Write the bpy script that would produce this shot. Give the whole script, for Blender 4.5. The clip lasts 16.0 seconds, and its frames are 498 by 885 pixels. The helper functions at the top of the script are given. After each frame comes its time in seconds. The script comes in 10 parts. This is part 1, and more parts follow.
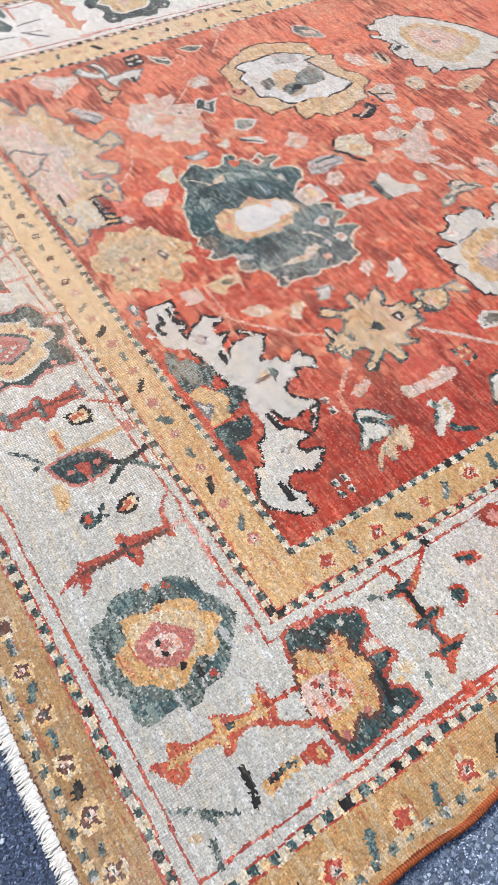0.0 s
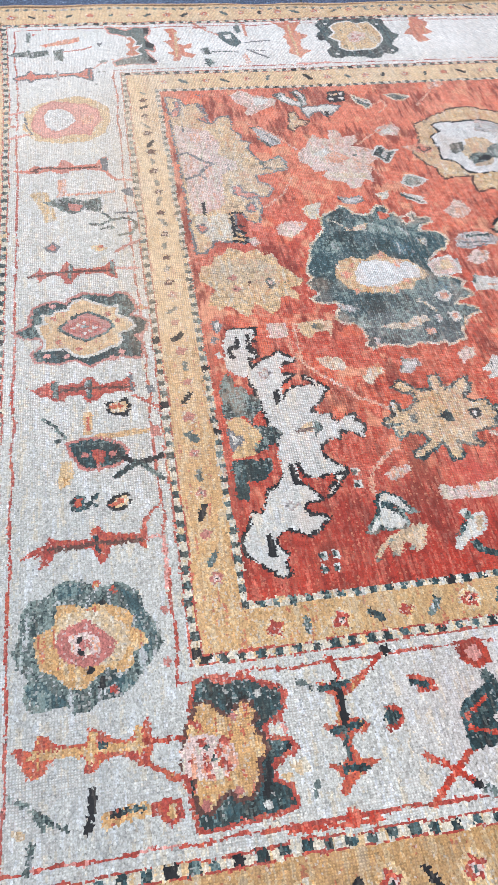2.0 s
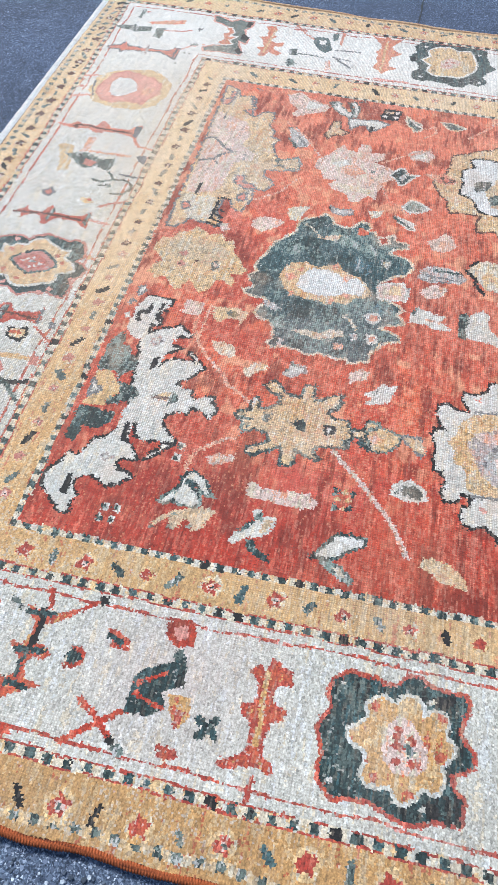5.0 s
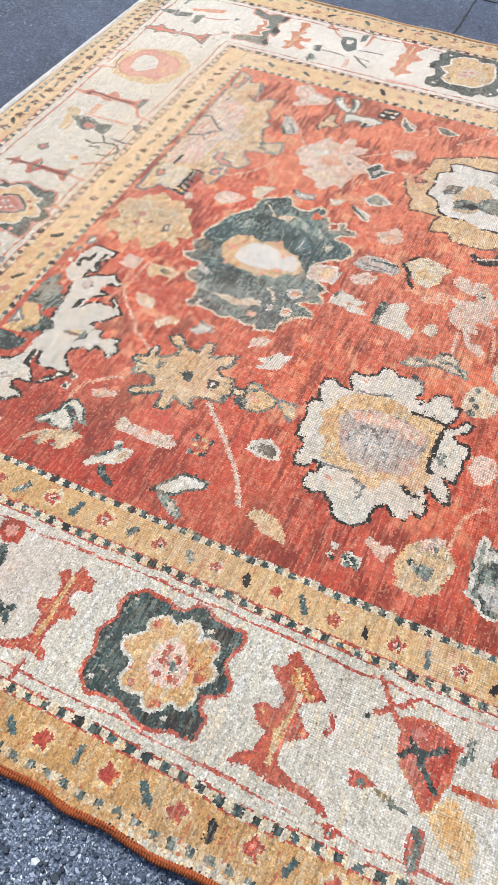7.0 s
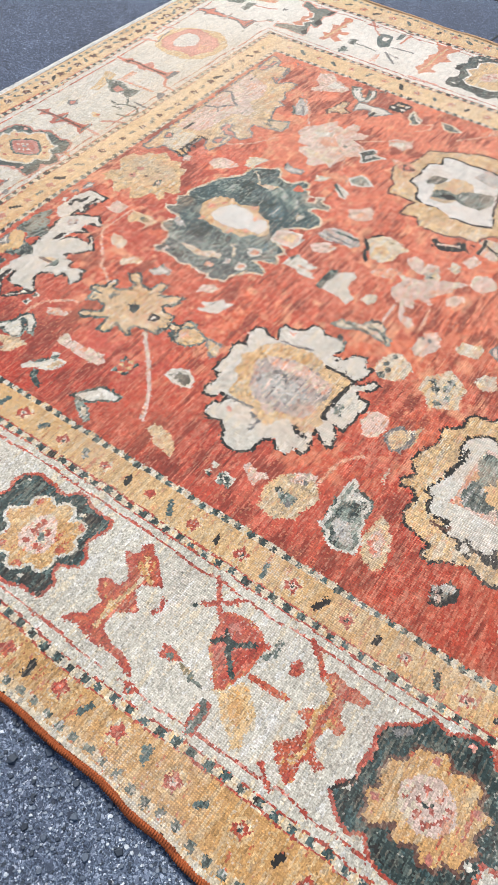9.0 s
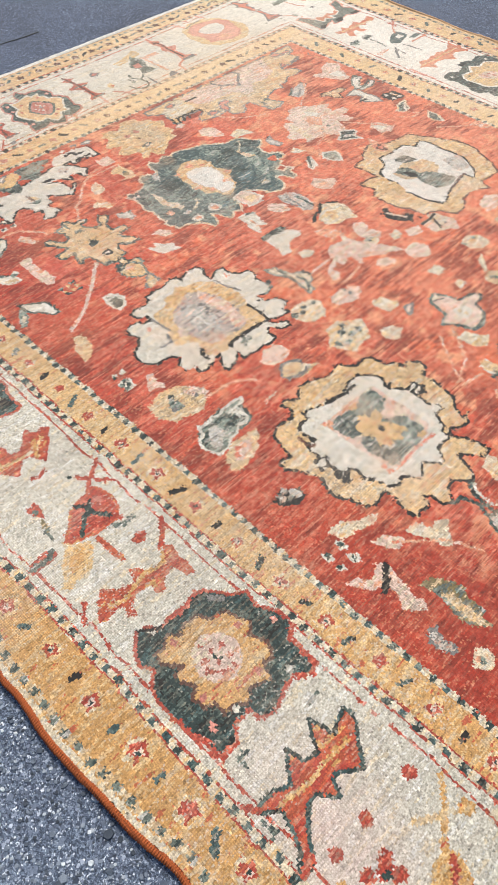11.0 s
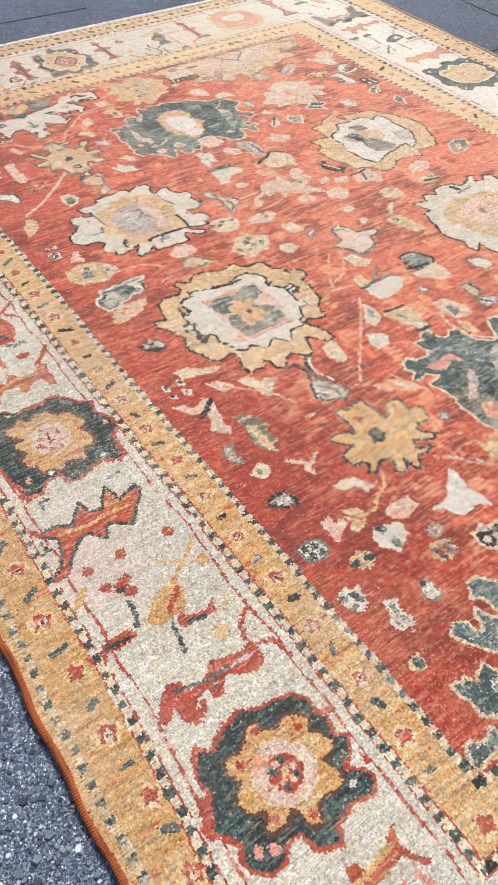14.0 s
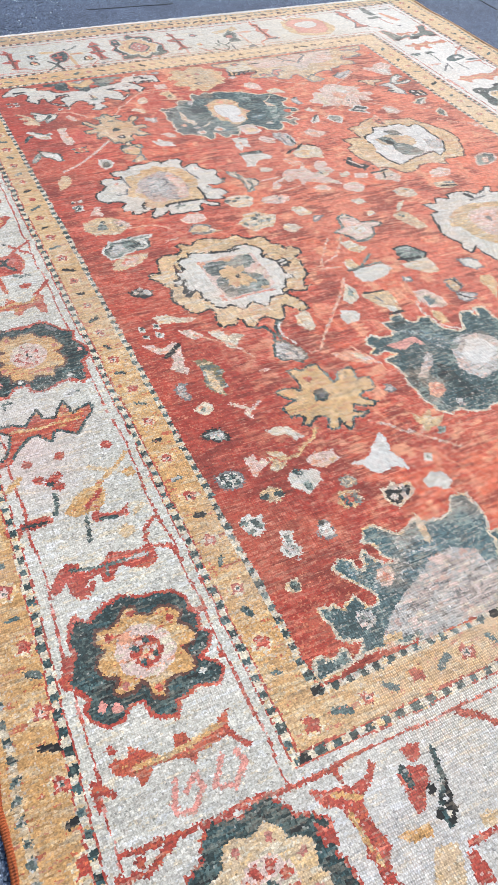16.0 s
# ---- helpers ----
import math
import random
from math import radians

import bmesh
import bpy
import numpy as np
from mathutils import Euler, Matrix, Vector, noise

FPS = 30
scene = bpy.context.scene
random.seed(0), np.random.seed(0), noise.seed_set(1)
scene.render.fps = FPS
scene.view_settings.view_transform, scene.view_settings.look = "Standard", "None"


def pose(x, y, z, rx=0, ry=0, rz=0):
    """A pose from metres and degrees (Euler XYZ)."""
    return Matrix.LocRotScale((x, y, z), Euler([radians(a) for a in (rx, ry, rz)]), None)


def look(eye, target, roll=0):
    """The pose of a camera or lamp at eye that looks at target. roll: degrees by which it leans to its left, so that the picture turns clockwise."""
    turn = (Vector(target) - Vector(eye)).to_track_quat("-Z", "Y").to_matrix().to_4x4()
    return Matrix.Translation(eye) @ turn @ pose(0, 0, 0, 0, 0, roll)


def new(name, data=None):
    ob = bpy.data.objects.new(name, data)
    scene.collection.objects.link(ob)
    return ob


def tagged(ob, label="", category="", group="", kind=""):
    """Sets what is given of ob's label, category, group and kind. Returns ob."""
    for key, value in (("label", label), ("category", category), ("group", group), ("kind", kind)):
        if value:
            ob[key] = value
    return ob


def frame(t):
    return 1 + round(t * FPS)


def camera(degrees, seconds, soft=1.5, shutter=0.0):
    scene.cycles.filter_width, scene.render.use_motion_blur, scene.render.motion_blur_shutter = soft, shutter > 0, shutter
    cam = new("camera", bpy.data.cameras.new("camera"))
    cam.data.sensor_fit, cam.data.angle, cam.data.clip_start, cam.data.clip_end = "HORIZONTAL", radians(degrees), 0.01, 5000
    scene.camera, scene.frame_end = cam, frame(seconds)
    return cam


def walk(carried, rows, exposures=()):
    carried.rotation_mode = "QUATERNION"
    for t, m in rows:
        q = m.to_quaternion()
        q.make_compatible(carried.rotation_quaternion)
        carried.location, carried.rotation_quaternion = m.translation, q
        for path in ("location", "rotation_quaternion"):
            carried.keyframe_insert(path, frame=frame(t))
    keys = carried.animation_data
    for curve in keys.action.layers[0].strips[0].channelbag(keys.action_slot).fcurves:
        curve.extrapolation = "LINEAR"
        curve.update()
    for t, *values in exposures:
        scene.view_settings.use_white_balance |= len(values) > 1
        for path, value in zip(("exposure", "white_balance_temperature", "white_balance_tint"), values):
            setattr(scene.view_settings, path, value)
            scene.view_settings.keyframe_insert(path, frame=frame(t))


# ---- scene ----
cam = camera(37.1, 16.0, soft=1.0)
PATH = [
    (0, (0.063, 0.054, 1.362), (0.762, 0.994, -0.258), 4.5),
    (0.5, (0.098, -0.036, 1.365), (0.692, 0.978, -0.253), 4.8),
    (1, (0.154, -0.075, 1.38), (0.64, 1.006, -0.231), 5.1),
    (1.5, (0.28, -0.043, 1.375), (0.656, 1.094, -0.228), 5.2),
    (2, (0.412, -0.038, 1.373), (0.683, 1.132, -0.227), 4.6),
    (2.5, (0.493, -0.08, 1.373), (0.672, 1.11, -0.225), 4.4),
    (3, (0.618, -0.136, 1.365), (0.717, 1.067, -0.23), 4.1),
    (3.5, (0.744, -0.156, 1.379), (0.767, 1.053, -0.214), 3.9),
    (4, (0.902, -0.116, 1.378), (0.854, 1.095, -0.213), 4.2),
    (4.2, (0.977, -0.103, 1.383), (0.897, 1.103, -0.21), 4.1),
    (6.3, (1.509, -0.213, 1.443), (1.135, 0.928, -0.156), 2.4),
    (6.5, (1.582, -0.194, 1.439), (1.183, 0.946, -0.155), 2.5),
    (7, (1.767, -0.151, 1.432), (1.31, 0.969, -0.161), 2.7),
    (7.5, (1.888, -0.154, 1.436), (1.371, 0.943, -0.155), 2.6),
    (8, (2.008, -0.187, 1.437), (1.438, 0.886, -0.151), 2.6),
    (8.5, (2.162, -0.202, 1.453), (1.545, 0.849, -0.133), 2.8),
    (9, (2.28, -0.16, 1.462), (1.614, 0.862, -0.123), 2.7),
    (9.5, (2.436, -0.091, 1.454), (1.725, 0.9, -0.131), 2.7),
    (9.7, (2.498, -0.079, 1.457), (1.768, 0.897, -0.129), 2.6),
    (11.8, (3.087, -0.116, 1.449), (2.142, 0.773, -0.073), 0.8),
    (12, (3.138, -0.091, 1.438), (2.184, 0.797, -0.079), 1.3),
    (12.5, (3.291, -0.013, 1.425), (2.302, 0.848, -0.085), 0.8),
    (13, (3.413, -0.017, 1.416), (2.4, 0.826, -0.088), 1.1),
    (13.5, (3.566, -0.054, 1.409), (2.522, 0.769, -0.086), 1.2),
    (14, (3.706, -0.058, 1.409), (2.637, 0.747, -0.078), 2.0),
    (14.5, (3.794, -0.042, 1.413), (2.693, 0.733, -0.066), 2.6),
    (15, (3.911, 0.031, 1.407), (2.774, 0.767, -0.065), 3.3),
    (15.5, (4.019, 0.088, 1.402), (2.85, 0.782, -0.065), 3.7),
    (16, (4.099, 0.101, 1.404), (2.897, 0.755, -0.055), 4.4),
]
walk(cam, [(t, look(eye, target, roll)) for t, eye, target, roll in PATH], [(0,.60,6150,7),(0.6,.60,6150,7),(1.5,.60,5900,6),(2.6,.60,5550,4),(4.2,.61,5500,2),(7,.61,6450,5),(9.7,.60,6500,5),(12,.60,7050,5),(13,.60,6550,5),(14,.60,6850,5),(14.5,.60,6700,5),(15,.60,6450,5),(16,.63,6000,5)])

# ---- daylight: bright even sky with a broad, soft sun ----
world = bpy.data.worlds.new("sky")
scene.world = world
world.use_nodes = True
wn = world.node_tree
wn.nodes.clear()
sky = wn.nodes.new("ShaderNodeTexSky")
sky.sky_type = "NISHITA"
sky.sun_disc = False
sky.sun_elevation = radians(52)
sky.sun_rotation = radians(320)
sky.air_density, sky.dust_density, sky.ozone_density = 1.0, 3.0, 1.0
background = wn.nodes.new("ShaderNodeBackground")
background.inputs["Strength"].default_value = 0.12
world_out = wn.nodes.new("ShaderNodeOutputWorld")
wn.links.new(sky.outputs[0], background.inputs[0])
wn.links.new(background.outputs[0], world_out.inputs[0])

sun_data = bpy.data.lights.new("sun", "SUN")
sun_data.energy = 2.2
sun_data.angle = radians(14)
sun_data.color = (1.0, 0.95, 0.88)
sun = new("sun", sun_data)
# azimuth 320 degrees clockwise from +y, 52 degrees up
az, el = radians(320), radians(52)
sun.matrix_world = look((8 * math.sin(az) * math.cos(el), 8 * math.cos(az) * math.cos(el), 8 * math.sin(el)), (0, 0, 0))

# ---- materials ----


def srgb(r, g, b):
    return tuple(((c / 255 + 0.055) / 1.055) ** 2.4 if c > 10 else c / 255 / 12.92 for c in (r, g, b))


class Nodes:
    """Small helper that builds a node material."""

    def __init__(self, name):
        self.mat = bpy.data.materials.new(name)
        self.mat.use_nodes = True
        self.t = self.mat.node_tree
        self.t.nodes.clear()
        self.out = self.add("ShaderNodeOutputMaterial")
        self.bsdf = self.add("ShaderNodeBsdfPrincipled")
        self.link(self.bsdf.outputs[0], self.out.inputs[0])

    def add(self, kind, **values):
        n = self.t.nodes.new(kind)
        for k, v in values.items():
            setattr(n, k, v)
        return n

    def link(self, a, b):
        self.t.links.new(a, b)

    def math(self, op, a, b=None):
        n = self.add("ShaderNodeMath", operation=op)
        for i, v in enumerate((a, b)):
            if v is None:
                continue
            if isinstance(v, (int, float)):
                n.inputs[i].default_value = v
            else:
                self.link(v, n.inputs[i])
        return n.outputs[0]

    def noise(self, vec, scale, detail=2.0, rough=0.5):
        n = self.add("ShaderNodeTexNoise")
        n.inputs["Scale"].default_value = scale
        n.inputs["Detail"].default_value = detail
        n.inputs["Roughness"].default_value = rough
        self.link(vec, n.inputs["Vector"])
        return n.outputs[0]

    def ramp(self, fac, stops):
        n = self.add("ShaderNodeValToRGB")
        e = n.color_ramp.elements
        while len(e) < len(stops):
            e.new(0.5)
        for i, (p, c) in enumerate(stops):
            e[i].position = p
            e[i].color = (*c, 1) if len(c) == 3 else c
        self.link(fac, n.inputs[0])
        return n.outputs[0]

    def mix(self, fac, a, b, blend="MIX"):
        n = self.add("ShaderNodeMix", data_type="RGBA", blend_type=blend)
        for sock, v in ((n.inputs[0], fac), (n.inputs[6], a), (n.inputs[7], b)):
            if isinstance(v, (int, float)):
                sock.default_value = v
            elif isinstance(v, tuple):
                sock.default_value = (*v, 1)
            else:
                self.link(v, sock)
        return n.outputs[2]

    def bump(self, height, strength, distance):
        n = self.add("ShaderNodeBump")
        n.inputs["Strength"].default_value = strength
        n.inputs["Distance"].default_value = distance
        self.link(height, n.inputs["Height"])
        self.link(n.outputs[0], self.bsdf.inputs["Normal"])


PITCH = 0.36  # centimetres between knots


def wool_material():
    """Hand-knotted wool: each knot has its dyed colour; rows of knots stand up as small beads."""
    m = Nodes("knotted_wool")
    coord = m.add("ShaderNodeTexCoord").outputs["Object"]
    col = m.add("ShaderNodeAttribute", attribute_name="dye").outputs["Color"]
    xyz = m.add("ShaderNodeSeparateXYZ")
    m.link(coord, xyz.inputs[0])
    thin = m.add("ShaderNodeAttribute", attribute_name="dye").outputs["Alpha"]
    fuzz = m.noise(coord, 800.0, 3.0, 0.7)
    drift = m.noise(coord, 45.0, 2.0)
    # plush pile: soft tufts, with the shade between them painted into the colour
    stretch = m.add("ShaderNodeVectorMath", operation="MULTIPLY")
    m.link(coord, stretch.inputs[0])
    stretch.inputs[1].default_value = (1.2, 0.8, 0.0)
    tufts = m.add("ShaderNodeTexVoronoi", feature="F1")
    tufts.inputs["Scale"].default_value = 290.0
    tufts.inputs["Randomness"].default_value = 0.8
    m.link(stretch.outputs[0], tufts.inputs["Vector"])
    sep = m.add("ShaderNodeSeparateColor")
    m.link(tufts.outputs["Color"], sep.inputs[0])
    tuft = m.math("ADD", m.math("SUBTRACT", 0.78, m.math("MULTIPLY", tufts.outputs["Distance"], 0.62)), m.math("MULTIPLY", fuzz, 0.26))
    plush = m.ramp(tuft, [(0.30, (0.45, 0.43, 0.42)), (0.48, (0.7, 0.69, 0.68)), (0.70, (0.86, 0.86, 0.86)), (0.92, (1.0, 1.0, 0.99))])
    crevice_shade = m.ramp(m.noise(stretch.outputs[0], 210.0, 2.0, 0.6), [(0.30, (0.5, 0.48, 0.46)), (0.41, (1, 1, 1))])
    plush = m.mix(1.0, plush, crevice_shade, "MULTIPLY")
    each = m.ramp(sep.outputs[0], [(0.0, (0.9, 0.895, 0.89)), (1.0, (1.1, 1.1, 1.095))])
    plush = m.mix(1.0, plush, each, "MULTIPLY")
    # worn pile: the weave shows as rows of small beads with gaps both ways
    ways = []
    for axis, bend, pitch in ((0, 4.0, 0.0054), (1, 3.4, 0.0045)):
        turn = m.math("ADD", m.math("MULTIPLY", xyz.outputs[axis], math.pi / pitch), m.math("ADD", m.math("MULTIPLY", drift, bend), m.math("MULTIPLY", fuzz, 0.9)))
        ways.append(m.math("ABSOLUTE", m.math("SINE", turn)))
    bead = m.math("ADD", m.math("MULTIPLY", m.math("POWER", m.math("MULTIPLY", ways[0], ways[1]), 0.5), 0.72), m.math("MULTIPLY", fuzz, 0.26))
    # shaded gaps and lit bead tops are painted into the colour
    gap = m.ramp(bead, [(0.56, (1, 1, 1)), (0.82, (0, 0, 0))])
    gap_shade = m.mix(1.0, col, (0.22, 0.18, 0.165), "MULTIPLY")
    # the pale foundation shows between bright, thinly dyed knots only
    red = m.add("ShaderNodeSeparateColor")
    m.link(col, red.inputs[0])
    bare = m.math("MULTIPLY", m.math("MINIMUM", m.math("MULTIPLY", red.outputs[0], 1.9), 1.0), m.ramp(m.noise(coord, 70.0, 4.0, 0.7), [(0.46, (0, 0, 0)), (0.60, (0.5, 0.5, 0.5))]))
    warp = m.mix(bare, gap_shade, (0.64, 0.38, 0.27))
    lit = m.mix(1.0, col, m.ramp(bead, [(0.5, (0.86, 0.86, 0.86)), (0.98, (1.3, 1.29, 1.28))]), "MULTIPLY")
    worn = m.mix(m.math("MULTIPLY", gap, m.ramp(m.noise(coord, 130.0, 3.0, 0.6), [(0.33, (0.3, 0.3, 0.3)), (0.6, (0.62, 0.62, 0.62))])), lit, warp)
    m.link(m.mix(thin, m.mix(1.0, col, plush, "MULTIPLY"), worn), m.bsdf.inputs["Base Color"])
    height = m.math("ADD", m.math("MULTIPLY", tuft, m.math("SUBTRACT", 1.0, thin)), m.math("MULTIPLY", bead, thin))
    m.bsdf.inputs["Roughness"].default_value = 0.7
    m.bsdf.inputs["Specular IOR Level"].default_value = 0.3
    m.bsdf.inputs["Sheen Weight"].default_value = 0.12
    m.bsdf.inputs["Sheen Roughness"].default_value = 0.4
    m.bump(height, 0.22, 0.002)
    return m.mat


def yarn_material(name, dark, light, pale, along=6.0, wraps=False):
    """Twisted wool yarn with uneven dye and rubbed, paler stretches."""
    m = Nodes(name)
    coord = m.add("ShaderNodeTexCoord").outputs["Object"]
    long_way = m.add("ShaderNodeVectorMath", operation="MULTIPLY")
    m.link(coord, long_way.inputs[0])
    long_way.inputs[1].default_value = (1.0, 14.0, 14.0)
    base = m.ramp(m.noise(long_way.outputs[0], along, 3.0, 0.6), [(0.3, dark), (0.5, light), (0.66, light), (0.76, pale)])
    fibre = m.noise(coord, 700.0, 3.0, 0.7)
    shade = m.ramp(fibre, [(0.3, (0.72, 0.7, 0.68)), (0.7, (1.15, 1.15, 1.15))])
    if wraps:  # shade in the creases between the turns of yarn, multiplied into the colour
        xyz = m.add("ShaderNodeSeparateXYZ")
        m.link(coord, xyz.inputs[0])
        turn = m.math("ADD", m.math("MULTIPLY", xyz.outputs[0], math.pi / 0.0052), m.math("ADD", m.math("MULTIPLY", xyz.outputs[1], 180.0), m.math("MULTIPLY", m.noise(coord, 120.0), 2.5)))
        crease_shade = m.ramp(m.math("ABSOLUTE", m.math("SINE", turn)), [(0.05, (0.4, 0.36, 0.34)), (0.55, (1.05, 1.05, 1.05))])
        shade = m.mix(1.0, shade, crease_shade, "MULTIPLY")
    m.link(m.mix(1.0, base, shade, "MULTIPLY"), m.bsdf.inputs["Base Color"])
    m.bsdf.inputs["Roughness"].default_value = 0.9
    m.bsdf.inputs["Specular IOR Level"].default_value = 0.2
    m.bump(fibre, 0.6, 0.0015)
    return m.mat


def asphalt_material():
    """Worn asphalt: dark binder, grey-blue and pale chips of stone of several sizes, dusty patches."""
    m = Nodes("worn_asphalt")
    coord = m.add("ShaderNodeTexCoord").outputs["Object"]
    wob = m.add("ShaderNodeTexNoise")
    wob.inputs["Scale"].default_value = 160.0
    wob.inputs["Detail"].default_value = 3.0
    m.link(coord, wob.inputs["Vector"])
    shift = m.add("ShaderNodeVectorMath", operation="MULTIPLY_ADD")
    m.link(wob.outputs["Color"], shift.inputs[0])
    shift.inputs[1].default_value = (0.009, 0.009, 0.0)
    m.link(coord, shift.inputs[2])
    bent = shift.outputs[0]

    def cells(scale):
        n = m.add("ShaderNodeTexVoronoi", feature="F1")
        n.inputs["Scale"].default_value = scale
        m.link(bent, n.inputs["Vector"])
        s = m.add("ShaderNodeSeparateColor")
        m.link(n.outputs["Color"], s.inputs[0])
        return n.outputs["Distance"], s.outputs[0], s.outputs[1]

    d1, r1, q1 = cells(260.0)
    d2, r2, q2 = cells(110.0)
    d3, r3, q3 = cells(48.0)
    fines = m.noise(coord, 230.0, 5.0, 0.8)
    base = m.ramp(fines, [(0.38, (0.016, 0.022, 0.036)), (0.49, (0.06, 0.08, 0.12)), (0.57, (0.2, 0.245, 0.32)), (0.68, (0.6, 0.64, 0.7))])
    one = m.ramp(r1, [(0.0, (0.05, 0.065, 0.10)), (0.6, (0.2, 0.235, 0.31)), (1.0, (0.8, 0.82, 0.85))])
    base = m.mix(m.math("MULTIPLY", m.math("GREATER_THAN", q1, 0.45), m.math("LESS_THAN", d1, 0.45)), base, one)
    two = m.ramp(r2, [(0.0, (0.04, 0.05, 0.08)), (0.6, (0.17, 0.2, 0.265)), (0.92, (0.4, 0.44, 0.52)), (1.0, (0.85, 0.86, 0.88))])
    base = m.mix(m.math("MULTIPLY", m.math("GREATER_THAN", q2, 0.6), m.math("LESS_THAN", d2, 0.4)), base, two)
    three = m.ramp(r3, [(0.0, (0.03, 0.04, 0.065)), (1.0, (0.16, 0.19, 0.25))])
    base = m.mix(m.math("MULTIPLY", m.math("GREATER_THAN", q3, 0.82), m.math("LESS_THAN", d3, 0.34)), base, three)
    fine = m.noise(coord, 1300.0, 3.0, 0.7)
    base = m.mix(1.0, base, m.ramp(fine, [(0.3, (0.75, 0.75, 0.76)), (0.7, (1.25, 1.25, 1.25))]), "MULTIPLY")
    stains = m.noise(coord, 2.6, 5.0, 0.62)
    base = m.mix(1.0, base, m.ramp(stains, [(0.3, (0.68, 0.68, 0.72)), (0.52, (1, 1, 1)), (0.75, (1.3, 1.28, 1.25))]), "MULTIPLY")
    # paler towards the near side, darker and bluer elsewhere
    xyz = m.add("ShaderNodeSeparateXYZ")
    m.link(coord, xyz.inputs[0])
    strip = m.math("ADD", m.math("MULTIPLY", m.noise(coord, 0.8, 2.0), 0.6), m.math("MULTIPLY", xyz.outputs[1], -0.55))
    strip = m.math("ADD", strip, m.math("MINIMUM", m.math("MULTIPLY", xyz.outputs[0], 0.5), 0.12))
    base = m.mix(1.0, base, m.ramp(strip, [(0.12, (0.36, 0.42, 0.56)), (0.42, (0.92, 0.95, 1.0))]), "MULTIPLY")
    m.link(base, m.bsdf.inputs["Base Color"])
    m.bsdf.inputs["Roughness"].default_value = 0.8
    h = m.math("SUBTRACT", m.math("MULTIPLY", fines, 1.4), m.math("MULTIPLY", d2, 0.8))
    m.bump(h, 0.7, 0.003)
    return m.mat


def stone_material():
    m = Nodes("stone_chip")
    info = m.add("ShaderNodeNewGeometry").outputs["Random Per Island"]
    coord = m.add("ShaderNodeTexCoord").outputs["Object"]
    tone = m.ramp(info, [(0.0, (0.022, 0.03, 0.045)), (0.5, (0.07, 0.09, 0.125)), (0.85, (0.2, 0.235, 0.29)), (1.0, (0.6, 0.63, 0.66))])
    grain = m.noise(coord, 600.0, 3.0, 0.6)
    m.link(m.mix(1.0, tone, m.ramp(grain, [(0.3, (0.75, 0.75, 0.76)), (0.7, (1.2, 1.2, 1.2))]), "MULTIPLY"), m.bsdf.inputs["Base Color"])
    m.bsdf.inputs["Roughness"].default_value = 0.75
    return m.mat


WOOL = wool_material()
CORD = yarn_material("overcast_cord", srgb(100, 52, 34), srgb(160, 84, 48), srgb(196, 134, 92), 11.0, True)
PALE_CORD = yarn_material("faded_cord", srgb(168, 120, 92), srgb(214, 176, 138), srgb(226, 204, 182), 11.0, True)
FRINGE = yarn_material("fringe_wool", srgb(214, 208, 200), srgb(236, 232, 226), srgb(244, 242, 238))
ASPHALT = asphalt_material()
STONE = stone_material()
TAR = Nodes("tar_joint")
TAR.bsdf.inputs["Base Color"].default_value = (0.02, 0.022, 0.026, 1)
TAR.bsdf.inputs["Roughness"].default_value = 0.8
TAR = TAR.mat


def part(name, bm, material, parent, label=""):
    me = bpy.data.meshes.new(name)
    bm.to_mesh(me)
    bm.free()
    me.materials.append(material)
    ob = new(name, me)
    ob.parent = parent
    return tagged(ob, label)


# ---- ground: one sheet of asphalt, finer under and around the rug ----


def build_ground():
    bm = bmesh.new()
    xs = [-300, -60, -12, -3] + [-1 + 0.25 * i for i in range(29)] + [9, 20, 60, 300]
    ys = [-300, -60, -12, -3] + [-1.5 + 0.25 * i for i in range(29)] + [9, 20, 60, 300]
    rows = []
    for y in ys:
        rows.append([bm.verts.new((x, y, 0.0025 * noise.noise((x * 1.3, y * 1.3, 0)) - 0.003)) for x in xs])
    for j in range(len(ys) - 1):
        for i in range(len(xs) - 1):
            bm.faces.new((rows[j][i], rows[j][i + 1], rows[j + 1][i + 1], rows[j + 1][i]))
    for f in bm.faces:
        f.smooth = True
    me = bpy.data.meshes.new("ground")
    bm.to_mesh(me)
    bm.free()
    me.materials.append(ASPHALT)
    return tagged(new("ground", me), "blue-grey worn asphalt ground with pale stone chips", "ground", kind="structure")


build_ground()

# ---- the rug: a chart of knots, woven as a fine grid ----
X0, X1, Y0, Y1 = -6.0, 421.0, -6.0, 320.0
NX, NY = int((X1 - X0) / PITCH), int((Y1 - Y0) / PITCH)
rng = np.random.default_rng(7)


def soft_noise(sx, sy, seed):
    """Smooth random field over the knots, from -1 to 1, with blotches of sx by sy centimetres."""
    r = np.random.default_rng(seed)
    u, v = np.arange(NX) * PITCH / sx, np.arange(NY) * PITCH / sy
    g = r.uniform(-1, 1, (int(v[-1]) + 3, int(u[-1]) + 3))
    i, j = u.astype(int), v.astype(int)
    fu, fv = u - i, v - j
    fu, fv = fu * fu * (3 - 2 * fu), (fv * fv * (3 - 2 * fv))[:, None]
    top = g[j][:, i] * (1 - fu) + g[j][:, i + 1] * fu
    low = g[j + 1][:, i] * (1 - fu) + g[j + 1][:, i + 1] * fu
    return top * (1 - fv) + low * fv


CX = X0 + (np.arange(NX) + 0.5) * PITCH
CY = Y0 + (np.arange(NY) + 0.5) * PITCH
GX, GY = np.meshgrid(CX, CY)
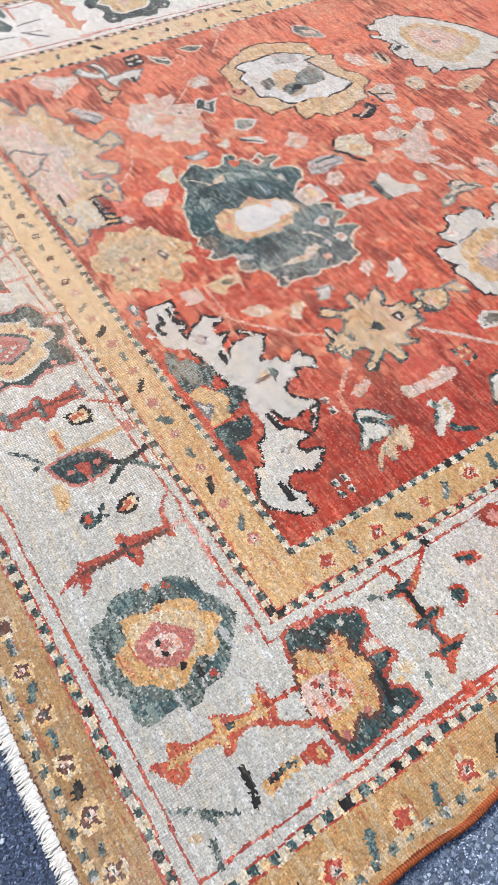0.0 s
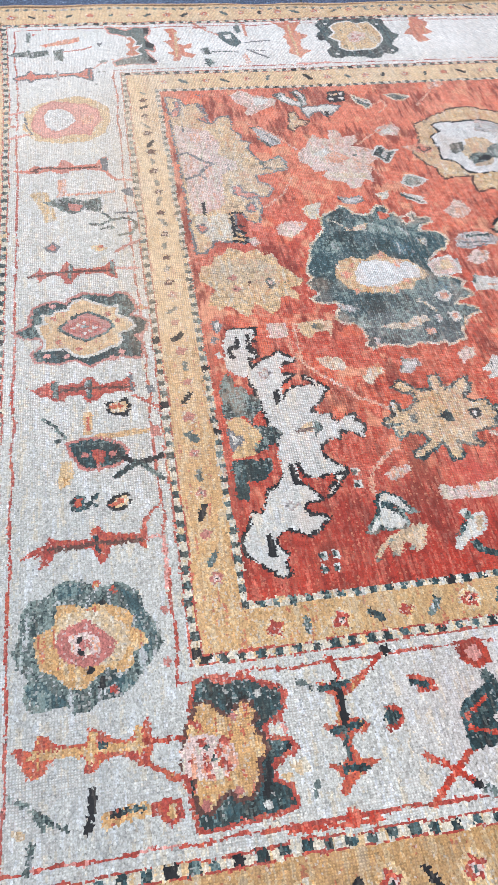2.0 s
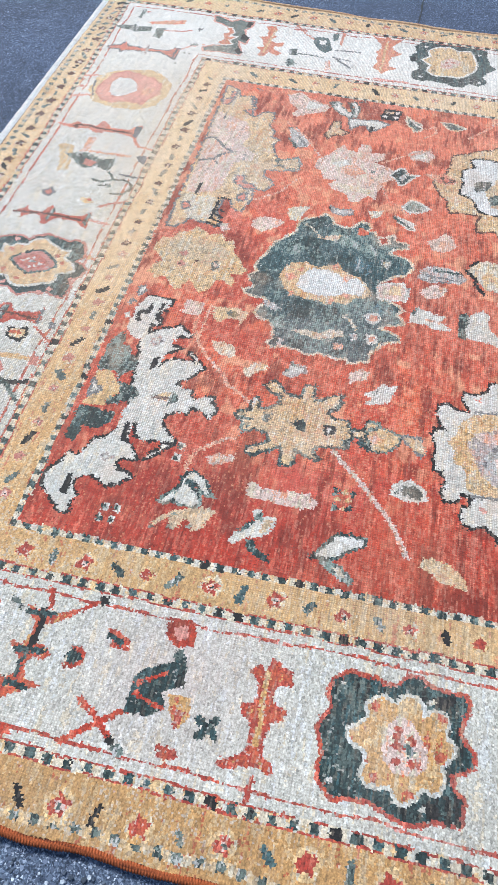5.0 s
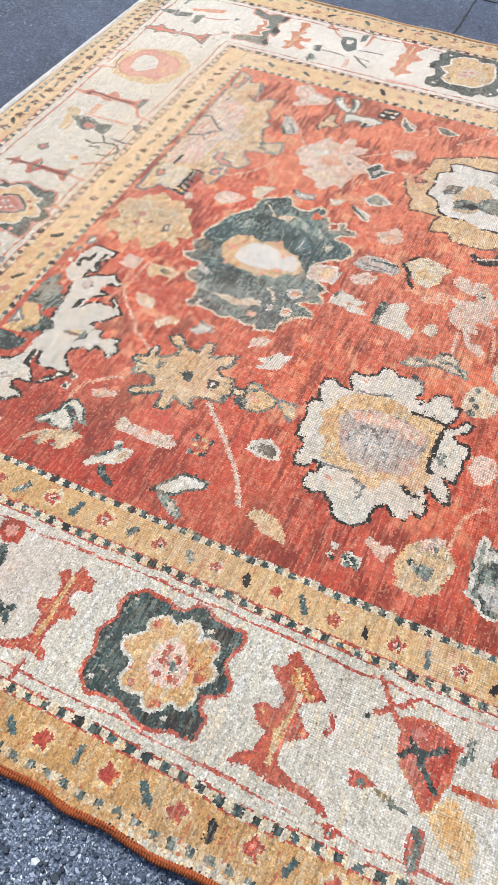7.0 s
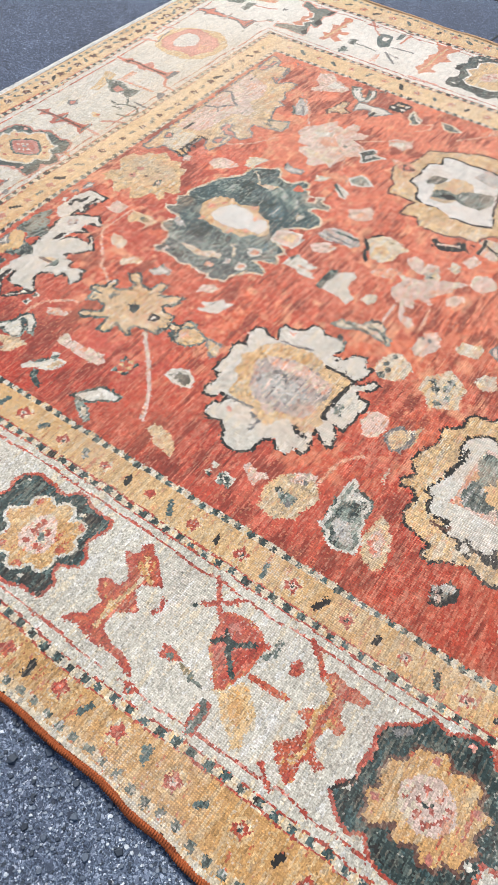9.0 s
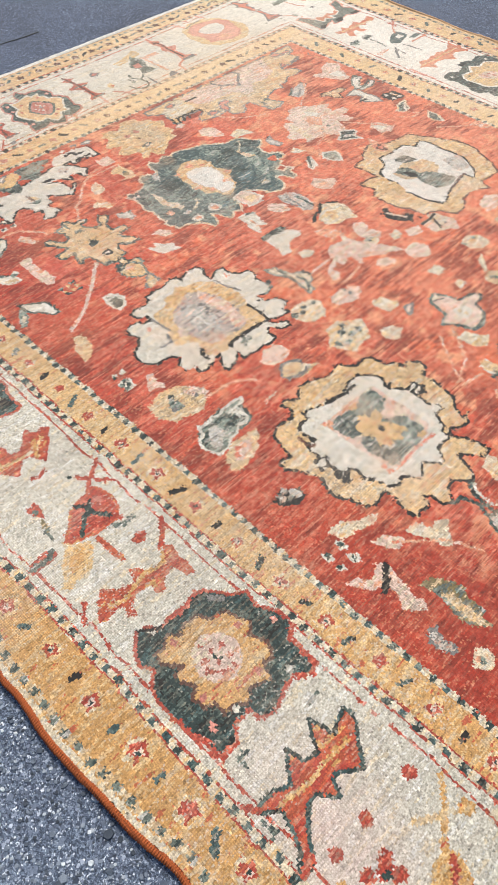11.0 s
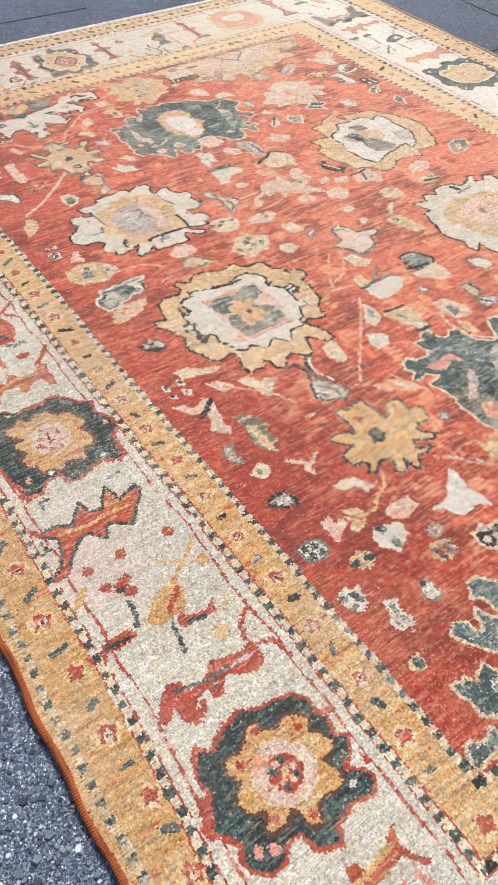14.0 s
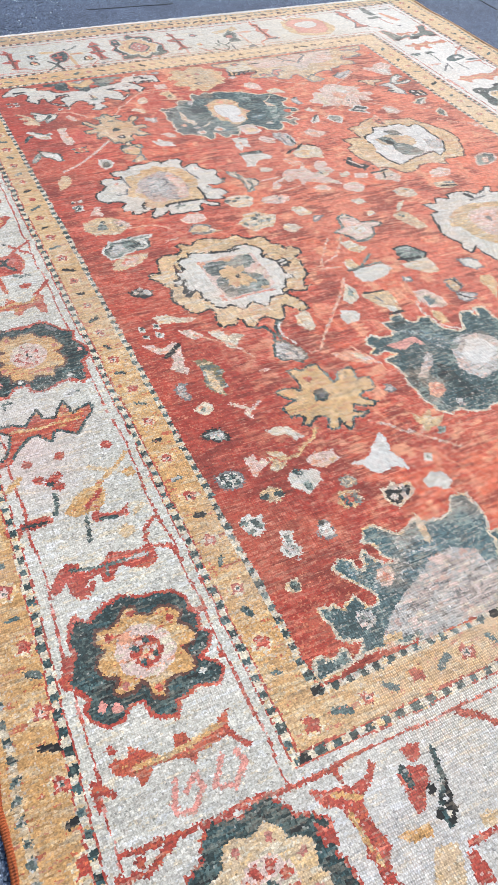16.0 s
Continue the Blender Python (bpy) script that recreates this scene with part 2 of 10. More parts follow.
# weavers drift: the drawing wanders a little from knot to knot
LX = GX + 0.30 * soft_noise(5, 5, 11)
LY = GY + 0.30 * soft_noise(5, 5, 12)
WX = LX + 0.13 * rng.standard_normal(GX.shape)
WY = LY + 0.13 * rng.standard_normal(GX.shape)
# figures are drawn in steps of two or three knots, so their rims are jagged
PLUSH = np.clip((GY - 40) / 40, 0.35, 1)  # the fuller pile of the near border draws rounder
STEP = PITCH
DASH = soft_noise(1.1, 1.1, 15)
SX = (np.floor(GX / STEP) + 0.5) * STEP + 0.25 * (WX - GX) + 0.2 * PLUSH * soft_noise(1.7, 1.7, 13)
SY = (np.floor(GY / STEP) + 0.5) * STEP + 0.25 * (WY - GY) + 0.2 * PLUSH * soft_noise(1.7, 1.7, 14)

COLOURS = {
    "red": (188, 60, 34), "rust": (174, 62, 44), "orange": (192, 88, 54), "gold": (208, 160, 98), "goldpale": (222, 188, 138),
    "tan": (208, 182, 146), "cream": (219, 205, 180), "ivory": (208, 203, 191), "white": (222, 220, 215), "pale": (224, 196, 184),
    "pink": (222, 152, 138), "dustyrose": (190, 114, 102), "dustypink": (216, 114, 90), "peach": (228, 164, 130), "green": (38, 60, 60),
    "greygreen": (98, 110, 104), "palegreen": (140, 156, 146), "bluegreen": (60, 90, 93), "blue": (94, 124, 132), "olive": (128, 114, 76),
    "black": (22, 19, 21), "grey": (122, 120, 120), "palegrey": (190, 188, 184), "mauve": (188, 174, 168), "brown": (98, 56, 42),
}
INK = {n: i for i, n in enumerate(COLOURS)}
DYE = np.array([srgb(*c) for c in COLOURS.values()])
ink = np.zeros(GX.shape, np.int16)
piece = np.zeros(GX.shape, np.int16)
# parts of larger figures, in the order in which they are drawn
DEEPER = {
    "border_rosette": (None, "petals", "heart"), "corner_rosette": (None, "petals", "heart"), "center_medallion": (None, "ivory_band", "centre_panel", "diamond", None, "star"),
    "grey_medallion": (None, "gold_band", "centre_panel"), "yellow_medallion": (None, "ivory_band", "centre_panel"), "ivory_medallion": (None, "gold_band", "centre_panel"),
    "star_flower": (None, "flower_eye"), "corner_palmette": (None, None, "ivory_panel"), "blue_medallion": (None, "centre_panel"), "green_medallion": (None, "centre_panel", "ivory_heart"),
}
HOLDER = [-1, -1, -1, -1]
deeper = []
PIECES = ["field", "main_border", "inner_guard_border", "outer_guard_border"]

# border lines, in centimetres: near, left, far, right
EDGE_N = np.interp(CX, [-6, 65, 135, 190, 240, 264, 310, 366, 421], [0.6, 0.6, -0.6, -2.2, -4.0, -2.2, -3.2, -4.6, -4.6])
EDGE_N = EDGE_N + 0.28 * np.sin(CX / 2.9 + np.sin(CX / 11.0)) + 0.35 * np.sin(CX / 13.0)
OUT_N = np.interp(LX, [-6, 60, 140, 172, 217, 268, 321, 373, 421], [12.8, 13.0, 11.7, 10.4, 12.0, 11.4, 10.4, 7.8, 7.4])
IN_N, FIELD_N = 46.4, 56.3
EDGE_W = np.interp(CY, [0, 60, 210, 250, 290, 320], [-4.4, -4.6, -5, -5, -5, -5])
OUT_W = np.interp(LY, [0, 30, 90, 180, 240, 290, 320], [8, 8.2, 7.6, 7.2, 6.2, 4, 3])
IN_W, FIELD_W = 46.2, 57.2
EDGE_F = np.interp(CX, [-6, 65, 90, 130, 421], [319, 318.5, 317.5, 315.5, 316]) + 0.45 * np.sin(CX / 6.0 + np.sin(CX / 17.0))
OUT_F, IN_F, FIELD_F = 303.5, 264.3, 252.2
OUT_E, IN_E, FIELD_E = 410.0, 371.3, 361.0


def paint(mask, colour, pid=None):
    ink[mask] = INK[colour]
    if pid is not None:
        piece[mask] = pid


def ring(n, w, f, e):
    """How far each knot lies inside the frame of four lines."""
    return np.minimum(np.minimum(LY - n, f - LY), np.minimum(LX - w, e - LX))


R_OUT, R_IN, R_FIELD = ring(OUT_N, OUT_W, OUT_F, OUT_E), ring(IN_N, IN_W, IN_F, IN_E), ring(FIELD_N, FIELD_W, FIELD_F, FIELD_E)
paint(R_OUT < 0, "gold", 3)
paint(R_OUT >= 0, "ivory", 1)
paint(R_IN >= 0, "gold", 2)
paint(R_FIELD >= 0, "red", 0)


def stripe(r, half, colour, at=0.0):
    paint(np.abs(r - at) < half, colour)


def broken_stripe(r, half, colour, at):
    """A thin line that wanders and is worn away in places."""
    wander = 0.45 * soft_noise(7, 7, 16)
    worn = soft_noise(14, 14, 17) + 0.8 * DASH
    paint((np.abs(r - at - wander) < half) & (worn > -0.55), colour)
    paint((np.abs(r - at - wander) < half) & (worn <= -0.55) & (worn > -0.95), "pink")


def beads(r, half, pitch, dark, light, lines):
    """A row of alternating dark and light squares that runs round the frame."""
    along = np.where(ring_side(r), WX, WY)
    if lines:
        stripe(r, half + 0.42, lines)
        paint((np.abs(r) < half + 0.42) & (DASH > 0.45), light)
    stripe(r, half, light)
    phase = (along / pitch) % 1.0
    size = np.sin(np.floor(along / pitch) * 12.9898) * 43758.5453 % 1.0  # no two squares alike
    square = (np.abs(r) < half * (0.85 + 0.3 * size)) & (phase < 0.36 + 0.2 * size)
    paint(square, dark)
    paint(square & (size > 0.94), "black")
    paint(square & (size < 0.2), "bluegreen")


def ring_side(r):
    """True where the frame's near or far side is the closest one."""
    mid_x, mid_y = 209.0, 155.0
    return (np.abs(GY - mid_y) - 98.0) > (np.abs(GX - mid_x) - 152.0)


beads(R_OUT, 0.8, 3.7, "green", "cream", "rust")
broken_stripe(R_OUT, 0.27, "rust", 3.6)
beads(R_IN, 0.78, 3.6, "green", "cream", "rust")
broken_stripe(R_IN, 0.27, "rust", -3.4)
beads(R_FIELD, 0.8, 3.3, "green", "cream", None)
EDGE_R = np.minimum(np.minimum(WY - EDGE_N[None, :], EDGE_F[None, :] - WY), np.minimum(WX - EDGE_W[:, None], 420 - WX))
stripe(EDGE_R, 0.8, "tan", 2.6)
paint((EDGE_R < 1.5) & (GY < 40) & (GX > 150) & (GX < 262), "cream")
paint((np.abs(EDGE_R - 2.6) < 0.8) & (((np.where(ring_side(EDGE_R), WX, WY) / 3.6) % 1.0) < 0.45), "greygreen")
paint((EDGE_R < 0.5) & ~ring_side(EDGE_R), "brown")

part_id, off_x, off_y = 0, 0.0, 0.0
IN_FIELD = R_FIELD > 0.9
IN_BORDER = (R_OUT > 1.2) & (R_IN < -1.2)
ANYWHERE = np.ones(GX.shape, bool)
bounds = ANYWHERE


def motif(name, x, y, again=False):
    """Begin a woven figure with its middle at x, y (centimetres on the rug); again: go on with the one of that name."""
    global part_id, off_x, off_y, bounds
    global deeper
    if not again:
        PIECES.append(name)
        HOLDER.append(-1)
    deeper = [] if again else list(DEEPER.get(name, ()))
    part_id, off_x, off_y = PIECES.index(name) if again else len(PIECES) - 1, x, y
    # figures stay inside their own band of the rug
    bounds = IN_BORDER if name.startswith(("border_", "corner_rosette")) else IN_FIELD


def window(x0, x1, y0, y1):
    i0, i1 = max(0, int((x0 - X0) / PITCH) - 3), min(NX, int((x1 - X0) / PITCH) + 4)
    j0, j1 = max(0, int((y0 - Y0) / PITCH) - 3), min(NY, int((y1 - Y0) / PITCH) + 4)
    return slice(j0, max(j0, j1)), slice(i0, max(i0, i1))


def fill(win, mask, colour):
    a, b = ink[win], piece[win]
    mask = mask & bounds[win]
    a[mask] = INK[colour]
    b[mask] = part_id


def near_line(px, py, pts, closed):
    best = np.full(px.shape, 1e9)
    n = len(pts)
    for k in range(n if closed else n - 1):
        (ax, ay), (bx, by) = pts[k], pts[(k + 1) % n]
        dx, dy = bx - ax, by - ay
        t = np.clip(((px - ax) * dx + (py - ay) * dy) / (dx * dx + dy * dy + 1e-9), 0, 1)
        best = np.minimum(best, (px - ax - t * dx) ** 2 + (py - ay - t * dy) ** 2)
    return np.sqrt(best)


def inside(px, py, pts):
    hit = np.zeros(px.shape, bool)
    for (ax, ay), (bx, by) in zip(pts, pts[1:] + pts[:1]):
        if ay != by:
            hit ^= ((ay > py) != (by > py)) & (px < (bx - ax) * (py - ay) / (by - ay) + ax)
    return hit


def toothed(pts, deep=1.0):
    """Breaks long sides into the small stepped teeth of knotted drawing."""
    out = []
    for k, (ax, ay) in enumerate(pts):
        bx, by = pts[(k + 1) % len(pts)]
        size = math.hypot(bx - ax, by - ay)
        out.append((ax, ay))
        n = int(size / 2.3)
        for s in range(1, n):
            t = (s + 0.35 * math.sin(5.1 * ax + 3.7 * s)) / n
            d = (0.42 if s % 2 else -0.28) * (0.7 + 0.3 * math.sin(2.3 * by + s)) * deep
            out.append((ax + (bx - ax) * t - (by - ay) / size * d, ay + (by - ay) * t + (bx - ax) / size * d))
    return out


def shape(colour, pts, outline=None, width=0.0):
    global part_id
    if deeper:
        inner = deeper.pop(0)
        if inner:
            PIECES.append(inner)
            HOLDER.append(part_id if HOLDER[part_id] < 0 else HOLDER[part_id])
            part_id = len(PIECES) - 1
    pts = [(x + off_x, y + off_y) for x, y in pts]
    if max(p[0] for p in pts) - min(p[0] for p in pts) > 5:
        wide = max(p[0] for p in pts) - min(p[0] for p in pts)
        pts = toothed(pts, 0.9 if wide > 24 and bounds is IN_FIELD else 0.7)
    xs, ys = [p[0] for p in pts], [p[1] for p in pts]
    win = window(min(xs) - 1, max(xs) + 1, min(ys) - 1, max(ys) + 1)
    px, py = SX[win], SY[win]
    fill(win, inside(px, py, pts), colour)
    if outline:
        gaps = DASH[win] > (-0.55 if outline in ("black", "brown", "grey") else -0.9)
        fill(win, (near_line(px, py, pts, True) < max(0.4, width * 0.7)) & gaps, outline)


def line(colour, width, pts):
    pts = [(x + off_x, y + off_y) for x, y in pts]
    xs, ys = [p[0] for p in pts], [p[1] for p in pts]
    win = window(min(xs) - 1, max(xs) + 1, min(ys) - 1, max(ys) + 1)
    fill(win, near_line(WX[win], WY[win], pts, False) < max(0.3, width * 0.55), colour)


def zigzag(colour, width, tooth, pts):
    """A jagged contour: small teeth to both sides of the line through the points."""
    out = []
    for k, ((ax, ay), (bx, by)) in enumerate(zip(pts, pts[1:])):
        size = math.hypot(bx - ax, by - ay)
        n = max(2, int(size / 1.5))
        for s in range(n):
            t = s / n
            d = tooth if (s + k) % 2 else -tooth * 0.6
            out.append((ax + (bx - ax) * t - (by - ay) / size * d, ay + (by - ay) * t + (bx - ax) / size * d))
    out.append(pts[-1])
    line(colour, width, out)


def tiers(colour, x, y, half, wide):
    """A tower of three spreading tiers on a stem, as it stands between two rosettes."""
    for k, s in enumerate((-0.62, 0.0, 0.62)):
        cy, h = y + s * half, 0.33 * half
        w = wide * (1.0, 0.72, 0.95)[k]
        shape(colour, [(x - w, cy - h * 0.2), (x - 0.4 * w, cy + 0.3 * h), (x - 0.5 * w, cy + h), (x, cy + 0.7 * h), (x + 0.5 * w, cy + h), (x + 0.4 * w, cy + 0.3 * h), (x + w, cy - h * 0.2), (x + 0.5 * w, cy - 0.5 * h), (x + 0.6 * w, cy - h), (x, cy - 0.7 * h), (x - 0.6 * w, cy - h), (x - 0.5 * w, cy - 0.5 * h)])
        line("goldpale", 0.8, [(x - 0.5 * w, cy), (x + 0.5 * w, cy)])
    line(colour, 2.2, [(x, y - 0.9 * half), (x, y + 0.9 * half)])


def dots(colour, radius, pts):
    for x, y in pts:
        x, y = x + off_x, y + off_y
        win = window(x - radius, x + radius, y - radius, y + radius)
        px, py = np.abs(WX[win] - x), np.abs(WY[win] - y)
        fill(win, (px + py < 1.35 * radius) & (np.maximum(px, py) < radius), colour)


def rosette(outer, petals, heart, x, y, rx, ry):
    """A stepped dark surround, an eight-petalled flower and a small centre ring."""
    x, y = x + off_x, y + off_y
    win = window(x - rx * 1.2, x + rx * 1.2, y - ry * 1.2, y + ry * 1.2)
    u, v = (SX[win] - x) / rx, (SY[win] - y) / ry
    r, a = np.hypot(u, v), np.arctan2(v, u)
    lobes = np.abs(((a * 4 / math.pi) % 1.0) - 0.5) * 2
    rim = 0.98 - 0.16 * np.round(lobes * 3) / 3
    fill(win, r < rim + 0.05, "rust")
    fill(win, r < rim, outer)
    fill(win, r < 0.70 - 0.13 * lobes ** 1.6, petals)
    fill(win, r < 0.37 - 0.03 * lobes, "pale" if heart != "pale" else "cream")
    fill(win, (np.abs(r - 0.24) < 0.08) & (lobes < 0.6), heart if heart != "pale" else "pink")
    fill(win, r < 0.09, "green")
    fill(win, (np.abs(r - 0.55) < 0.05) & (lobes < 0.2), "rust" if petals == "gold" else "dustyrose")


def small_flower(colour, x, y, r, eye=True):
    k = 1.35 * r
    shape("goldpale", [(x - k, y), (x - k * 0.5, y + k * 0.8), (x + k * 0.3, y + k), (x + k, y + k * 0.2), (x + k * 0.6, y - k * 0.9), (x - k * 0.5, y - k)])
    shape(colour, [(x - r, y), (x - r * 0.5, y + r * 0.35), (x - r * 0.3, y + r), (x + r * 0.3, y + r * 0.6), (x + r, y + r * 0.4), (x + r * 0.5, y - r * 0.2), (x + r * 0.6, y - r), (x, y - r * 0.6), (x - r * 0.6, y - r * 0.8)])
    if eye:
        dots("pale", r * 0.4, [(x + 0.1 * r, y)])
        dots("green", r * 0.2, [(x + 0.1 * r, y)])


def guard(axis, at, start, stop, pitch, size, flower, bar, seed):
    """Small flowers and slanting bars, by turns, along a guard border; all belong to that border."""
    global part_id, off_x, off_y
    off_x = off_y = 0.0
    r = random.Random(seed)
    s = start
    while s < stop:
        j = r.uniform(-0.5, 0.5)
        fx, fy = (s, at + j) if axis == "x" else (at + j, s)
        small_flower(flower, fx, fy, size * r.uniform(0.75, 1.0), r.random() < 0.6)
        m = s + pitch / 2 + r.uniform(-0.8, 0.8)
        bx, by = (m, at + j) if axis == "x" else (at + j, m)
        dx, dy = r.uniform(-1.1, 1.1), r.uniform(0.5, 1.5)
        line(r.choice([bar, bar, "bluegreen", "greygreen", "black"]), r.uniform(0.9, 1.5), [(bx - dx, by - dy), (bx + dx, by + dy)])
        s += pitch * r.uniform(0.97, 1.03)


bounds = R_IN > 1.0
part_id = 2
guard("x", 51.2, 62, 358, 13.6, 2.0, "rust", "green", 1)
guard("y", 51.8, 63, 150, 10.4, 1.7, "dustyrose", "bluegreen", 2)
guard("y", 51.8, 152, 250, 10.4, 1.7, "brown", "greygreen", 3)
guard("x", 258.3, 60, 358, 15.0, 1.7, "orange", "green", 4)
guard("y", 366.2, 52, 250, 12.4, 2.2, "rust", "bluegreen", 5)
bounds = R_OUT < -1.0
part_id = 3
guard("x", 6.0, 2, 412, 14.2, 2.4, "rust", "bluegreen", 6)
guard("y", 1.4, 6, 310, 9.4, 2.1, "brown", "greygreen", 7)
guard("x", 310.5, 6, 410, 15.0, 2.0, "orange", "green", 8)
guard("y", 415.0, 6, 310, 13.0, 2.0, "rust", "greygreen", 9)

# figures, by their place on the rug in centimetres
motif("corner_rosette", 51, 30)
shape("green", [(-5.9, 12.3), (-3.5, 13.4), (-0.6, 11.6), (2.9, 12.4), (4.9, 11.4), (8.4, 10.1), (10.1, 8.5), (9.7, 5.4), (7, 3.8), (5.5, 2.6), (6.1, 0.9), (10.1, -0), (10.3, -2.1), (8.2, -2.6), (6.4, -3.2), (6, -6.1), (8.6, -7.7), (9.2, -10.7), (6.4, -11.4), (2.2, -11.8), (-0.9, -11.9), (-4.1, -12.5), (-7.9, -12.1), (-8.3, -9.7), (-8.7, -7.3), (-8.8, 0.4), (-7.1, 8.2)], "rust", 0.5)
shape("gold", [(-6.7, 7), (-6.3, 8.5), (-3.6, 8.5), (-2, 6.5), (-0.1, 5.5), (1.6, 7.8), (3.8, 7.8), (4.6, 4.9), (3.5, 3.1), (5.1, 1.2), (5.7, -1), (3.9, -2.6), (3.4, -6), (1.7, -8.4), (-0.9, -8.4), (-2, -7), (-3.8, -8), (-5.8, -9.9), (-7.6, -9), (-8, -6.6), (-7.8, -3.8), (-9.7, -2.4), (-8.4, 4.3)], "brown", 0.3)
shape("pale", [(-8.1, 3.2), (-3, 2.5), (-0.3, 0.9), (0.2, -2.8), (-3, -4.9), (-6.9, -4.5), (-9.7, -3.3), (-9.8, 0.6)])
dots("rust", 0.9, [(-5.8, 2), (-1.7, 1.7), (-5.4, -2.4), (-2.2, -2.2), (-2.9, -0)])
dots("rust", 0.5, [(-1.4, -2.9), (-5.4, -0.4), (-4.8, -4), (-8.1, -0.8)])
dots("green", 0.5, [(-5, 1), (-4, -1.2)])
dots("ivory", 0.8, [(5.3, 9.1), (4.1, -9.6)])
dots("dustyrose", 0.8, [(-0.5, -6.9), (0.5, 5.6), (-6, -8.4)])
shape("black", [(5.2, -1.9), (5.9, -3.1), (4.3, -8.8), (3.4, -8.3)])
line("black", 0.6, [(10, -0.5), (8.5, -1.7)])
shape("pink", [(8.4, 3), (9.9, 2.1), (8.8, 0.8)])
shape("goldpale", [(6.8, -5.3), (9.4, -5.4), (8.3, -7.1)])
shape("rust", [(-3.5, 13.4), (-0.7, 13.3), (1.7, 12.2), (-0.2, 11.2), (-2.7, 12.1)])
zigzag("rust", 0.45, 0.7, [(2.9, 12.4), (4.9, 11.4), (8.4, 10.1), (10.1, 8.5), (9.7, 5.4), (7, 3.8)])
zigzag("rust", 0.45, 0.7, [(10.1, -0), (10.3, -2.1), (8.2, -2.6), (6.4, -3.2)])
motif("border_rosette", 44, 35)
line("rust", 1, [(-0.5, 0.7), (1.3, -0.3)])
motif("border_bar", 27, 32)
shape("orange", [(-14.7, 3), (-12.8, 3.2), (-10.9, 2.5), (-10, 5.2), (-8.1, 4.6), (-7.1, 3.3), (-3.8, 2.6), (-1.8, 2.7), (-1.3, 5.3), (1.6, 3.9), (3.5, 2.4), (5.4, 2.1), (8, 3.9), (9.4, 5.7), (9.7, 2.7), (9.7, -0.2), (8.8, -1.9), (11.3, -3.7), (15, -5.2), (14.7, -6.3), (12.1, -5.7), (10.8, -4.1), (8, -2.8), (5.7, -1), (3.4, -0.2), (1.4, -0.8), (-0.6, -2.4), (-2.2, -2.6), (-1.9, 0.2), (-3.8, 0.9), (-7.1, 0.9), (-9, -1.5), (-10.9, -2.4), (-12.3, -0.6), (-13.3, 1.4)])
line("gold", 1.4, [(-10.5, 1.9), (-1.9, 1.7), (7.8, 0.8)])
line("gold", 1.3, [(-0.3, 4), (-1, 0)])
line("gold", 1.3, [(7.6, 3.5), (7.6, 0.1)])
line("red", 0.8, [(9, 1.6), (14.8, 1.4)])
dots("green", 0.9, [(1.5, 1.8)])
motif("border_bar", 26, 24)
line("black", 1.2, [(0.1, 3), (-0.2, -0), (-0.6, -3.1)])
motif("border_sprig", 32, 23)
line("gold", 2.2, [(-3.6, -0.9), (-0.3, -0.5), (2.9, -0.5)])
line("green", 0.8, [(-2.6, -0.2), (0.2, -0.1), (3, -0.2)])
motif("border_sprig", 36, 22)
shape("rust", [(-0.5, 1.3), (1.4, 1.5), (1.2, -0.7), (-0.4, -0.8)])
motif("border_sprig", 39, 22)
shape("rust", [(-1.6, 1.9), (1.7, 1.4), (2.1, -1.7), (-0.2, -2.9), (-1.9, -1.5)])
shape("gold", [(-0.5, 0.9), (0.8, 0.7), (0.6, -1.5), (-0.7, -1.3)])
motif("border_sprig", 17, 24)
line("greygreen", 0.9, [(-4.5, 3.8), (-0.4, 1), (5, -2.8)])
line("greygreen", 0.8, [(-0.4, 1), (1.4, -2)])
shape("tan", [(-4, -1.4), (-1.7, -2), (-1.7, -3.2), (-3.5, -2.9)])
motif("border_sprig", 16, 18)
line("greygreen", 0.9, [(0.2, 2), (-0.2, -1.9)])
motif("border_cross", 74, 32)
shape("orange", [(-6.8, 7.5), (-3.9, 6.8), (-2.1, 6.2), (1.9, 7.6), (5.2, 9.7), (2.6, 6.6), (-0.1, 4.6), (-2.1, 3.8), (-2.2, 0), (-0.1, -0.2), (1.8, -1.5), (0.5, -2.9), (-1.6, -2.8), (-2.7, -4.6), (-1.3, -6.9), (2.1, -7.6), (-0.6, -8.9), (-2.3, -9.9), (-4, -11.1), (-5.6, -12.7), (-6.3, -11.9), (-5.4, -9.9), (-6.2, -8.5), (-7.9, -7.3), (-5, -7.4), (-3.8, -6.3), (-3.9, -3.8), (-5.5, -2.5), (-7.5, -0.2), (-4.7, -0.8), (-3.9, 1.4), (-3.8, 4.1), (-5.7, 5.4)])
line("black", 1, [(-2.8, 6.9), (-2.5, 3.2), (-2.9, -1.6)])
line("green", 1.1, [(-5.4, -2), (0.1, -1.2)])
line("green", 1, [(-5.9, 5.9), (-0.6, 6.5)])
line("green", 1, [(-4.8, -8.3), (-0.7, -8.3)])
line("greygreen", 0.9, [(-3.3, -2.2), (-3.4, -6.7)])
line("red", 0.9, [(-3.3, 11.9), (-1.8, 7.8)])
line("red", 0.8, [(2.5, 7.1), (6.6, 10.8), (8.4, 12.2)])
dots("black", 1.2, [(8.1, 11.8)])
motif("border_sprig", 80, 31)
shape("red", [(-1.1, 2), (0.9, 2.5), (2.1, 1.4), (2.2, -0.6), (0.8, -2), (-1.3, -2.1), (-2, -1.4), (-0.6, -0.5)])
dots("green", 1.4, [(0.1, 0.3)])
motif("border_sprig", 87, 36)
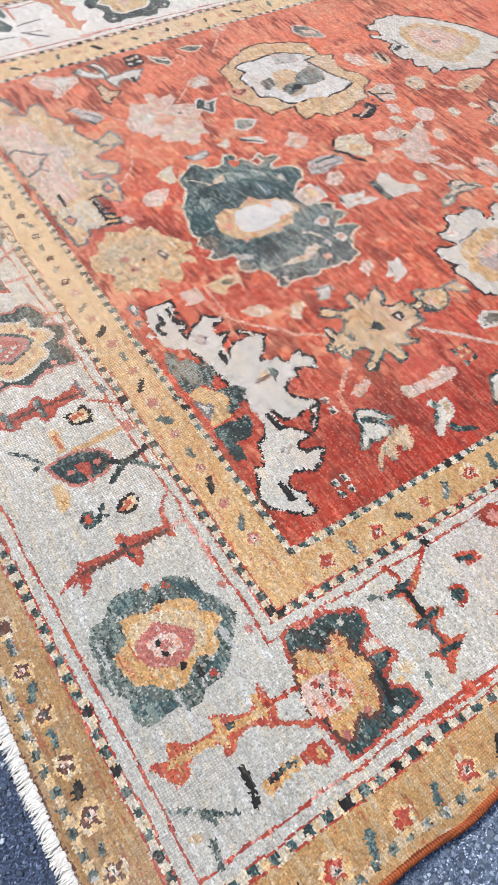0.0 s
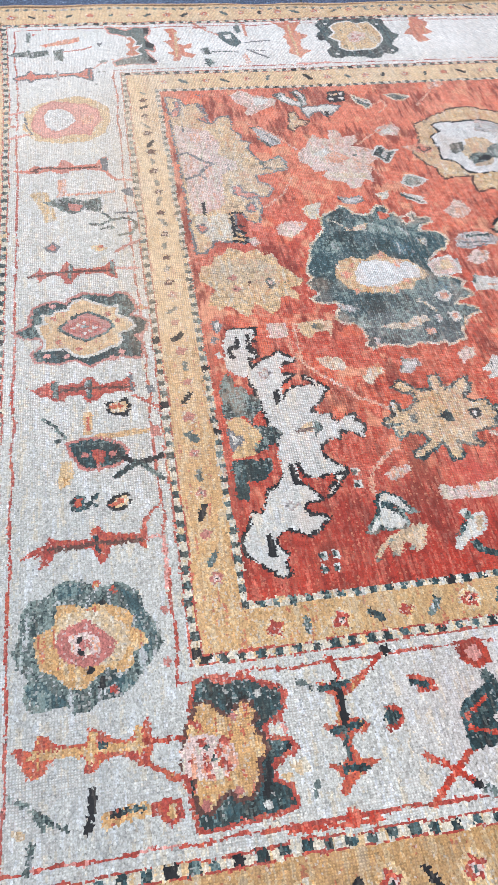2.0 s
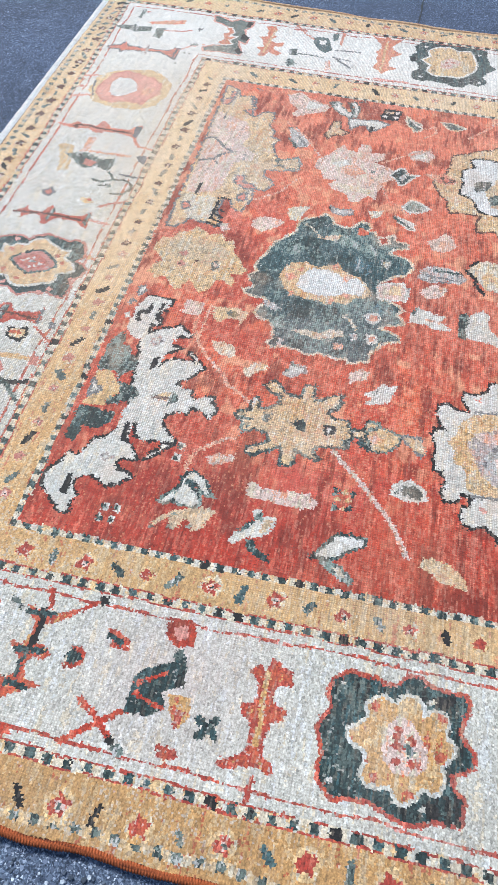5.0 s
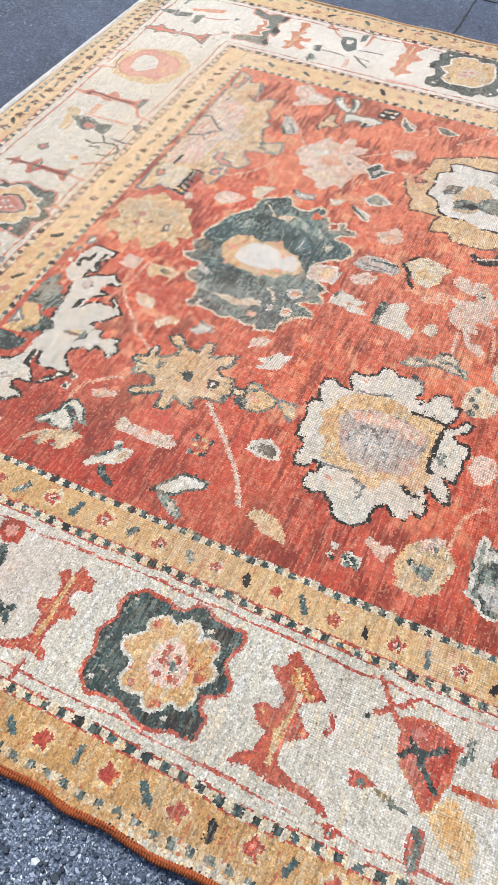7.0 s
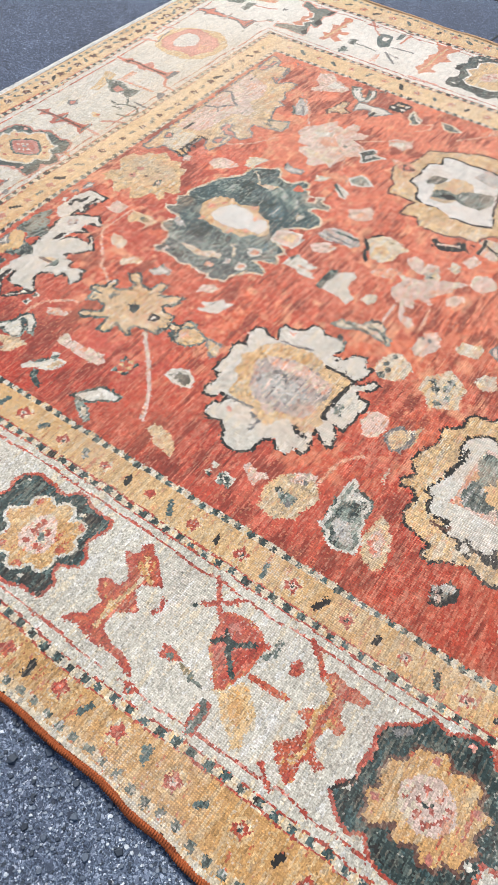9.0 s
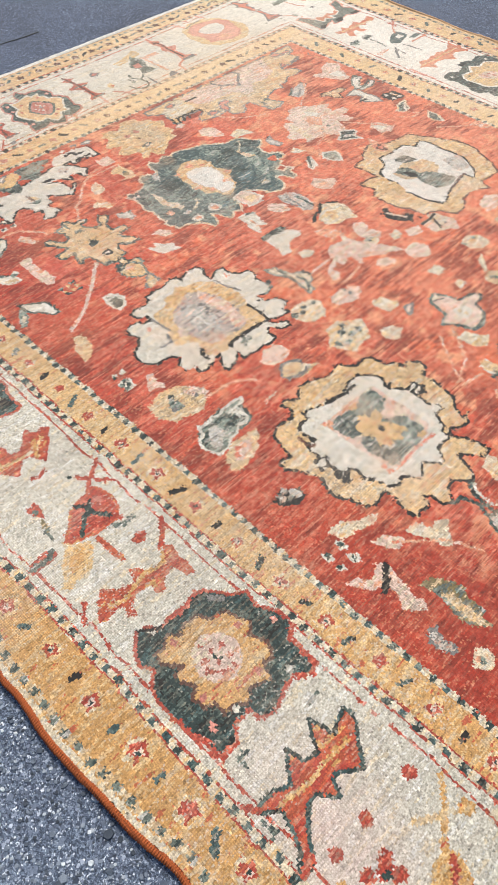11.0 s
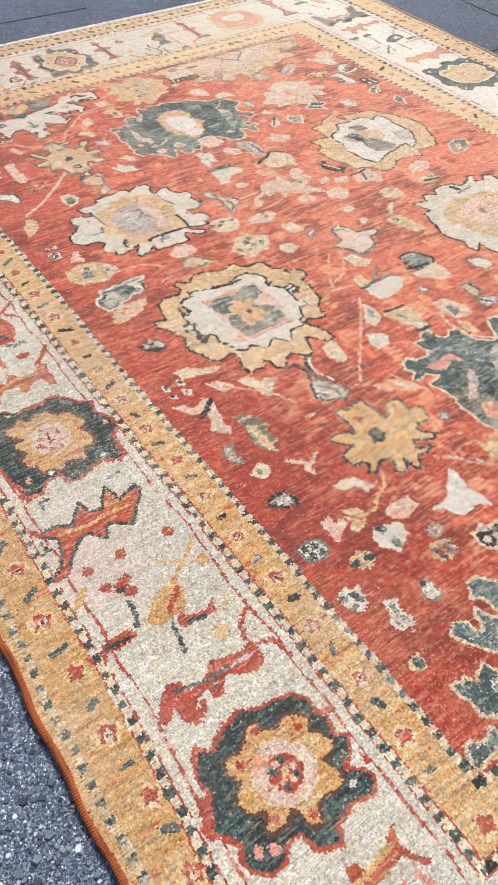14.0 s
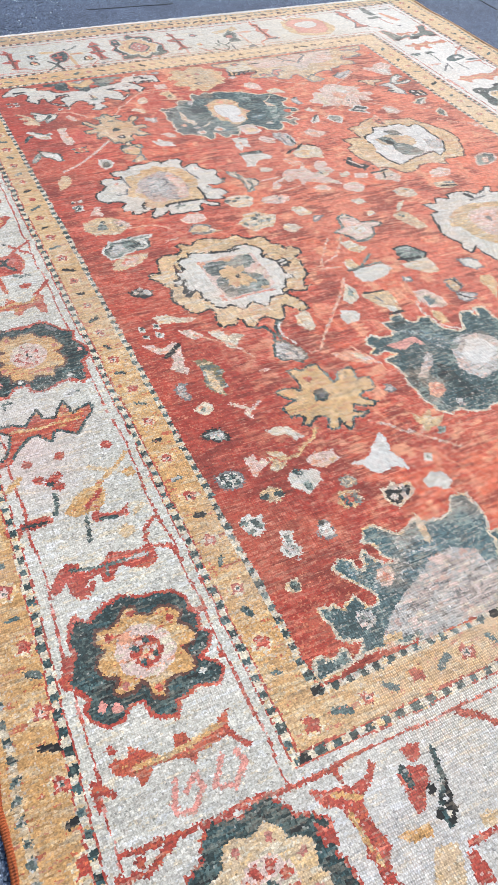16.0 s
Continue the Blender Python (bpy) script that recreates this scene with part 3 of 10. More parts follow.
shape("red", [(-2.4, 2.1), (-0, 1.9), (2.8, 0.6), (2.8, -1.5), (0.5, -1.6), (-1.4, -1.2), (-0.8, 0.1)])
line("green", 1.1, [(-1.5, 1.1), (1.3, 0)])
motif("border_sprig", 88, 20)
line("red", 1.1, [(-3.9, 4.2), (0.9, 0.6), (4.6, -2.5)])
line("red", 1.1, [(4.4, 3.4), (0.9, 0.6), (-4.6, -3.9)])
dots("black", 0.9, [(4.1, -2.1)])
motif("border_sprig", 94, 17)
dots("greygreen", 1.2, [(-0.3, -0.2)])
motif("border_sprig", 65, 39)
line("greygreen", 0.9, [(-0.7, 1.2), (1.5, -0.2)])
motif("border_sprig", 64, 21)
line("greygreen", 0.8, [(-1, -1), (0.1, 1)])
motif("border_sprig", 62, 25)
shape("tan", [(-2.1, 0.8), (0.8, 1.7), (1.5, -0.7), (-0.9, -1.3)])
motif("border_sprig", 66, 16)
dots("red", 1.2, [(3, 0.3), (6.4, -0.5)])
line("red", 0.8, [(-8.3, -0.5), (-2.4, -0.6), (7.9, -0.8)])
motif("border_square", 97, 30)
shape("green", [(-4.4, -6.5), (-4.5, -0.2), (-2.8, 2), (1.1, 4.1), (4, 6.1), (5.2, 0.1), (1.7, -1.4), (2.7, -4.6), (0.4, -6.5)])
line("red", 0.8, [(-3.4, -1.1), (1.3, 2.1)])
line("red", 0.8, [(-3.1, -3), (2.3, -4.7)])
shape("greygreen", [(1.3, 6.2), (3.3, 7.3), (4, 5.6), (2, 4.8)])
motif("border_square", 99, 40)
shape("red", [(-3.5, 1.8), (1.2, 3.6), (3, 1.1), (2.8, -1.7), (-0.3, -2.7), (-2.6, -0.8)])
shape("pink", [(-2, 1.1), (0.8, 2.2), (1.6, -0.2), (-0.4, -1.4)])
motif("border_flower", 102, 25)
shape("gold", [(-2.2, 3.3), (1.9, 3.4), (2.7, 0.1), (1, -2.5), (-1.3, 0)])
shape("rust", [(-0.4, 1.1), (1.6, 0.9), (1.4, -1.5), (0.3, -3)])
motif("border_flower", 102, 18)
shape("rust", [(-1.9, 0.9), (1.8, 1.2), (2.5, -0.3), (0.1, -1.2), (-1.3, -1)])
motif("border_flower", 108, 24)
line("green", 1.3, [(-1.3, 1.4), (1.8, -1.1)])
line("green", 1.3, [(1.6, 1.8), (-0.9, -1.5)])
motif("border_flower", 208, 36)
shape("rust", [(-1.3, -1.6), (-1.7, 1.1), (-0.9, 2.5), (1, 1), (0.8, -1.1)])
motif("border_beast", 215, 29)
line("rust", 1.3, [(-7.5, 14.5), (-4.7, 12), (-1.6, 9.2)])
shape("orange", [(-1.9, 9.7), (-0.7, 11.4), (3, 10.7), (8.1, 10.3), (7.4, 8.4), (3.8, 7.7), (4.4, 4.7), (7, 2.5), (5.9, 1), (3.8, 1.4), (3, -2), (4.2, -4.3), (7, -5.4), (5.8, -6.9), (3.6, -6.1), (2.6, -7.5), (3.7, -10.5), (2.4, -12.1), (-1, -9.7), (-3.4, -7), (-0.7, -4.2), (0.5, -0.6), (-3, 0.2), (-2, 1.7), (0.3, 3.2), (0.6, 7.3)])
line("gold", 1, [(-0.4, 8.7), (1.4, 7.2), (0.4, 2.2), (2.3, -4.5), (1.1, -8.1)])
line("rust", 1, [(-3.2, -11.5), (-0.7, -13.3), (0.7, -14.1)])
motif("border_rosette", 241, 30)
shape("green", [(-13.5, -11.7), (-16.2, -8.8), (-15.2, -5.8), (-13.6, -5.7), (-13.7, -1.4), (-12.8, 2.4), (-14.4, 4.2), (-13.4, 7.3), (-8.6, 10.8), (-6.7, 13.9), (-2.8, 12.8), (0.5, 14.7), (5.2, 15.5), (7.9, 12.5), (14.8, 11.8), (16, 10.1), (13.1, 7.5), (14.3, 3.3), (15.5, -0.7), (14.1, -3.8), (11.6, -3.6), (11.7, -7.2), (14.5, -10), (14.7, -14), (12, -14.3), (9.1, -13.9), (6.1, -15.1), (2, -15.2), (-2.1, -15.2), (-5.4, -14.2), (-7.5, -11.6), (-10.3, -13.2)], "rust", 0.5)
shape("gold", [(-9.9, -9.4), (-9.5, -7.3), (-11.3, -4.9), (-9.3, -2.6), (-10.5, -0.5), (-10, 2.8), (-7.6, 3.6), (-7.2, 5.9), (-6.4, 7.8), (-3.6, 8.2), (-1, 9.4), (1, 7.2), (4.6, 8.8), (7.6, 7), (7.1, 4.8), (10.3, 3.5), (9.5, 1.1), (8.7, -0.7), (10.8, -3), (8.9, -5.1), (9.3, -7.7), (6, -7.6), (5.6, -9.7), (2.3, -10.2), (0.8, -8), (-2, -9.5), (-4, -9.3), (-4, -6.9), (-7.4, -9.9)], "brown", 0.3)
shape("pale", [(-5, -3.8), (-6.5, -0.3), (-4.3, 3), (-0.6, 4.6), (3.6, 2.6), (5.4, -1.2), (3.3, -5.1), (-0.3, -6)])
dots("rust", 0.6, [(-4.3, -1.3), (-2.1, -0.5), (-1.6, 1.7), (1.1, 1.4), (-1.2, -2.9), (0.8, -1.4), (0.9, -3.9), (3.2, -2), (3.2, 0.4)])
line("rust", 0.5, [(0.7, -4.9), (3.8, -0.6)])
dots("green", 0.5, [(-0.6, -0.9), (0.3, -0.4)])
dots("ivory", 0.7, [(-13.9, -6.1), (11.6, 7.5), (10, -5.4)])
dots("pink", 0.8, [(9.4, -11.3), (2.4, 13.2)])
line("black", 0.6, [(-16.2, -8.8), (-13.1, -4.3)])
shape("black", [(-6.1, -12.5), (-4.7, -11.8), (-2.3, -13.9)])
shape("grey", [(-12.3, 7.1), (-9, 9.8), (-8.4, 8.7), (-10.7, 6.6)])
dots("dustyrose", 0.8, [(-8.8, -4.8), (-2.2, 7.1), (7.7, 3.1), (3.9, -8.4)])
zigzag("rust", 0.4, 0.7, [(0.5, 14.7), (5.2, 15.5), (7.9, 12.5), (14.8, 11.8), (16, 10.1), (13.1, 7.5), (14.3, 3.3)])
zigzag("rust", 0.4, 0.7, [(2, -15.2), (6.1, -15.1), (9.1, -13.9), (12, -14.3), (14.7, -14), (14.5, -10)])
zigzag("rust", 0.4, 0.7, [(-13.7, -1.4), (-12.8, 2.4), (-14.4, 4.2), (-13.4, 7.3)])
motif("border_tree", 271, 26)
shape("orange", [(-5.1, -7.6), (-3.2, -4.5), (-8.3, -0.1), (-4.3, 0.4), (-3.5, 3.5), (-8.9, 6.9), (-3.5, 8.1), (-5.4, 13.1), (-3.3, 13.6), (4.2, 7.2), (1.3, 3.2), (1.5, 1.8), (4.6, 0.4), (1.2, -2.3), (1, -4.4), (4.1, -7.9), (7.4, -10.2), (8.5, -12.6), (7.5, -14.4), (5.7, -11.4), (2.3, -9.8), (-1.5, -8.6), (-4.7, -12.2)], "green", 0.5)
line("gold", 0.9, [(-1.9, -7.6), (-1.1, -0.3), (-1.1, 9)])
line("rust", 1.2, [(-7.3, -13.5), (-4, -11.4)])
line("rust", 1.2, [(7.4, -10.2), (8.4, -13.8)])
line("greygreen", 0.9, [(-2.4, -12), (0.4, -11.9), (0.8, -14.1)])
motif("border_tree", 259, 19)
line("greygreen", 0.8, [(1.1, -0.7), (-1.2, -0.7), (-0.8, 1.5)])
motif("border_tree", 260, 36)
line("greygreen", 0.8, [(0, -1.2), (0.2, 1.8)])
motif("border_sprig", 286, 29)
dots("rust", 1.4, [(-4.1, 9.6), (-4.6, -2), (-4.9, -10), (1.4, -4.2), (2.8, -6.1), (1.1, -8.7), (4.9, -4.6)])
dots("green", 0.8, [(3.4, -6.2)])
motif("border_leaf", 294, 32)
line("gold", 1.1, [(-7.6, 10.1), (-2.4, 4.1), (0, 0.8)])
line("tan", 1.1, [(-6.4, 0.5), (-3.4, 5), (-1.3, 9.1)])
dots("gold", 1.5, [(-1.2, 8.9)])
shape("gold", [(-0.3, -3.1), (0.1, 1), (2.2, 1.8), (6.7, -0.3), (7.1, -3.9), (7.3, -7.1), (5.3, -9.2), (1.9, -6.3)])
line("rust", 1.1, [(1.8, 0.6), (3.9, -1.3), (5.4, -3.5)])
motif("border_leaf", 303, 33)
shape("rust", [(-1.4, 4.6), (0.5, 3.8), (2.2, 4.2), (2, 2), (1.4, -2), (1.6, -4.4), (-0.9, -4.5), (-2.1, -3.1), (-0.4, -2), (0.4, 1.6)])
line("green", 1.1, [(0.8, -2.7), (1.6, 0.9)])
motif("border_leaf", 296, 22)
line("greygreen", 0.9, [(-3.2, 0.4), (0.1, -0.1), (2.6, -0.7)])
motif("border_leaf", 306, 27)
line("greygreen", 0.9, [(-3.4, 0.1), (-0.5, -0.3), (3.1, -0.6)])
motif("border_leaf", 287, 15)
line("gold", 0.9, [(-2, 1.6), (1, -1.9)])
motif("border_leaf", 304, 40)
shape("tan", [(-1.2, 0.2), (-0.5, 1.8), (1.8, -2), (0.2, -2.4)])
motif("border_leaf", 309, 35)
shape("tan", [(-2.1, 0), (1.2, 2.3), (2.7, -1.3), (0.5, -2.4)])
motif("border_leaf", 300, 16)
shape("rust", [(-1.5, -3.2), (-2, 0.9), (-1.6, 3.8), (0.6, 4.1), (1, 0.7), (0.7, -2.8), (2.2, -3.9), (0.5, -4.5)])
line("green", 0.9, [(-0.1, -2.3), (0, 2.6)])
motif("border_leaf", 286, 14)
line("gold", 1, [(-1.4, 2), (1.9, -1.6)])
motif("border_bar", 315, 28)
shape("rust", [(2, -12.8), (-2.1, -8.6), (-1.4, -6.4), (1.6, -5.2), (0.4, -1), (-1.6, 1), (-0.7, 3.7), (0.4, 8), (-0.9, 10.3), (4.3, 10.4), (5.9, 7.9), (2.7, 2.1), (6, -0.5), (5.5, -2.4), (3.2, -2.3), (3.5, -5), (7.2, -8.6), (5.4, -9.8), (2.6, -9.6), (4.9, -12.5), (3.8, -13.5)])
line("greygreen", 0.9, [(0.3, -7.6), (1.8, 0.4), (2.1, 8.8)])
line("greygreen", 0.8, [(1.5, 0), (4, -0.8)])
line("rust", 1, [(-6.8, 13.9), (-4.6, 10.5), (-1.1, 9.9)])
motif("border_bar", 319, 41)
line("rust", 0.9, [(-3.1, -2), (-2, 1.3), (2.8, 2)])
motif("border_rosette", 340, 28)
shape("green", [(-10.9, -12.6), (-13.2, -10.6), (-11.5, -8), (-14.1, -3.9), (-14.9, -0.4), (-13.1, 3.8), (-12.7, 6.7), (-11.7, 10.4), (-8.8, 12.5), (-6.2, 12.1), (-4.5, 13.2), (-1.1, 12.3), (0.6, 14.4), (3.9, 11.8), (4.8, 9.8), (6.7, 12.2), (8.9, 13.4), (11.6, 11.2), (10.2, 7.1), (11, 5.1), (11.6, 2.8), (14, 1.4), (13.6, -1.6), (11.4, -3.2), (8.8, -3.7), (9, -6.6), (10.8, -8), (11.1, -11.3), (8.9, -13.8), (6.7, -14.5), (4.4, -13), (1.9, -15), (-1.2, -16.3), (-3.7, -15.7), (-5, -12.8), (-8.3, -13.3)], "rust", 0.5)
shape("gold", [(-9.2, -7.6), (-8.5, -4.6), (-9.5, -2.6), (-12.1, -0.3), (-11.4, 1.4), (-9.2, 1.8), (-8.5, 4), (-9.4, 6.5), (-8.5, 8.6), (-6.5, 10.6), (-4.2, 8.8), (-2.6, 10.5), (-0.1, 11.2), (1.2, 9.8), (1.5, 7.6), (4.8, 8.8), (6.9, 8.1), (7.1, 5.9), (6.6, 3.3), (7.3, 1.9), (10, 0.9), (9.1, -1.5), (6.1, -1.8), (4.8, -2.5), (6.5, -4.4), (6.4, -7.1), (5.3, -8.2), (2.5, -6.5), (1.8, -8.6), (-1, -10), (-3.3, -8.9), (-3.6, -6.9), (-6.1, -8.6)], "brown", 0.3)
shape("pale", [(-5.6, -4), (-7.4, -0.7), (-6.2, 3.3), (-3.6, 5.9), (0.9, 6.5), (3.8, 4.4), (5.1, 0.7), (4.2, -2.7), (1.8, -5.2), (-2, -5.8)])
shape("rust", [(-3.7, -1.5), (-4.4, 0.8), (-2.9, 3.5), (-0, 4), (2.1, 2.3), (2.9, -0.6), (0.9, -2.4), (-1.3, -2.8)])
dots("pale", 0.7, [(-1.3, 0.7), (-2.8, -0), (-0.9, 2.4), (0.4, -0.7), (0.9, 1)])
dots("green", 0.7, [(-2.9, 1.5), (-2, -1.4), (0.5, 2.2), (1.4, -0.7)])
dots("gold", 0.6, [(-0.6, 0.3)])
dots("rust", 0.9, [(-6, -5.7), (-5.9, 7.7), (-9.9, 0.6), (7.4, 0.4)])
dots("dustyrose", 0.8, [(4.8, -5.8)])
dots("pink", 1, [(7.2, -11.2), (8.3, -8.5)])
dots("ivory", 0.7, [(8.1, 9.3)])
shape("rust", [(-6.4, 12.7), (-5.5, 15.4), (-4.2, 14.6), (-5.2, 12.5)])
shape("rust", [(-5.7, -15.8), (-6, -12.9), (-0.4, -14.9), (-1, -16)])
shape("rust", [(4, 13.9), (6.7, 14.8), (6.6, 13.3)])
zigzag("rust", 0.4, 0.7, [(-10.9, -12.6), (-13.2, -10.6), (-11.5, -8), (-14.1, -3.9), (-14.9, -0.4)])
zigzag("rust", 0.4, 0.7, [(11.6, 2.8), (14, 1.4), (13.6, -1.6), (11.4, -3.2)])
zigzag("rust", 0.4, 0.7, [(6.7, -14.5), (4.4, -13), (1.9, -15), (-1.2, -16.3), (-3.7, -15.7)])
motif("border_bar", 360, 27)
shape("orange", [(-1.9, -12.6), (-2.9, -11.2), (-1.9, -8.9), (-4.3, -8.1), (-2.1, -5.6), (-0.3, -3), (-0.2, -0.2), (-2.8, 0.3), (-2.5, 2.4), (-0.4, 3.2), (-0.3, 7.2), (-2.6, 10), (-3.2, 11.4), (0.5, 10.3), (1.5, 8.7), (2, 3.4), (4.1, 1.9), (2.1, 1.1), (1.3, -1.9), (1, -5.1), (2.6, -6.2), (3.8, -8.2), (1.6, -8.5), (0.1, -11.7)])
line("gold", 1, [(0.2, -8), (0.4, 1.8), (-0.6, 9.1)])
line("rust", 1, [(0.3, 9.8), (3.1, 10.9), (4.9, 12.4)])
motif("border_sprig", 362, 12)
line("rust", 1.1, [(-2.1, -0.8), (0.9, 1.8)])
line("rust", 1, [(-1.7, -1), (2.2, -0.9)])
motif("border_sprig", 355, 16)
dots("rust", 1, [(0.4, -0.2)])
motif("border_sprig", 368, 26)
line("pink", 1, [(-3.1, -1.4), (2.3, -3.1), (3.3, -0.1), (0.5, 3), (-2.5, 2.4), (-0.4, -0.1)])
motif("border_sprig", 368, 34)
line("pink", 1, [(-3.4, -0.2), (1.4, -2.9), (2.4, 0.5), (-0.5, 3.6), (-3.2, 2.6)])
motif("border_sprig", 320, 22)
line("rust", 1.2, [(0.1, 1.5), (2.7, -1.2), (-3.2, -0.6)])
motif("corner_rosette", 382, 32)
line("rust", 1, [(-9.3, -19.9), (-8.4, -12.7), (-8.1, -4.5), (-8.1, 3.2), (-6.9, 11.6), (-7, 21)])
shape("rust", [(-8.1, -18.3), (-7.7, -16.5), (-5.7, -17.2), (-6.3, -18.5)])
line("rust", 1.2, [(-5.9, -21.6), (-4.8, -17.1), (-7.2, -12.2), (-7.6, -11)])
rosette("green", "tan", "rust", 5.7, 0.7, 14.6, 15)
motif("border_tower", 386, 52)
shape("rust", [(-9.5, -6.3), (-8.2, -3.5), (-7.1, 1.2), (-7.6, 5), (-9.7, 6.4), (-8.6, 7.5), (-6.3, 5.4), (-4.6, 2), (-0.8, 1.4), (2.6, 2.2), (4.7, 2.6), (6, 1.2), (9.3, 0.2), (10.6, 1.6), (9, -1.9), (5.7, -1.5), (4.4, -2.3), (1.9, -1.4), (-1.2, -1.8), (-4.7, -2.6), (-5.7, -4.9), (-7.8, -6.1)])
line("gold", 1, [(-6.7, -2.6), (-4.6, 2)])
line("gold", 0.9, [(-3, -1.3), (2.1, -0.9), (6.3, -0.1)])
line("rust", 0.9, [(-10.6, -0.4), (-8.2, -0)])
shape("rust", [(-4.5, -7.9), (-1.9, -5.4), (-0.3, -6.3), (-0.2, -8.1), (-2.7, -8.3)])
motif("border_leaf", 378, 67)
shape("rust", [(-1.1, -2.2), (-0.9, 2.1), (2, 0.8), (2, -1.7)])
motif("border_leaf", 384, 65)
shape("rust", [(-3.4, -3.2), (-3.8, -0.5), (-2.3, 2.9), (3.8, -1.3), (4, -3.3)])
line("green", 1.3, [(-3.8, -1.7), (-0.5, -1.5)])
motif("border_twig", 386, 68)
line("green", 1, [(-6.5, 2.7), (-0.9, 1.3), (3.1, -1.5), (6, -1.8)])
line("black", 0.9, [(-0.3, 1.5), (4.2, 0.8), (5.9, -1.1)])
dots("black", 0.9, [(-0.5, -1.4), (3.3, 0.1), (3.8, -2.4)])
motif("border_beast", 378, 83)
line("rust", 1.3, [(-2.1, -3.1), (-0, 0.2), (2.8, 2.4)])
motif("border_beast", 391, 59)
shape("gold", [(-1.6, -3), (-1, 3.8), (1.3, 3.4), (-0, -1.7)])
motif("border_beast", 397, 62)
shape("tan", [(-3.2, -0.7), (-2.3, 3.4), (4, 1.1), (1.6, -4.1)])
motif("border_beast", 400, 66)
shape("rust", [(-3.2, -0.3), (-2.8, 1.8), (2.5, 1.9), (1.8, -1.1)])
motif("border_beast", 396, 70)
line("rust", 1, [(0.1, -2.6), (0.2, 3.1)])
motif("border_beast", 394, 73)
shape("tan", [(-1.4, -1.1), (-0.8, 2.5), (1.5, 0.7), (0.7, -2.1)])
motif("center_medallion", 229, 100)
shape("goldpale", [(-24.2, -6.4), (-27, -3.3), (-26.5, 0.6), (-23.9, 5.6), (-25.1, 10.6), (-22.9, 12), (-21, 14.3), (-21.7, 17.4), (-19.7, 19.7), (-16.7, 19.7), (-14.4, 22.7), (-11.5, 22.7), (-12.5, 25.1), (-9.8, 27.4), (-7.8, 27), (-5.8, 23.9), (-2.8, 24.2), (0.5, 23.8), (4.3, 23), (6.8, 20.1), (10.2, 19.1), (10.1, 21.3), (12, 18.7), (11.8, 15.9), (9.9, 13.4), (11.3, 11.3), (14.2, 13.1), (17.4, 14.4), (21.2, 14.7), (21.5, 11.7), (18.5, 9.5), (16.2, 7.4), (21.4, 5.7), (23.7, 3.4), (21.4, 1.3), (20, -0.2), (20.6, -2.5), (23.3, -4.9), (22.6, -7.5), (19.2, -7.4), (17.9, -8.6), (20.4, -10.4), (19.8, -12.7), (20.5, -14.6), (16.8, -15.1), (13.8, -14.2), (10.5, -13.9), (10.6, -15.9), (11.2, -18.1), (9.7, -21), (6.3, -21.9), (3, -23.6), (-1, -23.1), (-2.8, -21.8), (-6, -23.3), (-8.5, -24.4), (-10.8, -26.3), (-13.5, -25.4), (-12.6, -22.4), (-16.6, -21.3), (-20.2, -20.4), (-21.6, -17.7), (-21, -12.5), (-22.9, -10.7), (-25.6, -11.8), (-26.6, -9.7)], "black", 0.6)
shape("ivory", [(-17.1, -14.4), (-18.2, -9.8), (-20.2, -9.6), (-18.8, -5.5), (-17.6, -1.9), (-17.1, 1.9), (-18, 5.8), (-19, 8), (-18.8, 11.3), (-15.9, 14), (-13.2, 15), (-10.7, 13), (-8.2, 15), (-6, 16.6), (-6.6, 19.6), (-3.8, 20.9), (-1.8, 19.2), (-2.5, 16.6), (0.8, 16.3), (2.8, 17.5), (4.8, 17.5), (4.6, 14.7), (8.4, 13.1), (9.2, 10.9), (11.3, 11.3), (11.5, 7.9), (11.6, 5.8), (14.7, 3.5), (14.9, 2.6), (12.7, 0.7), (11.4, -0.5), (12.7, -2.8), (14.2, -4.5), (12.2, -6.1), (10.6, -7.9), (11.9, -10.1), (10.1, -12.2), (6.7, -13), (4.2, -14.4), (1.3, -14), (-0.5, -15), (2.5, -17.7), (1.8, -18.9), (-1.1, -18.5), (-2.9, -17.2), (-4.3, -19.9), (-6.6, -19.5), (-7.2, -17), (-10.1, -17.5), (-12.3, -16.7), (-12.1, -13.7), (-14.6, -14.8)], "black", 0.5)
shape("pale", [(-13.3, -8.3), (-13.8, -4), (-14, 1), (-13.5, 6.2), (-13.3, 10.7), (-8.3, 10.8), (-3.3, 11.1), (5.2, 10.6), (7, 7.8), (7.3, 2.3), (7.8, -3.9), (7.5, -6.9), (4.6, -7.6), (1.2, -8.1), (-3.4, -8.4), (-8.6, -8.4)])
shape("greygreen", [(-12.4, -7.9), (-12.8, -2.1), (-11.9, 2.4), (-13.4, 4.9), (-13.1, 9.7), (-8.3, 9.5), (-6.3, 6.6), (-5.9, 4.8), (-3.5, 4.2), (-2, 7), (-0.5, 8.6), (3.5, 8.7), (6, 8.4), (7.1, 5.7), (6.5, 0.8), (7.2, -4), (6.9, -6.9), (4, -6.5), (0.2, -7.6), (-3.1, -6.5), (-4.5, -4.2), (-5.3, -7), (-8.3, -7.7)])
shape("peach", [(-14.2, -8.7), (-13.6, -6.2), (-11.8, -6.7), (-11.5, -8.8)])
shape("gold", [(-7.6, -3.7), (-7.5, -0.9), (-9.4, -0.7), (-8.7, 1.8), (-6.7, 1.9), (-7.8, 5), (-5.2, 4.8), (-3.6, 2.6), (-1.3, 4.6), (2.6, 5.6), (1.8, 2.8), (3.9, 1.9), (2.3, 0), (3.6, -2.3), (0.8, -2.7), (1.2, -4.5), (-1.7, -2.5), (-3.8, -4.2)])
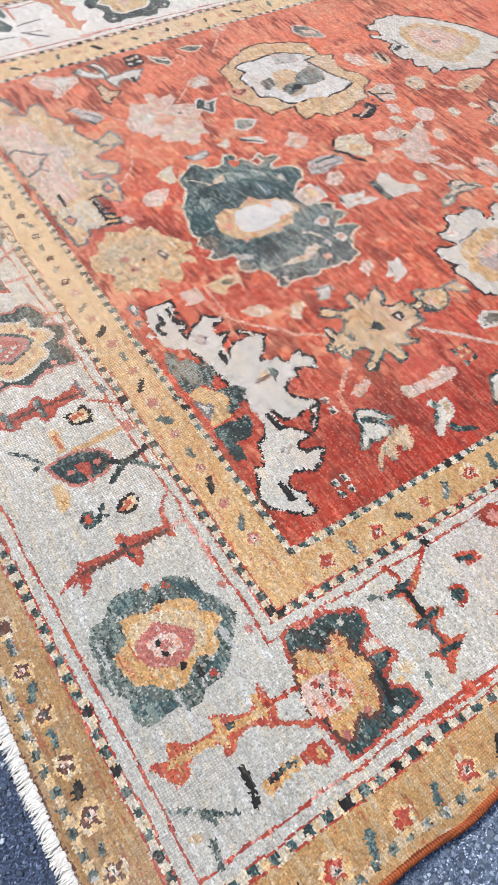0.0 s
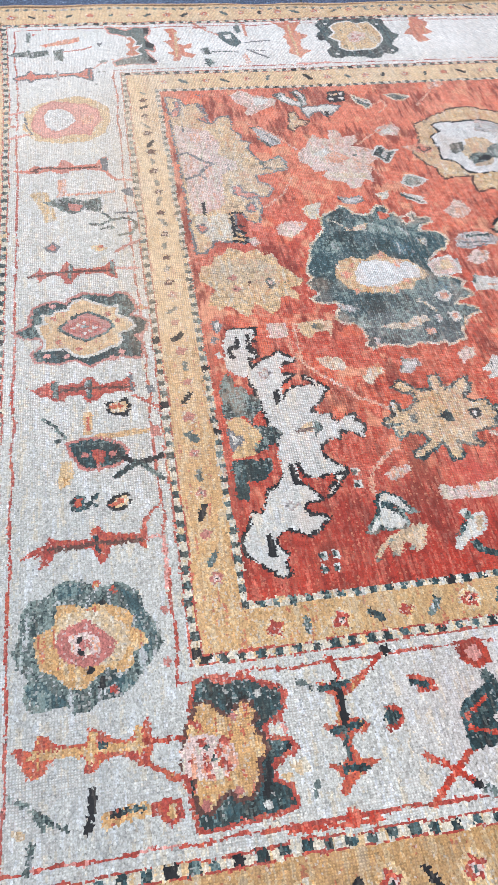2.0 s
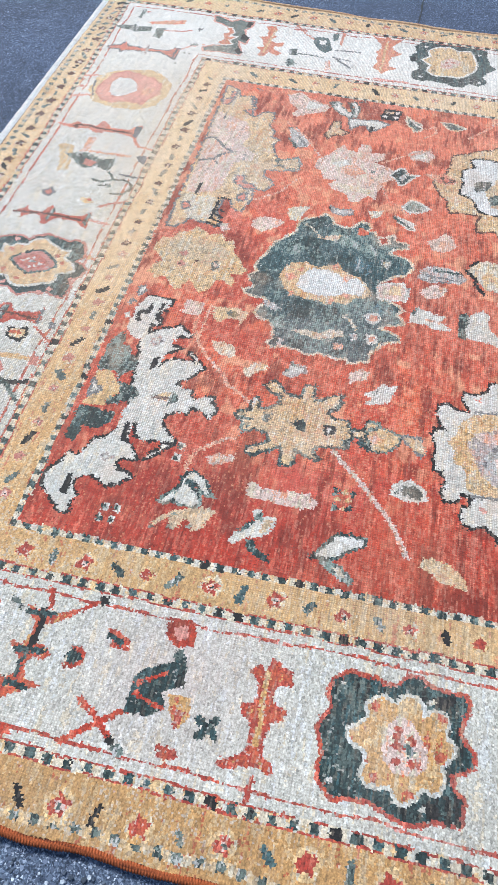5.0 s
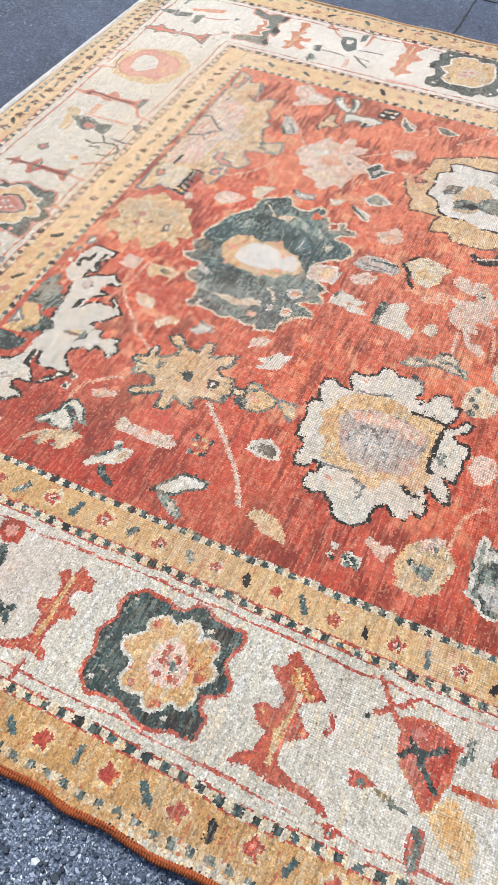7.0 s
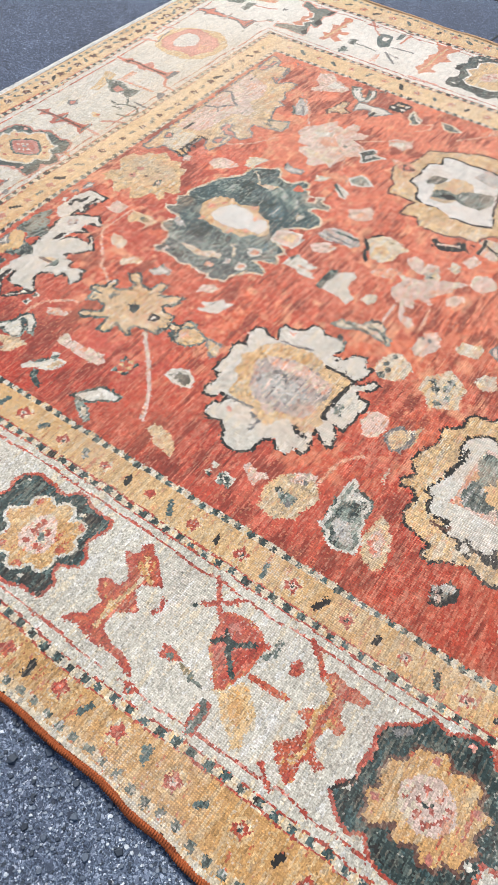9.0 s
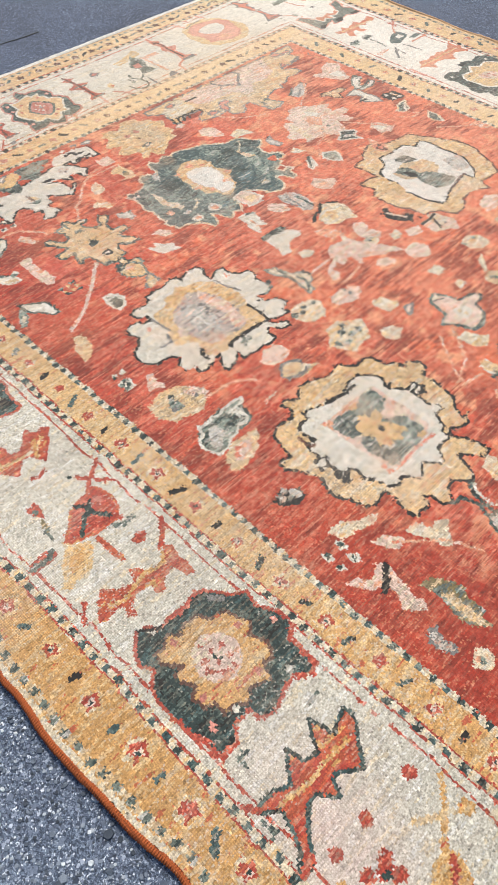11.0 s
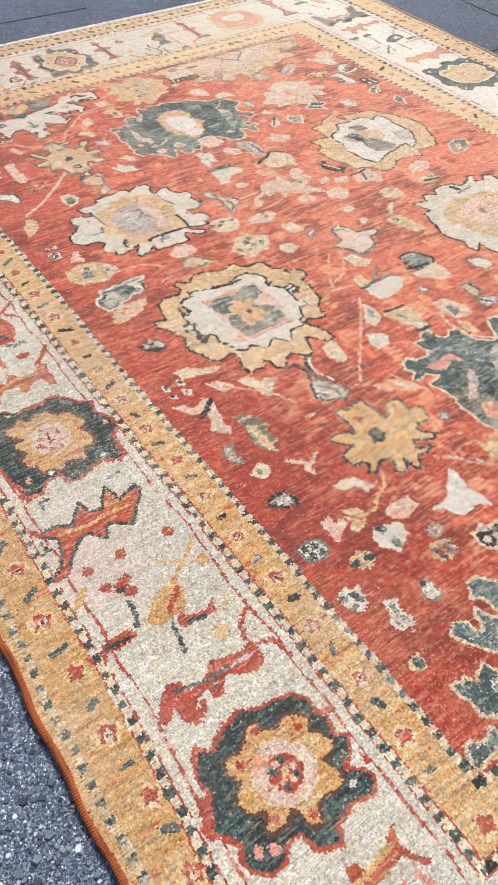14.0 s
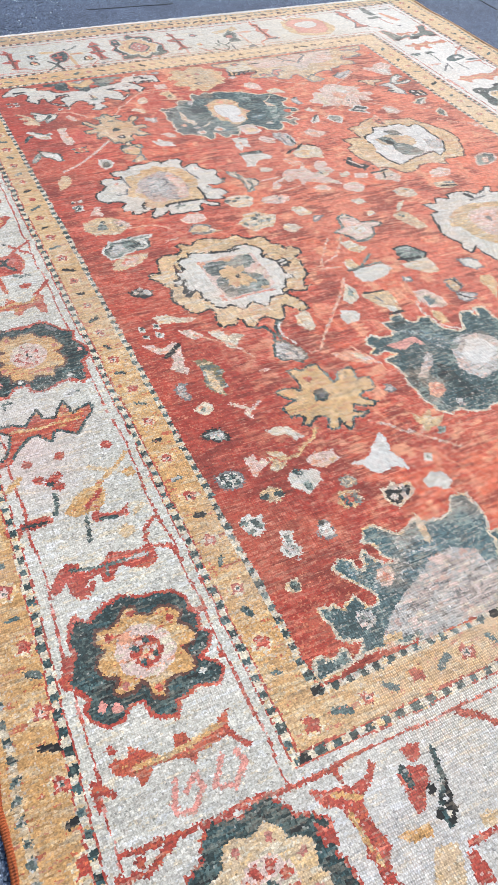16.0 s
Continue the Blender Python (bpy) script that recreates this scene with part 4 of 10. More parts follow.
shape("pale", [(-8.1, -8.6), (-3.9, -6.9), (0.7, -7.8), (-0.9, -8.5)])
shape("pale", [(-5.4, 5.7), (-5.1, 8.9), (-1.2, 8.6), (-2.3, 6.4)])
shape("gold", [(5.2, 5.6), (5.2, 8.1), (6.8, 7.5), (7, 5.4)])
shape("gold", [(-13.1, 0.1), (-13, 3), (-11.2, 2.4), (-11.1, -0.1)])
dots("black", 0.8, [(-2.1, 1.1)])
line("dustypink", 0.7, [(8.3, -6.5), (7.8, 2.1), (8.1, 8.8)])
dots("dustypink", 0.8, [(7.5, -8.1), (5.6, -8.2)])
line("black", 1.0, [(-18, -2.6), (-16.6, 4.2), (-17, 7.7)])
line("black", 0.8, [(-13.4, 14.7), (-9.6, 13.7), (-11.3, 16)])
shape("ivory", [(-4.6, 16.6), (-4.8, 20.2), (-3.3, 20.5), (-2.5, 16.6)], "black", 0.5)
shape("ivory", [(-7.5, -18.7), (-6.6, -15.7), (-3.9, -17.9), (-4.8, -19.7)], "black", 0.5)
shape("ivory", [(-1.9, -17.7), (0, -16.4), (2.8, -18.2)], "black", 0.5)
line("brown", 0.7, [(-14.8, -16.3), (-11.3, -16.1), (-10.7, -14.8)])
motif("vine", 258, 101)
line("green", 1.0, [(-5.8, 1.5), (-3.3, -0.4), (2.2, -1.6), (6.2, -0.3)])
line("green", 1.0, [(-5.2, -6.2), (-4.3, -3.3), (-0.3, -2.3), (2.7, -3.8)])
line("ivory", 0.6, [(-4.9, 2.1), (-2.9, 0.5), (1.3, -0.2), (5.8, 1.9)])
motif("field_leaf", 267, 99)
shape("palegrey", [(-5.9, -2.1), (-5.6, 0.4), (-3.2, 1.9), (-0.6, 3.7), (3.2, 3.8), (5.1, 1.4), (3.1, -0.3), (2.4, -3.6), (-0.3, -4.8)], "green", 0.6)
line("grey", 0.7, [(-3.3, -1.4), (0, 1.8), (2.7, 1.9)])
line("grey", 0.7, [(-1.1, -3.2), (1.6, -1.2)])
motif("field_patch", 199, 102)
shape("cream", [(-3, -3.9), (-2.4, 1.8), (0.7, 4.9), (1.4, 0.2), (0.9, -2.1)])
motif("field_flower", 254, 85)
shape("cream", [(-4.5, -4.8), (-4.1, -0.9), (-0.9, -0.1), (-1.1, 2.6), (0.7, 4.9), (3, 2.1), (5.6, -0.2), (4, -2.2), (0.5, -2.7)])
motif("field_flower", 255, 111)
shape("cream", [(-3.2, -2.6), (-4.3, 2.2), (-0.3, 1.9), (4.1, 1.3), (4.9, -1.6), (1.6, -3.4)])
motif("field_flower", 249, 131)
shape("cream", [(-6.3, 1.2), (-2.2, 2.6), (1.8, 1.5), (4.5, -3.1), (1.3, -4.2)])
shape("palegreen", [(-3.4, 0.4), (-2.1, 1.7), (0.9, -0.1), (0.1, -1.7)])
motif("field_flower", 259, 125)
shape("ivory", [(-4.3, -1.8), (-2.7, 2.5), (0.1, 3.1), (2.4, 0.5), (2.7, -3.4), (-1, -3.7)])
motif("vine", 258, 117)
line("peach", 0.9, [(-18.1, 16.3), (-6.5, 7.2), (3.5, -2.3), (11.3, -8.9), (11.4, -11.7)])
line("peach", 0.7, [(13.4, 0.3), (21.1, 2.5), (23.4, 4.8)])
line("peach", 0.8, [(-40.3, 22.2), (-29.6, 14.1), (-23.8, 11.9)])
line("peach", 0.8, [(-40.8, 28.7), (-30.1, 20.3), (-26.7, 11.7)])
line("peach", 0.8, [(-23.8, 18.6), (-25.6, 11)])
motif("field_flower", 276, 116)
shape("peach", [(-4.2, -6.1), (-3.4, 0.4), (-0.1, 3.6), (3.9, 4.9), (4.3, 1.8), (1.6, -1.3), (-0.1, -4.4)])
shape("cream", [(-2.6, -0.2), (0, 2.7), (2.5, 2.4), (0.6, -0.2)])
motif("star_flower", 289, 100)
shape("gold", [(-15, -5.7), (-15, -2.7), (-13.9, -1.6), (-15.1, 1.9), (-14.7, 3.5), (-10.3, 4.2), (-6.2, 4.3), (-6.7, 6.2), (-9.2, 7.2), (-9.9, 11.6), (-8.4, 12.5), (-5, 11.1), (-4, 15), (-1.6, 14.7), (0.9, 13.9), (0.7, 10.6), (1.8, 8.2), (4.4, 10.4), (5.5, 11.5), (6.5, 9.9), (5.4, 7), (4, 5.1), (6.6, 3.9), (7.8, 6.3), (7.7, 7.8), (8.8, 5.5), (8.5, 2.4), (11.3, 1), (12, -1), (9.3, -1.1), (7.3, -1.4), (10.2, -2.8), (10.3, -5), (8.6, -5.6), (6.9, -4), (5.2, -4.6), (4.5, -6.6), (5.7, -8.5), (6.7, -9.9), (5.8, -11.7), (3.6, -9.9), (2.2, -11), (2.3, -13.2), (-0.2, -13.6), (-2.1, -13.8), (-2.9, -11.1), (-3.1, -8.8), (-5.5, -11.5), (-8, -12.7), (-8.9, -10.8), (-7.9, -7.1), (-6.3, -6), (-9.1, -4.8), (-11.1, -4.9)], "green", 0.55)
shape("green", [(-5.1, -2), (-4.8, 0.4), (-2.1, 1), (0.2, -1), (-0.9, -3.9), (-3.2, -3.7)])
shape("grey", [(-3.9, -1.4), (-3.1, -0.1), (-0.9, -1.3), (-1.6, -2.6)])
shape("orange", [(-11, -2.8), (-10.6, -0.1), (-7.9, -1.6), (-9.3, -2.5)])
dots("goldpale", 0.8, [(-8.8, 8.9), (-7.4, 8.6), (3.7, -3.9)])
motif("vine", 301, 85)
line("gold", 0.8, [(-3.8, 6.2), (-1.1, 3.9), (0.7, -0.4), (2.8, -2.6), (3.3, -6.2)])
line("peach", 0.8, [(-0.9, 20.6), (2.7, 24.8), (7.4, 28.4), (12.1, 33.8), (16.4, 37.7)])
line("peach", 0.8, [(5.8, 28.7), (9.1, 30.7), (7.9, 32.6)])
motif("field_flower", 296, 83)
shape("cream", [(-2.9, -4.9), (-3.4, -1.9), (-2.4, 1.6), (0.3, 2.5), (2.7, 3.7), (2.9, 1.1), (-0.1, -0.6), (-0.5, -3.7)])
shape("ivory", [(-2.3, 0.1), (0.4, 1.8), (2.6, 2), (0.7, 0.2)])
motif("field_flower", 307, 88)
shape("pale", [(-0.9, -5.1), (-2.5, -2), (-2, 1.1), (-2.4, 3.4), (-0.1, 3.1), (1.6, 3.9), (2.8, 1), (3.2, -1.3), (1.7, -4), (0.6, -4.5)])
shape("goldpale", [(0.7, 0.8), (0.8, 3.2), (2.8, 1)])
motif("white_triangle", 313, 101)
shape("white", [(-8.2, 5), (-5.9, 5.3), (-1.3, 4.2), (4.3, 5.3), (5.7, 4.8), (3.8, 2.1), (4.5, -2.4), (2.6, -4.4), (0.4, -5.4), (-1.6, -7.7), (-1.5, -4.6), (-1.9, -2.2), (-5.7, 1.5)])
motif("field_flower", 306, 121)
shape("goldpale", [(-4, -3.4), (-1.9, -1.3), (-3.4, 2.8), (-0.5, 1.4), (-0.1, 4.6), (2.6, 1.9), (2.9, -0.8), (4.2, -3.4), (0.8, -3.1)])
dots("greygreen", 0.7, [(4.7, 0.8)])
shape("greygreen", [(3.2, 0.5), (3.9, 2.6), (5.9, 1.3), (5.6, -0.8)])
motif("field_mark", 291, 118)
shape("palegrey", [(-1.5, -0.3), (-0.7, 1.1), (1.2, 1.1), (1.8, -0.6), (0.3, -1.7)], "grey", 0.4)
motif("field_mark", 317, 113)
shape("greygreen", [(-0.8, -0.3), (-0.1, 1), (1.4, -0), (1, -1.5)], "ivory", 0.4)
motif("field_flower", 325, 111)
shape("ivory", [(-1.4, -4.1), (-2.8, -1), (-2.3, 2.2), (-0.4, 2.7), (1.7, 3), (3.1, -0.1), (1.3, -2.1), (1, -4)])
motif("dark_flower", 324, 99)
shape("black", [(-1.8, -3.2), (-2.1, -0.9), (-3, 0.3), (-1.3, 1.3), (-1.5, 3.6), (-0.4, 4.4), (2, 3.1), (2.6, 0.8), (3.9, -1.7), (2.3, -3.1), (0.9, -3.7)], "cream", 0.6)
dots("palegrey", 0.9, [(-1.3, -0.1), (-0.6, 1.8), (1.7, 1.2), (1.1, -1.4)])
dots("grey", 0.7, [(0.3, 2)])
motif("field_flower", 303, 71)
shape("pale", [(-3.1, -2.4), (-3.8, 0.7), (-1.2, 0.3), (-1.6, 2.5), (0.3, 3.2), (1.4, 0.9), (2.7, -0.9), (3.6, -2.8), (0.9, -2.3)])
motif("field_flower", 303, 76)
shape("goldpale", [(-3.3, -1.1), (-2.4, 2), (0.4, 3.4), (2.9, 1.4), (4, -1.6), (2.1, -2.9), (1, -1.3), (-1.5, -1.6)])
line("orange", 0.7, [(-2, -1.6), (1.6, 1.9)])
motif("field_flower", 312, 80)
shape("ivory", [(-3.8, -2.6), (-4.4, -0.8), (-3, 0.9), (-2.8, 3.4), (-0.9, 4.7), (1.3, 3.8), (2.9, 1.3), (4.4, -1.4), (2.3, -2.5), (0.7, -4.3), (-1.6, -4.3)])
dots("green", 1.2, [(-2.7, -0.7)])
dots("green", 1.1, [(2.6, -0.1)])
dots("palegreen", 0.7, [(1.1, 0)])
motif("dark_flower", 305, 63)
shape("ivory", [(-2, -3.4), (-2.8, -0.1), (-1.7, 2.6), (1.2, 3), (2.7, 1.1), (2.5, -2.1), (1, -3.3)], "grey", 0.3)
dots("green", 1.0, [(-1, -1.6), (-0.8, 0.8), (1.1, -1.2), (1.4, 1.3)])
motif("dark_bar", 290, 66)
shape("greygreen", [(-1.8, -3.9), (-2.9, -1.4), (-1.9, 1.3), (0.5, 2.5), (2.3, 2.1), (1.9, -0.9), (0.4, -2.9)], "black", 0.4)
dots("palegrey", 0.8, [(-1.1, -1.1), (-0.7, 1.2), (0.1, -1.2), (0.7, 0.7)])
motif("field_flower", 313, 70)
shape("tan", [(-2, -2), (-2.4, 0.7), (-0.7, 3.1), (1.3, 2.7), (2.5, 0.3), (1.3, -2), (-0.3, -2.8)])
dots("green", 1.1, [(0.1, -1.5), (0.3, 2.1)])
motif("field_flower", 319, 62)
shape("ivory", [(-1.9, -2.7), (-3.2, -0.1), (-1.7, 1.3), (-2, 3.3), (0.2, 2.8), (2.5, 2.2), (3.7, 0), (3, -1.7), (0.9, -2.7)])
dots("green", 1.0, [(-0.9, -1.6), (-0.4, 1.1), (2.2, -0.9), (1.2, 1.6)])
motif("field_flower", 327, 77)
shape("ivory", [(-1.4, -1.2), (-2.2, 1), (-1.1, 1.8), (0.7, 2), (2.4, 1.3), (2.6, -0.7), (0.9, -1.9)], "grey", 0.6)
dots("black", 0.8, [(-1.8, 0)])
dots("pale", 0.7, [(0.7, 0.1)])
motif("field_mark", 328, 67)
shape("greygreen", [(-4.3, -0.1), (-3.5, 1.9), (-0.9, 1.2), (1.3, 2.2), (2.6, 1.6), (2.3, -1.2), (0.2, -2.2), (-1.2, -0.6)], "ivory", 0.4)
dots("palegrey", 0.9, [(-0.4, -0.3), (1.3, 0.4)])
dots("palegrey", 0.6, [(4.1, 0.8)])
motif("field_flower", 338, 63)
shape("tan", [(-1.7, -1.4), (-1.9, 0.4), (-2.1, 1.7), (0, 1.7), (1.6, 1.2), (1.4, -0.7), (0, -2.1)])
dots("green", 1.2, [(-0.1, 0.4)])
motif("field_flower", 316, 89)
shape("tan", [(-0.8, -1), (-1.1, 1.3), (0.4, 2.6), (1.9, 1.7), (1.8, -0.5), (0.4, -1.5)], "greygreen", 0.4)
dots("greygreen", 0.8, [(0.4, 0.5)])
motif("field_square", 321, 87)
dots("goldpale", 0.8, [(-1.6, -1.1), (-1.6, 0.9), (-1.1, 2.5), (1.1, 2.5), (2.4, 0.2), (2.3, -2.1), (0.6, -2.4)])
dots("bluegreen", 0.9, [(-0.2, -1.2), (-0.1, 1.7), (1.7, -1), (1.7, 1.6)])
motif("olive_leaf", 269, 74)
shape("olive", [(-8.9, -2.7), (-8.2, 0.5), (-5.7, 2.3), (-2.2, 4.1), (-0.2, 2.3), (3.3, 2.4), (5.2, 0.6), (7.9, 0.4), (6.3, -1.7), (4.3, -2.7), (2, -3.4), (-1, -2.8), (-4.4, -1.9)])
shape("tan", [(-4.7, -1.5), (-2.5, 0.8), (0.7, 0.4), (4.3, 0.8), (7, -0.4), (4.8, -1.9), (1.2, -2.3)])
line("greygreen", 0.7, [(-5.6, -1.3), (-1.4, -1.8), (2.7, -2.1)])
dots("greygreen", 0.8, [(-1.6, 2.4), (4, 2)])
motif("field_flower", 256, 66)
shape("pale", [(-7.4, -5.8), (-6.9, -2.9), (-3.8, -1), (-6, 2.9), (-3, 4.5), (0.6, 3.4), (5, 2.1), (7.1, 3.4), (9.1, 1.6), (6.9, -0.6), (4.7, -2.1), (2.5, 0.3), (-1.2, 0.1), (-2.2, -2.8)])
line("black", 1.3, [(-4.1, 4.4), (-1.6, 1.3), (0.1, -1.2)])
motif("field_mark", 271, 64)
shape("palegrey", [(-1.3, -2.1), (-3.3, 0.3), (-2.3, 1.4), (0.4, 0.3), (2.7, 1.1), (3.8, -0.2), (1.7, -1.6)], "grey", 0.5)
motif("field_flower", 280, 67)
shape("cream", [(-1.2, -3.3), (-2.9, -0.7), (-2.5, 1.7), (0.4, 2.1), (2, 0.2), (1.7, -2)])
dots("greygreen", 0.7, [(-0.2, -0.6)])
dots("peach", 0.6, [(-1.4, -1.2)])
motif("field_cross", 282, 76)
line("pale", 1.0, [(-1.8, -2.2), (2.5, 2.4)])
line("pale", 0.9, [(3.6, 0.4), (0.6, 5.6)])
line("pale", 0.8, [(0, 1.2), (5, 1.2)])
line("pale", 0.6, [(-10.6, 11.6), (-10.2, 14.2)])
motif("field_patch", 240, 73)
shape("cream", [(-2.9, -5.6), (-2.6, -1.8), (0.2, 2.3), (2, 6.8), (3.5, 4.2), (1.7, -0.3), (1, -4.7)])
motif("four_dots", 242, 63)
shape("ivory", [(-2.2, -1.1), (-1.1, 0.8), (1.3, 0.4), (0.3, -1.6)])
shape("ivory", [(-2, 3.4), (-1, 5.3), (1.1, 5.1), (0.5, 2.9)])
shape("ivory", [(1.6, -1.2), (3.1, 0.6), (4.5, 0.3), (3.6, -1.4)])
shape("ivory", [(1.7, 3), (3.3, 5), (5.6, 4.3), (4.5, 2.3)])
dots("green", 0.7, [(-0.6, -0.1), (-0.5, 4.2), (3.1, -0.5), (3.7, 3.8)])
motif("field_flower", 249, 75)
shape("pale", [(-3.2, -2.9), (-2.1, 1.2), (1.9, 3.7), (2.9, 0.4), (0.3, -1.5)])
motif("vine", 257, 83)
line("peach", 0.6, [(-7.5, -7.1), (0.2, 1.4), (8.3, 5.7)])
motif("field_leaf", 207, 70)
shape("tan", [(-0.5, -5.1), (-3.6, -0.7), (-3.8, 4), (-1.1, 6.7), (1.4, 3.6), (2.7, -1.5), (3, -4.7)])
motif("field_flower", 198, 73)
shape("palegrey", [(-0.3, -8.2), (-4.1, -4.7), (-4.8, -0.5), (-4.6, 5.4), (-1.8, 8.1), (2.6, 6.9), (3.4, 3), (1.4, 0.4), (4.3, -3.2), (3.8, -6.8)], "green", 0.6)
shape("green", [(-2.2, -5.1), (-2.8, 0.6), (-2, 6.2), (1, 3.7), (0.9, -1.8)])
motif("dark_bar", 225, 68)
shape("black", [(-2.7, -3.2), (-2.5, -0.4), (-0.7, 1.8), (2, 3.4), (2.3, 0.7), (0.2, -2.3)])
dots("palegrey", 0.7, [(-1.1, -1.4), (0.6, 0.8)])
motif("field_patch", 183, 70)
shape("tan", [(-3.8, -6.3), (-5.6, -0.9), (-3.7, 4.4), (2.4, 8.7), (4.4, 3.8), (5.4, -1.4), (1.1, -5.5)])
dots("grey", 0.7, [(-1.4, -0.2)])
motif("four_dots", 166, 65)
dots("ivory", 0.9, [(-1.8, -0.4), (-1.5, 1.9), (1.8, -1), (2.2, 1.3)])
dots("green", 0.6, [(-1.2, -0.7), (2.7, 0.7)])
motif("field_flower", 184, 76)
shape("pale", [(-2.8, -2.4), (-2.3, 1.5), (2.1, 2.8), (2.6, -0.7)])
motif("yellow_medallion", 163, 204)
shape("goldpale", [(-10.9, -20.2), (-11.1, -16.1), (-10.1, -11.7), (-15.8, -11.7), (-19.7, -12.5), (-20.5, -6.7), (-23.9, -1.4), (-25.6, 2.8), (-21.5, 8.9), (-20.2, 14.1), (-19.9, 20), (-15.2, 22), (-13.1, 24), (-8.2, 26.4), (-3.5, 28.8), (2.7, 29.3), (11.3, 25.7), (18.4, 22), (18.8, 16.3), (17.5, 11.4), (22.3, 10.4), (18.5, 4.7), (19.5, -1.8), (23.3, -6.5), (23.4, -10.5), (19, -13.2), (16.5, -16.3), (16.2, -18.9), (10.7, -19.8), (6.4, -22.2), (1.1, -22.3), (-3.1, -22.2), (-5.7, -18.7)], "brown", 0.5)
shape("white", [(-10.3, -9.8), (-13, -3.3), (-16.9, -1.6), (-16.1, 4.9), (-16.6, 11.4), (-12.7, 14.5), (-14.3, 18.8), (-11.3, 20.1), (-2.9, 20.2), (4.3, 20.6), (11.5, 17), (14.6, 12), (10.8, 11), (11.7, 6.1), (13.2, 0.3), (14.5, -3.6), (16.8, -9.3), (13, -10.9), (10.5, -11.8), (5.2, -11.8), (2, -14), (-2.5, -9.7), (-6.4, -10.9)], "black", 0.45)
shape("tan", [(-6.6, -6.7), (-9, 2.6), (-4.1, 7.9), (1.3, 9.7), (4.3, 4.3), (1.2, -2), (-0.8, -6.3)])
shape("greygreen", [(-7.2, -5.7), (-7.5, -1.4), (-5.4, 0.6), (0.2, 0.5), (1.2, -2), (-2.1, -4.2)])
shape("greygreen", [(-0.8, -1.7), (0.4, 3.2), (6.6, 6.7), (10.2, 7.4), (11.7, 1.5), (9.6, -2.7), (4.8, -3.6)])
shape("black", [(-4.9, -3.3), (-2.5, -0.4), (0.4, -1.4), (-0.8, -4)])
shape("goldpale", [(-5, 3.8), (-5.8, 9.2), (-0.8, 10.1), (1.5, 5.4), (-0.8, 3)])
shape("greygreen", [(-12.1, 0.9), (-11.8, 6.5), (-6.7, 7.5), (-7.7, 2.9)])
shape("palegrey", [(-0.1, 13.8), (2.2, 21), (10.3, 16.8), (8.6, 11)])
line("brown", 0.6, [(12.8, 1.8), (10.8, 8.6), (11.3, 11.8)])
shape("gold", [(-4.3, -13.5), (-2.9, -10.5), (3, -11.9), (4.3, -15.7)])
shape("tan", [(17, -2.7), (13.2, 9.1), (18.9, 12), (20.3, 6.2)])
motif("dark_mark", 173, 178)
shape("black", [(-4.2, -1.8), (-5, 0.9), (-1.5, -0.4), (1.4, 1.4), (3, 4.6), (5.3, 1.3), (3, -1.4), (0.2, -3.2)])
line("pale", 0.7, [(-0.9, -1.3), (3.3, 1.1)])
motif("field_flower", 186, 184)
shape("pale", [(-3.6, -4.5), (-4.6, -0.5), (-3.3, 4.1), (1.5, 5.9), (5.8, 2.6), (3.1, -0.8), (1.2, -4.7)])
line("black", 0.8, [(-4.8, -3), (-3.4, 1.9)])
dots("grey", 0.6, [(-0.7, -0.6), (0.7, 2.2)])
motif("field_flower", 191, 207)
shape("pale", [(-2.1, -4.2), (-4.3, 1.6), (-1.4, 5.5), (2.4, 2.9), (2.7, -2.5), (2.1, -5.9)])
motif("field_flower", 187, 233)
shape("bluegreen", [(-3, -3.8), (-4.6, 1.9), (-2.9, 5.4), (1.7, 3.7), (4.2, -2.2), (3.8, -7.3)], "pale", 0.6)
shape("pale", [(-1.7, -1.2), (-1.4, 1.6), (2.7, -0.9), (2.4, -3.7)])
motif("field_flower", 199, 203)
shape("tan", [(-2.3, -4.4), (-1.5, 1.2), (-1.9, 4.3), (2.5, 5.2), (3.6, -0.3), (1.5, -4.6)])
line("black", 1.2, [(0.9, -1.9), (2.1, 4.4)])
line("blue", 0.8, [(-0.8, 0.6), (0.1, 4.4)])
motif("field_flower", 200, 184)
shape("cream", [(-3.2, -4.4), (-4.4, 0.8), (-1.8, 4.1), (2.7, 3.8), (3.1, -0.8), (0.6, -4.1)])
dots("greygreen", 0.7, [(-1.8, -3.4), (-2.1, 1.7)])
motif("field_flower", 189, 167)
shape("pale", [(-2.9, -3.2), (-3.6, 3), (1.1, 4.8), (3.2, -0.3), (0.6, -3.6)])
motif("field_flower", 179, 169)
shape("cream", [(-1.5, -1.4), (-2.3, 2.9), (1.2, 2), (2, -2.2)])
motif("field_flower", 199, 163)
shape("cream", [(-1.7, -2.4), (-2, 2.4), (1.9, 3.1), (2.3, -1.2)])
motif("field_flower", 208, 163)
shape("cream", [(-1.4, -1), (-1.5, 2.1), (0.9, 1.8), (1.6, -1.7)])
motif("field_leaf", 217, 174)
shape("tan", [(-4.7, -4.2), (-6.5, 0.8), (-3.8, 2.8), (1.5, 3.2), (6.3, 4.5), (6.8, 0.5), (2.3, -2), (-1, -3.5)])
dots("greygreen", 0.8, [(-4, -1.1), (-2.9, -0.5)])
motif("field_leaf", 207, 176)
shape("cream", [(-1.7, 0.7), (-2.7, 4.1), (2.9, -0.7), (3.4, -3.2)])
motif("pale_flower", 215, 153)
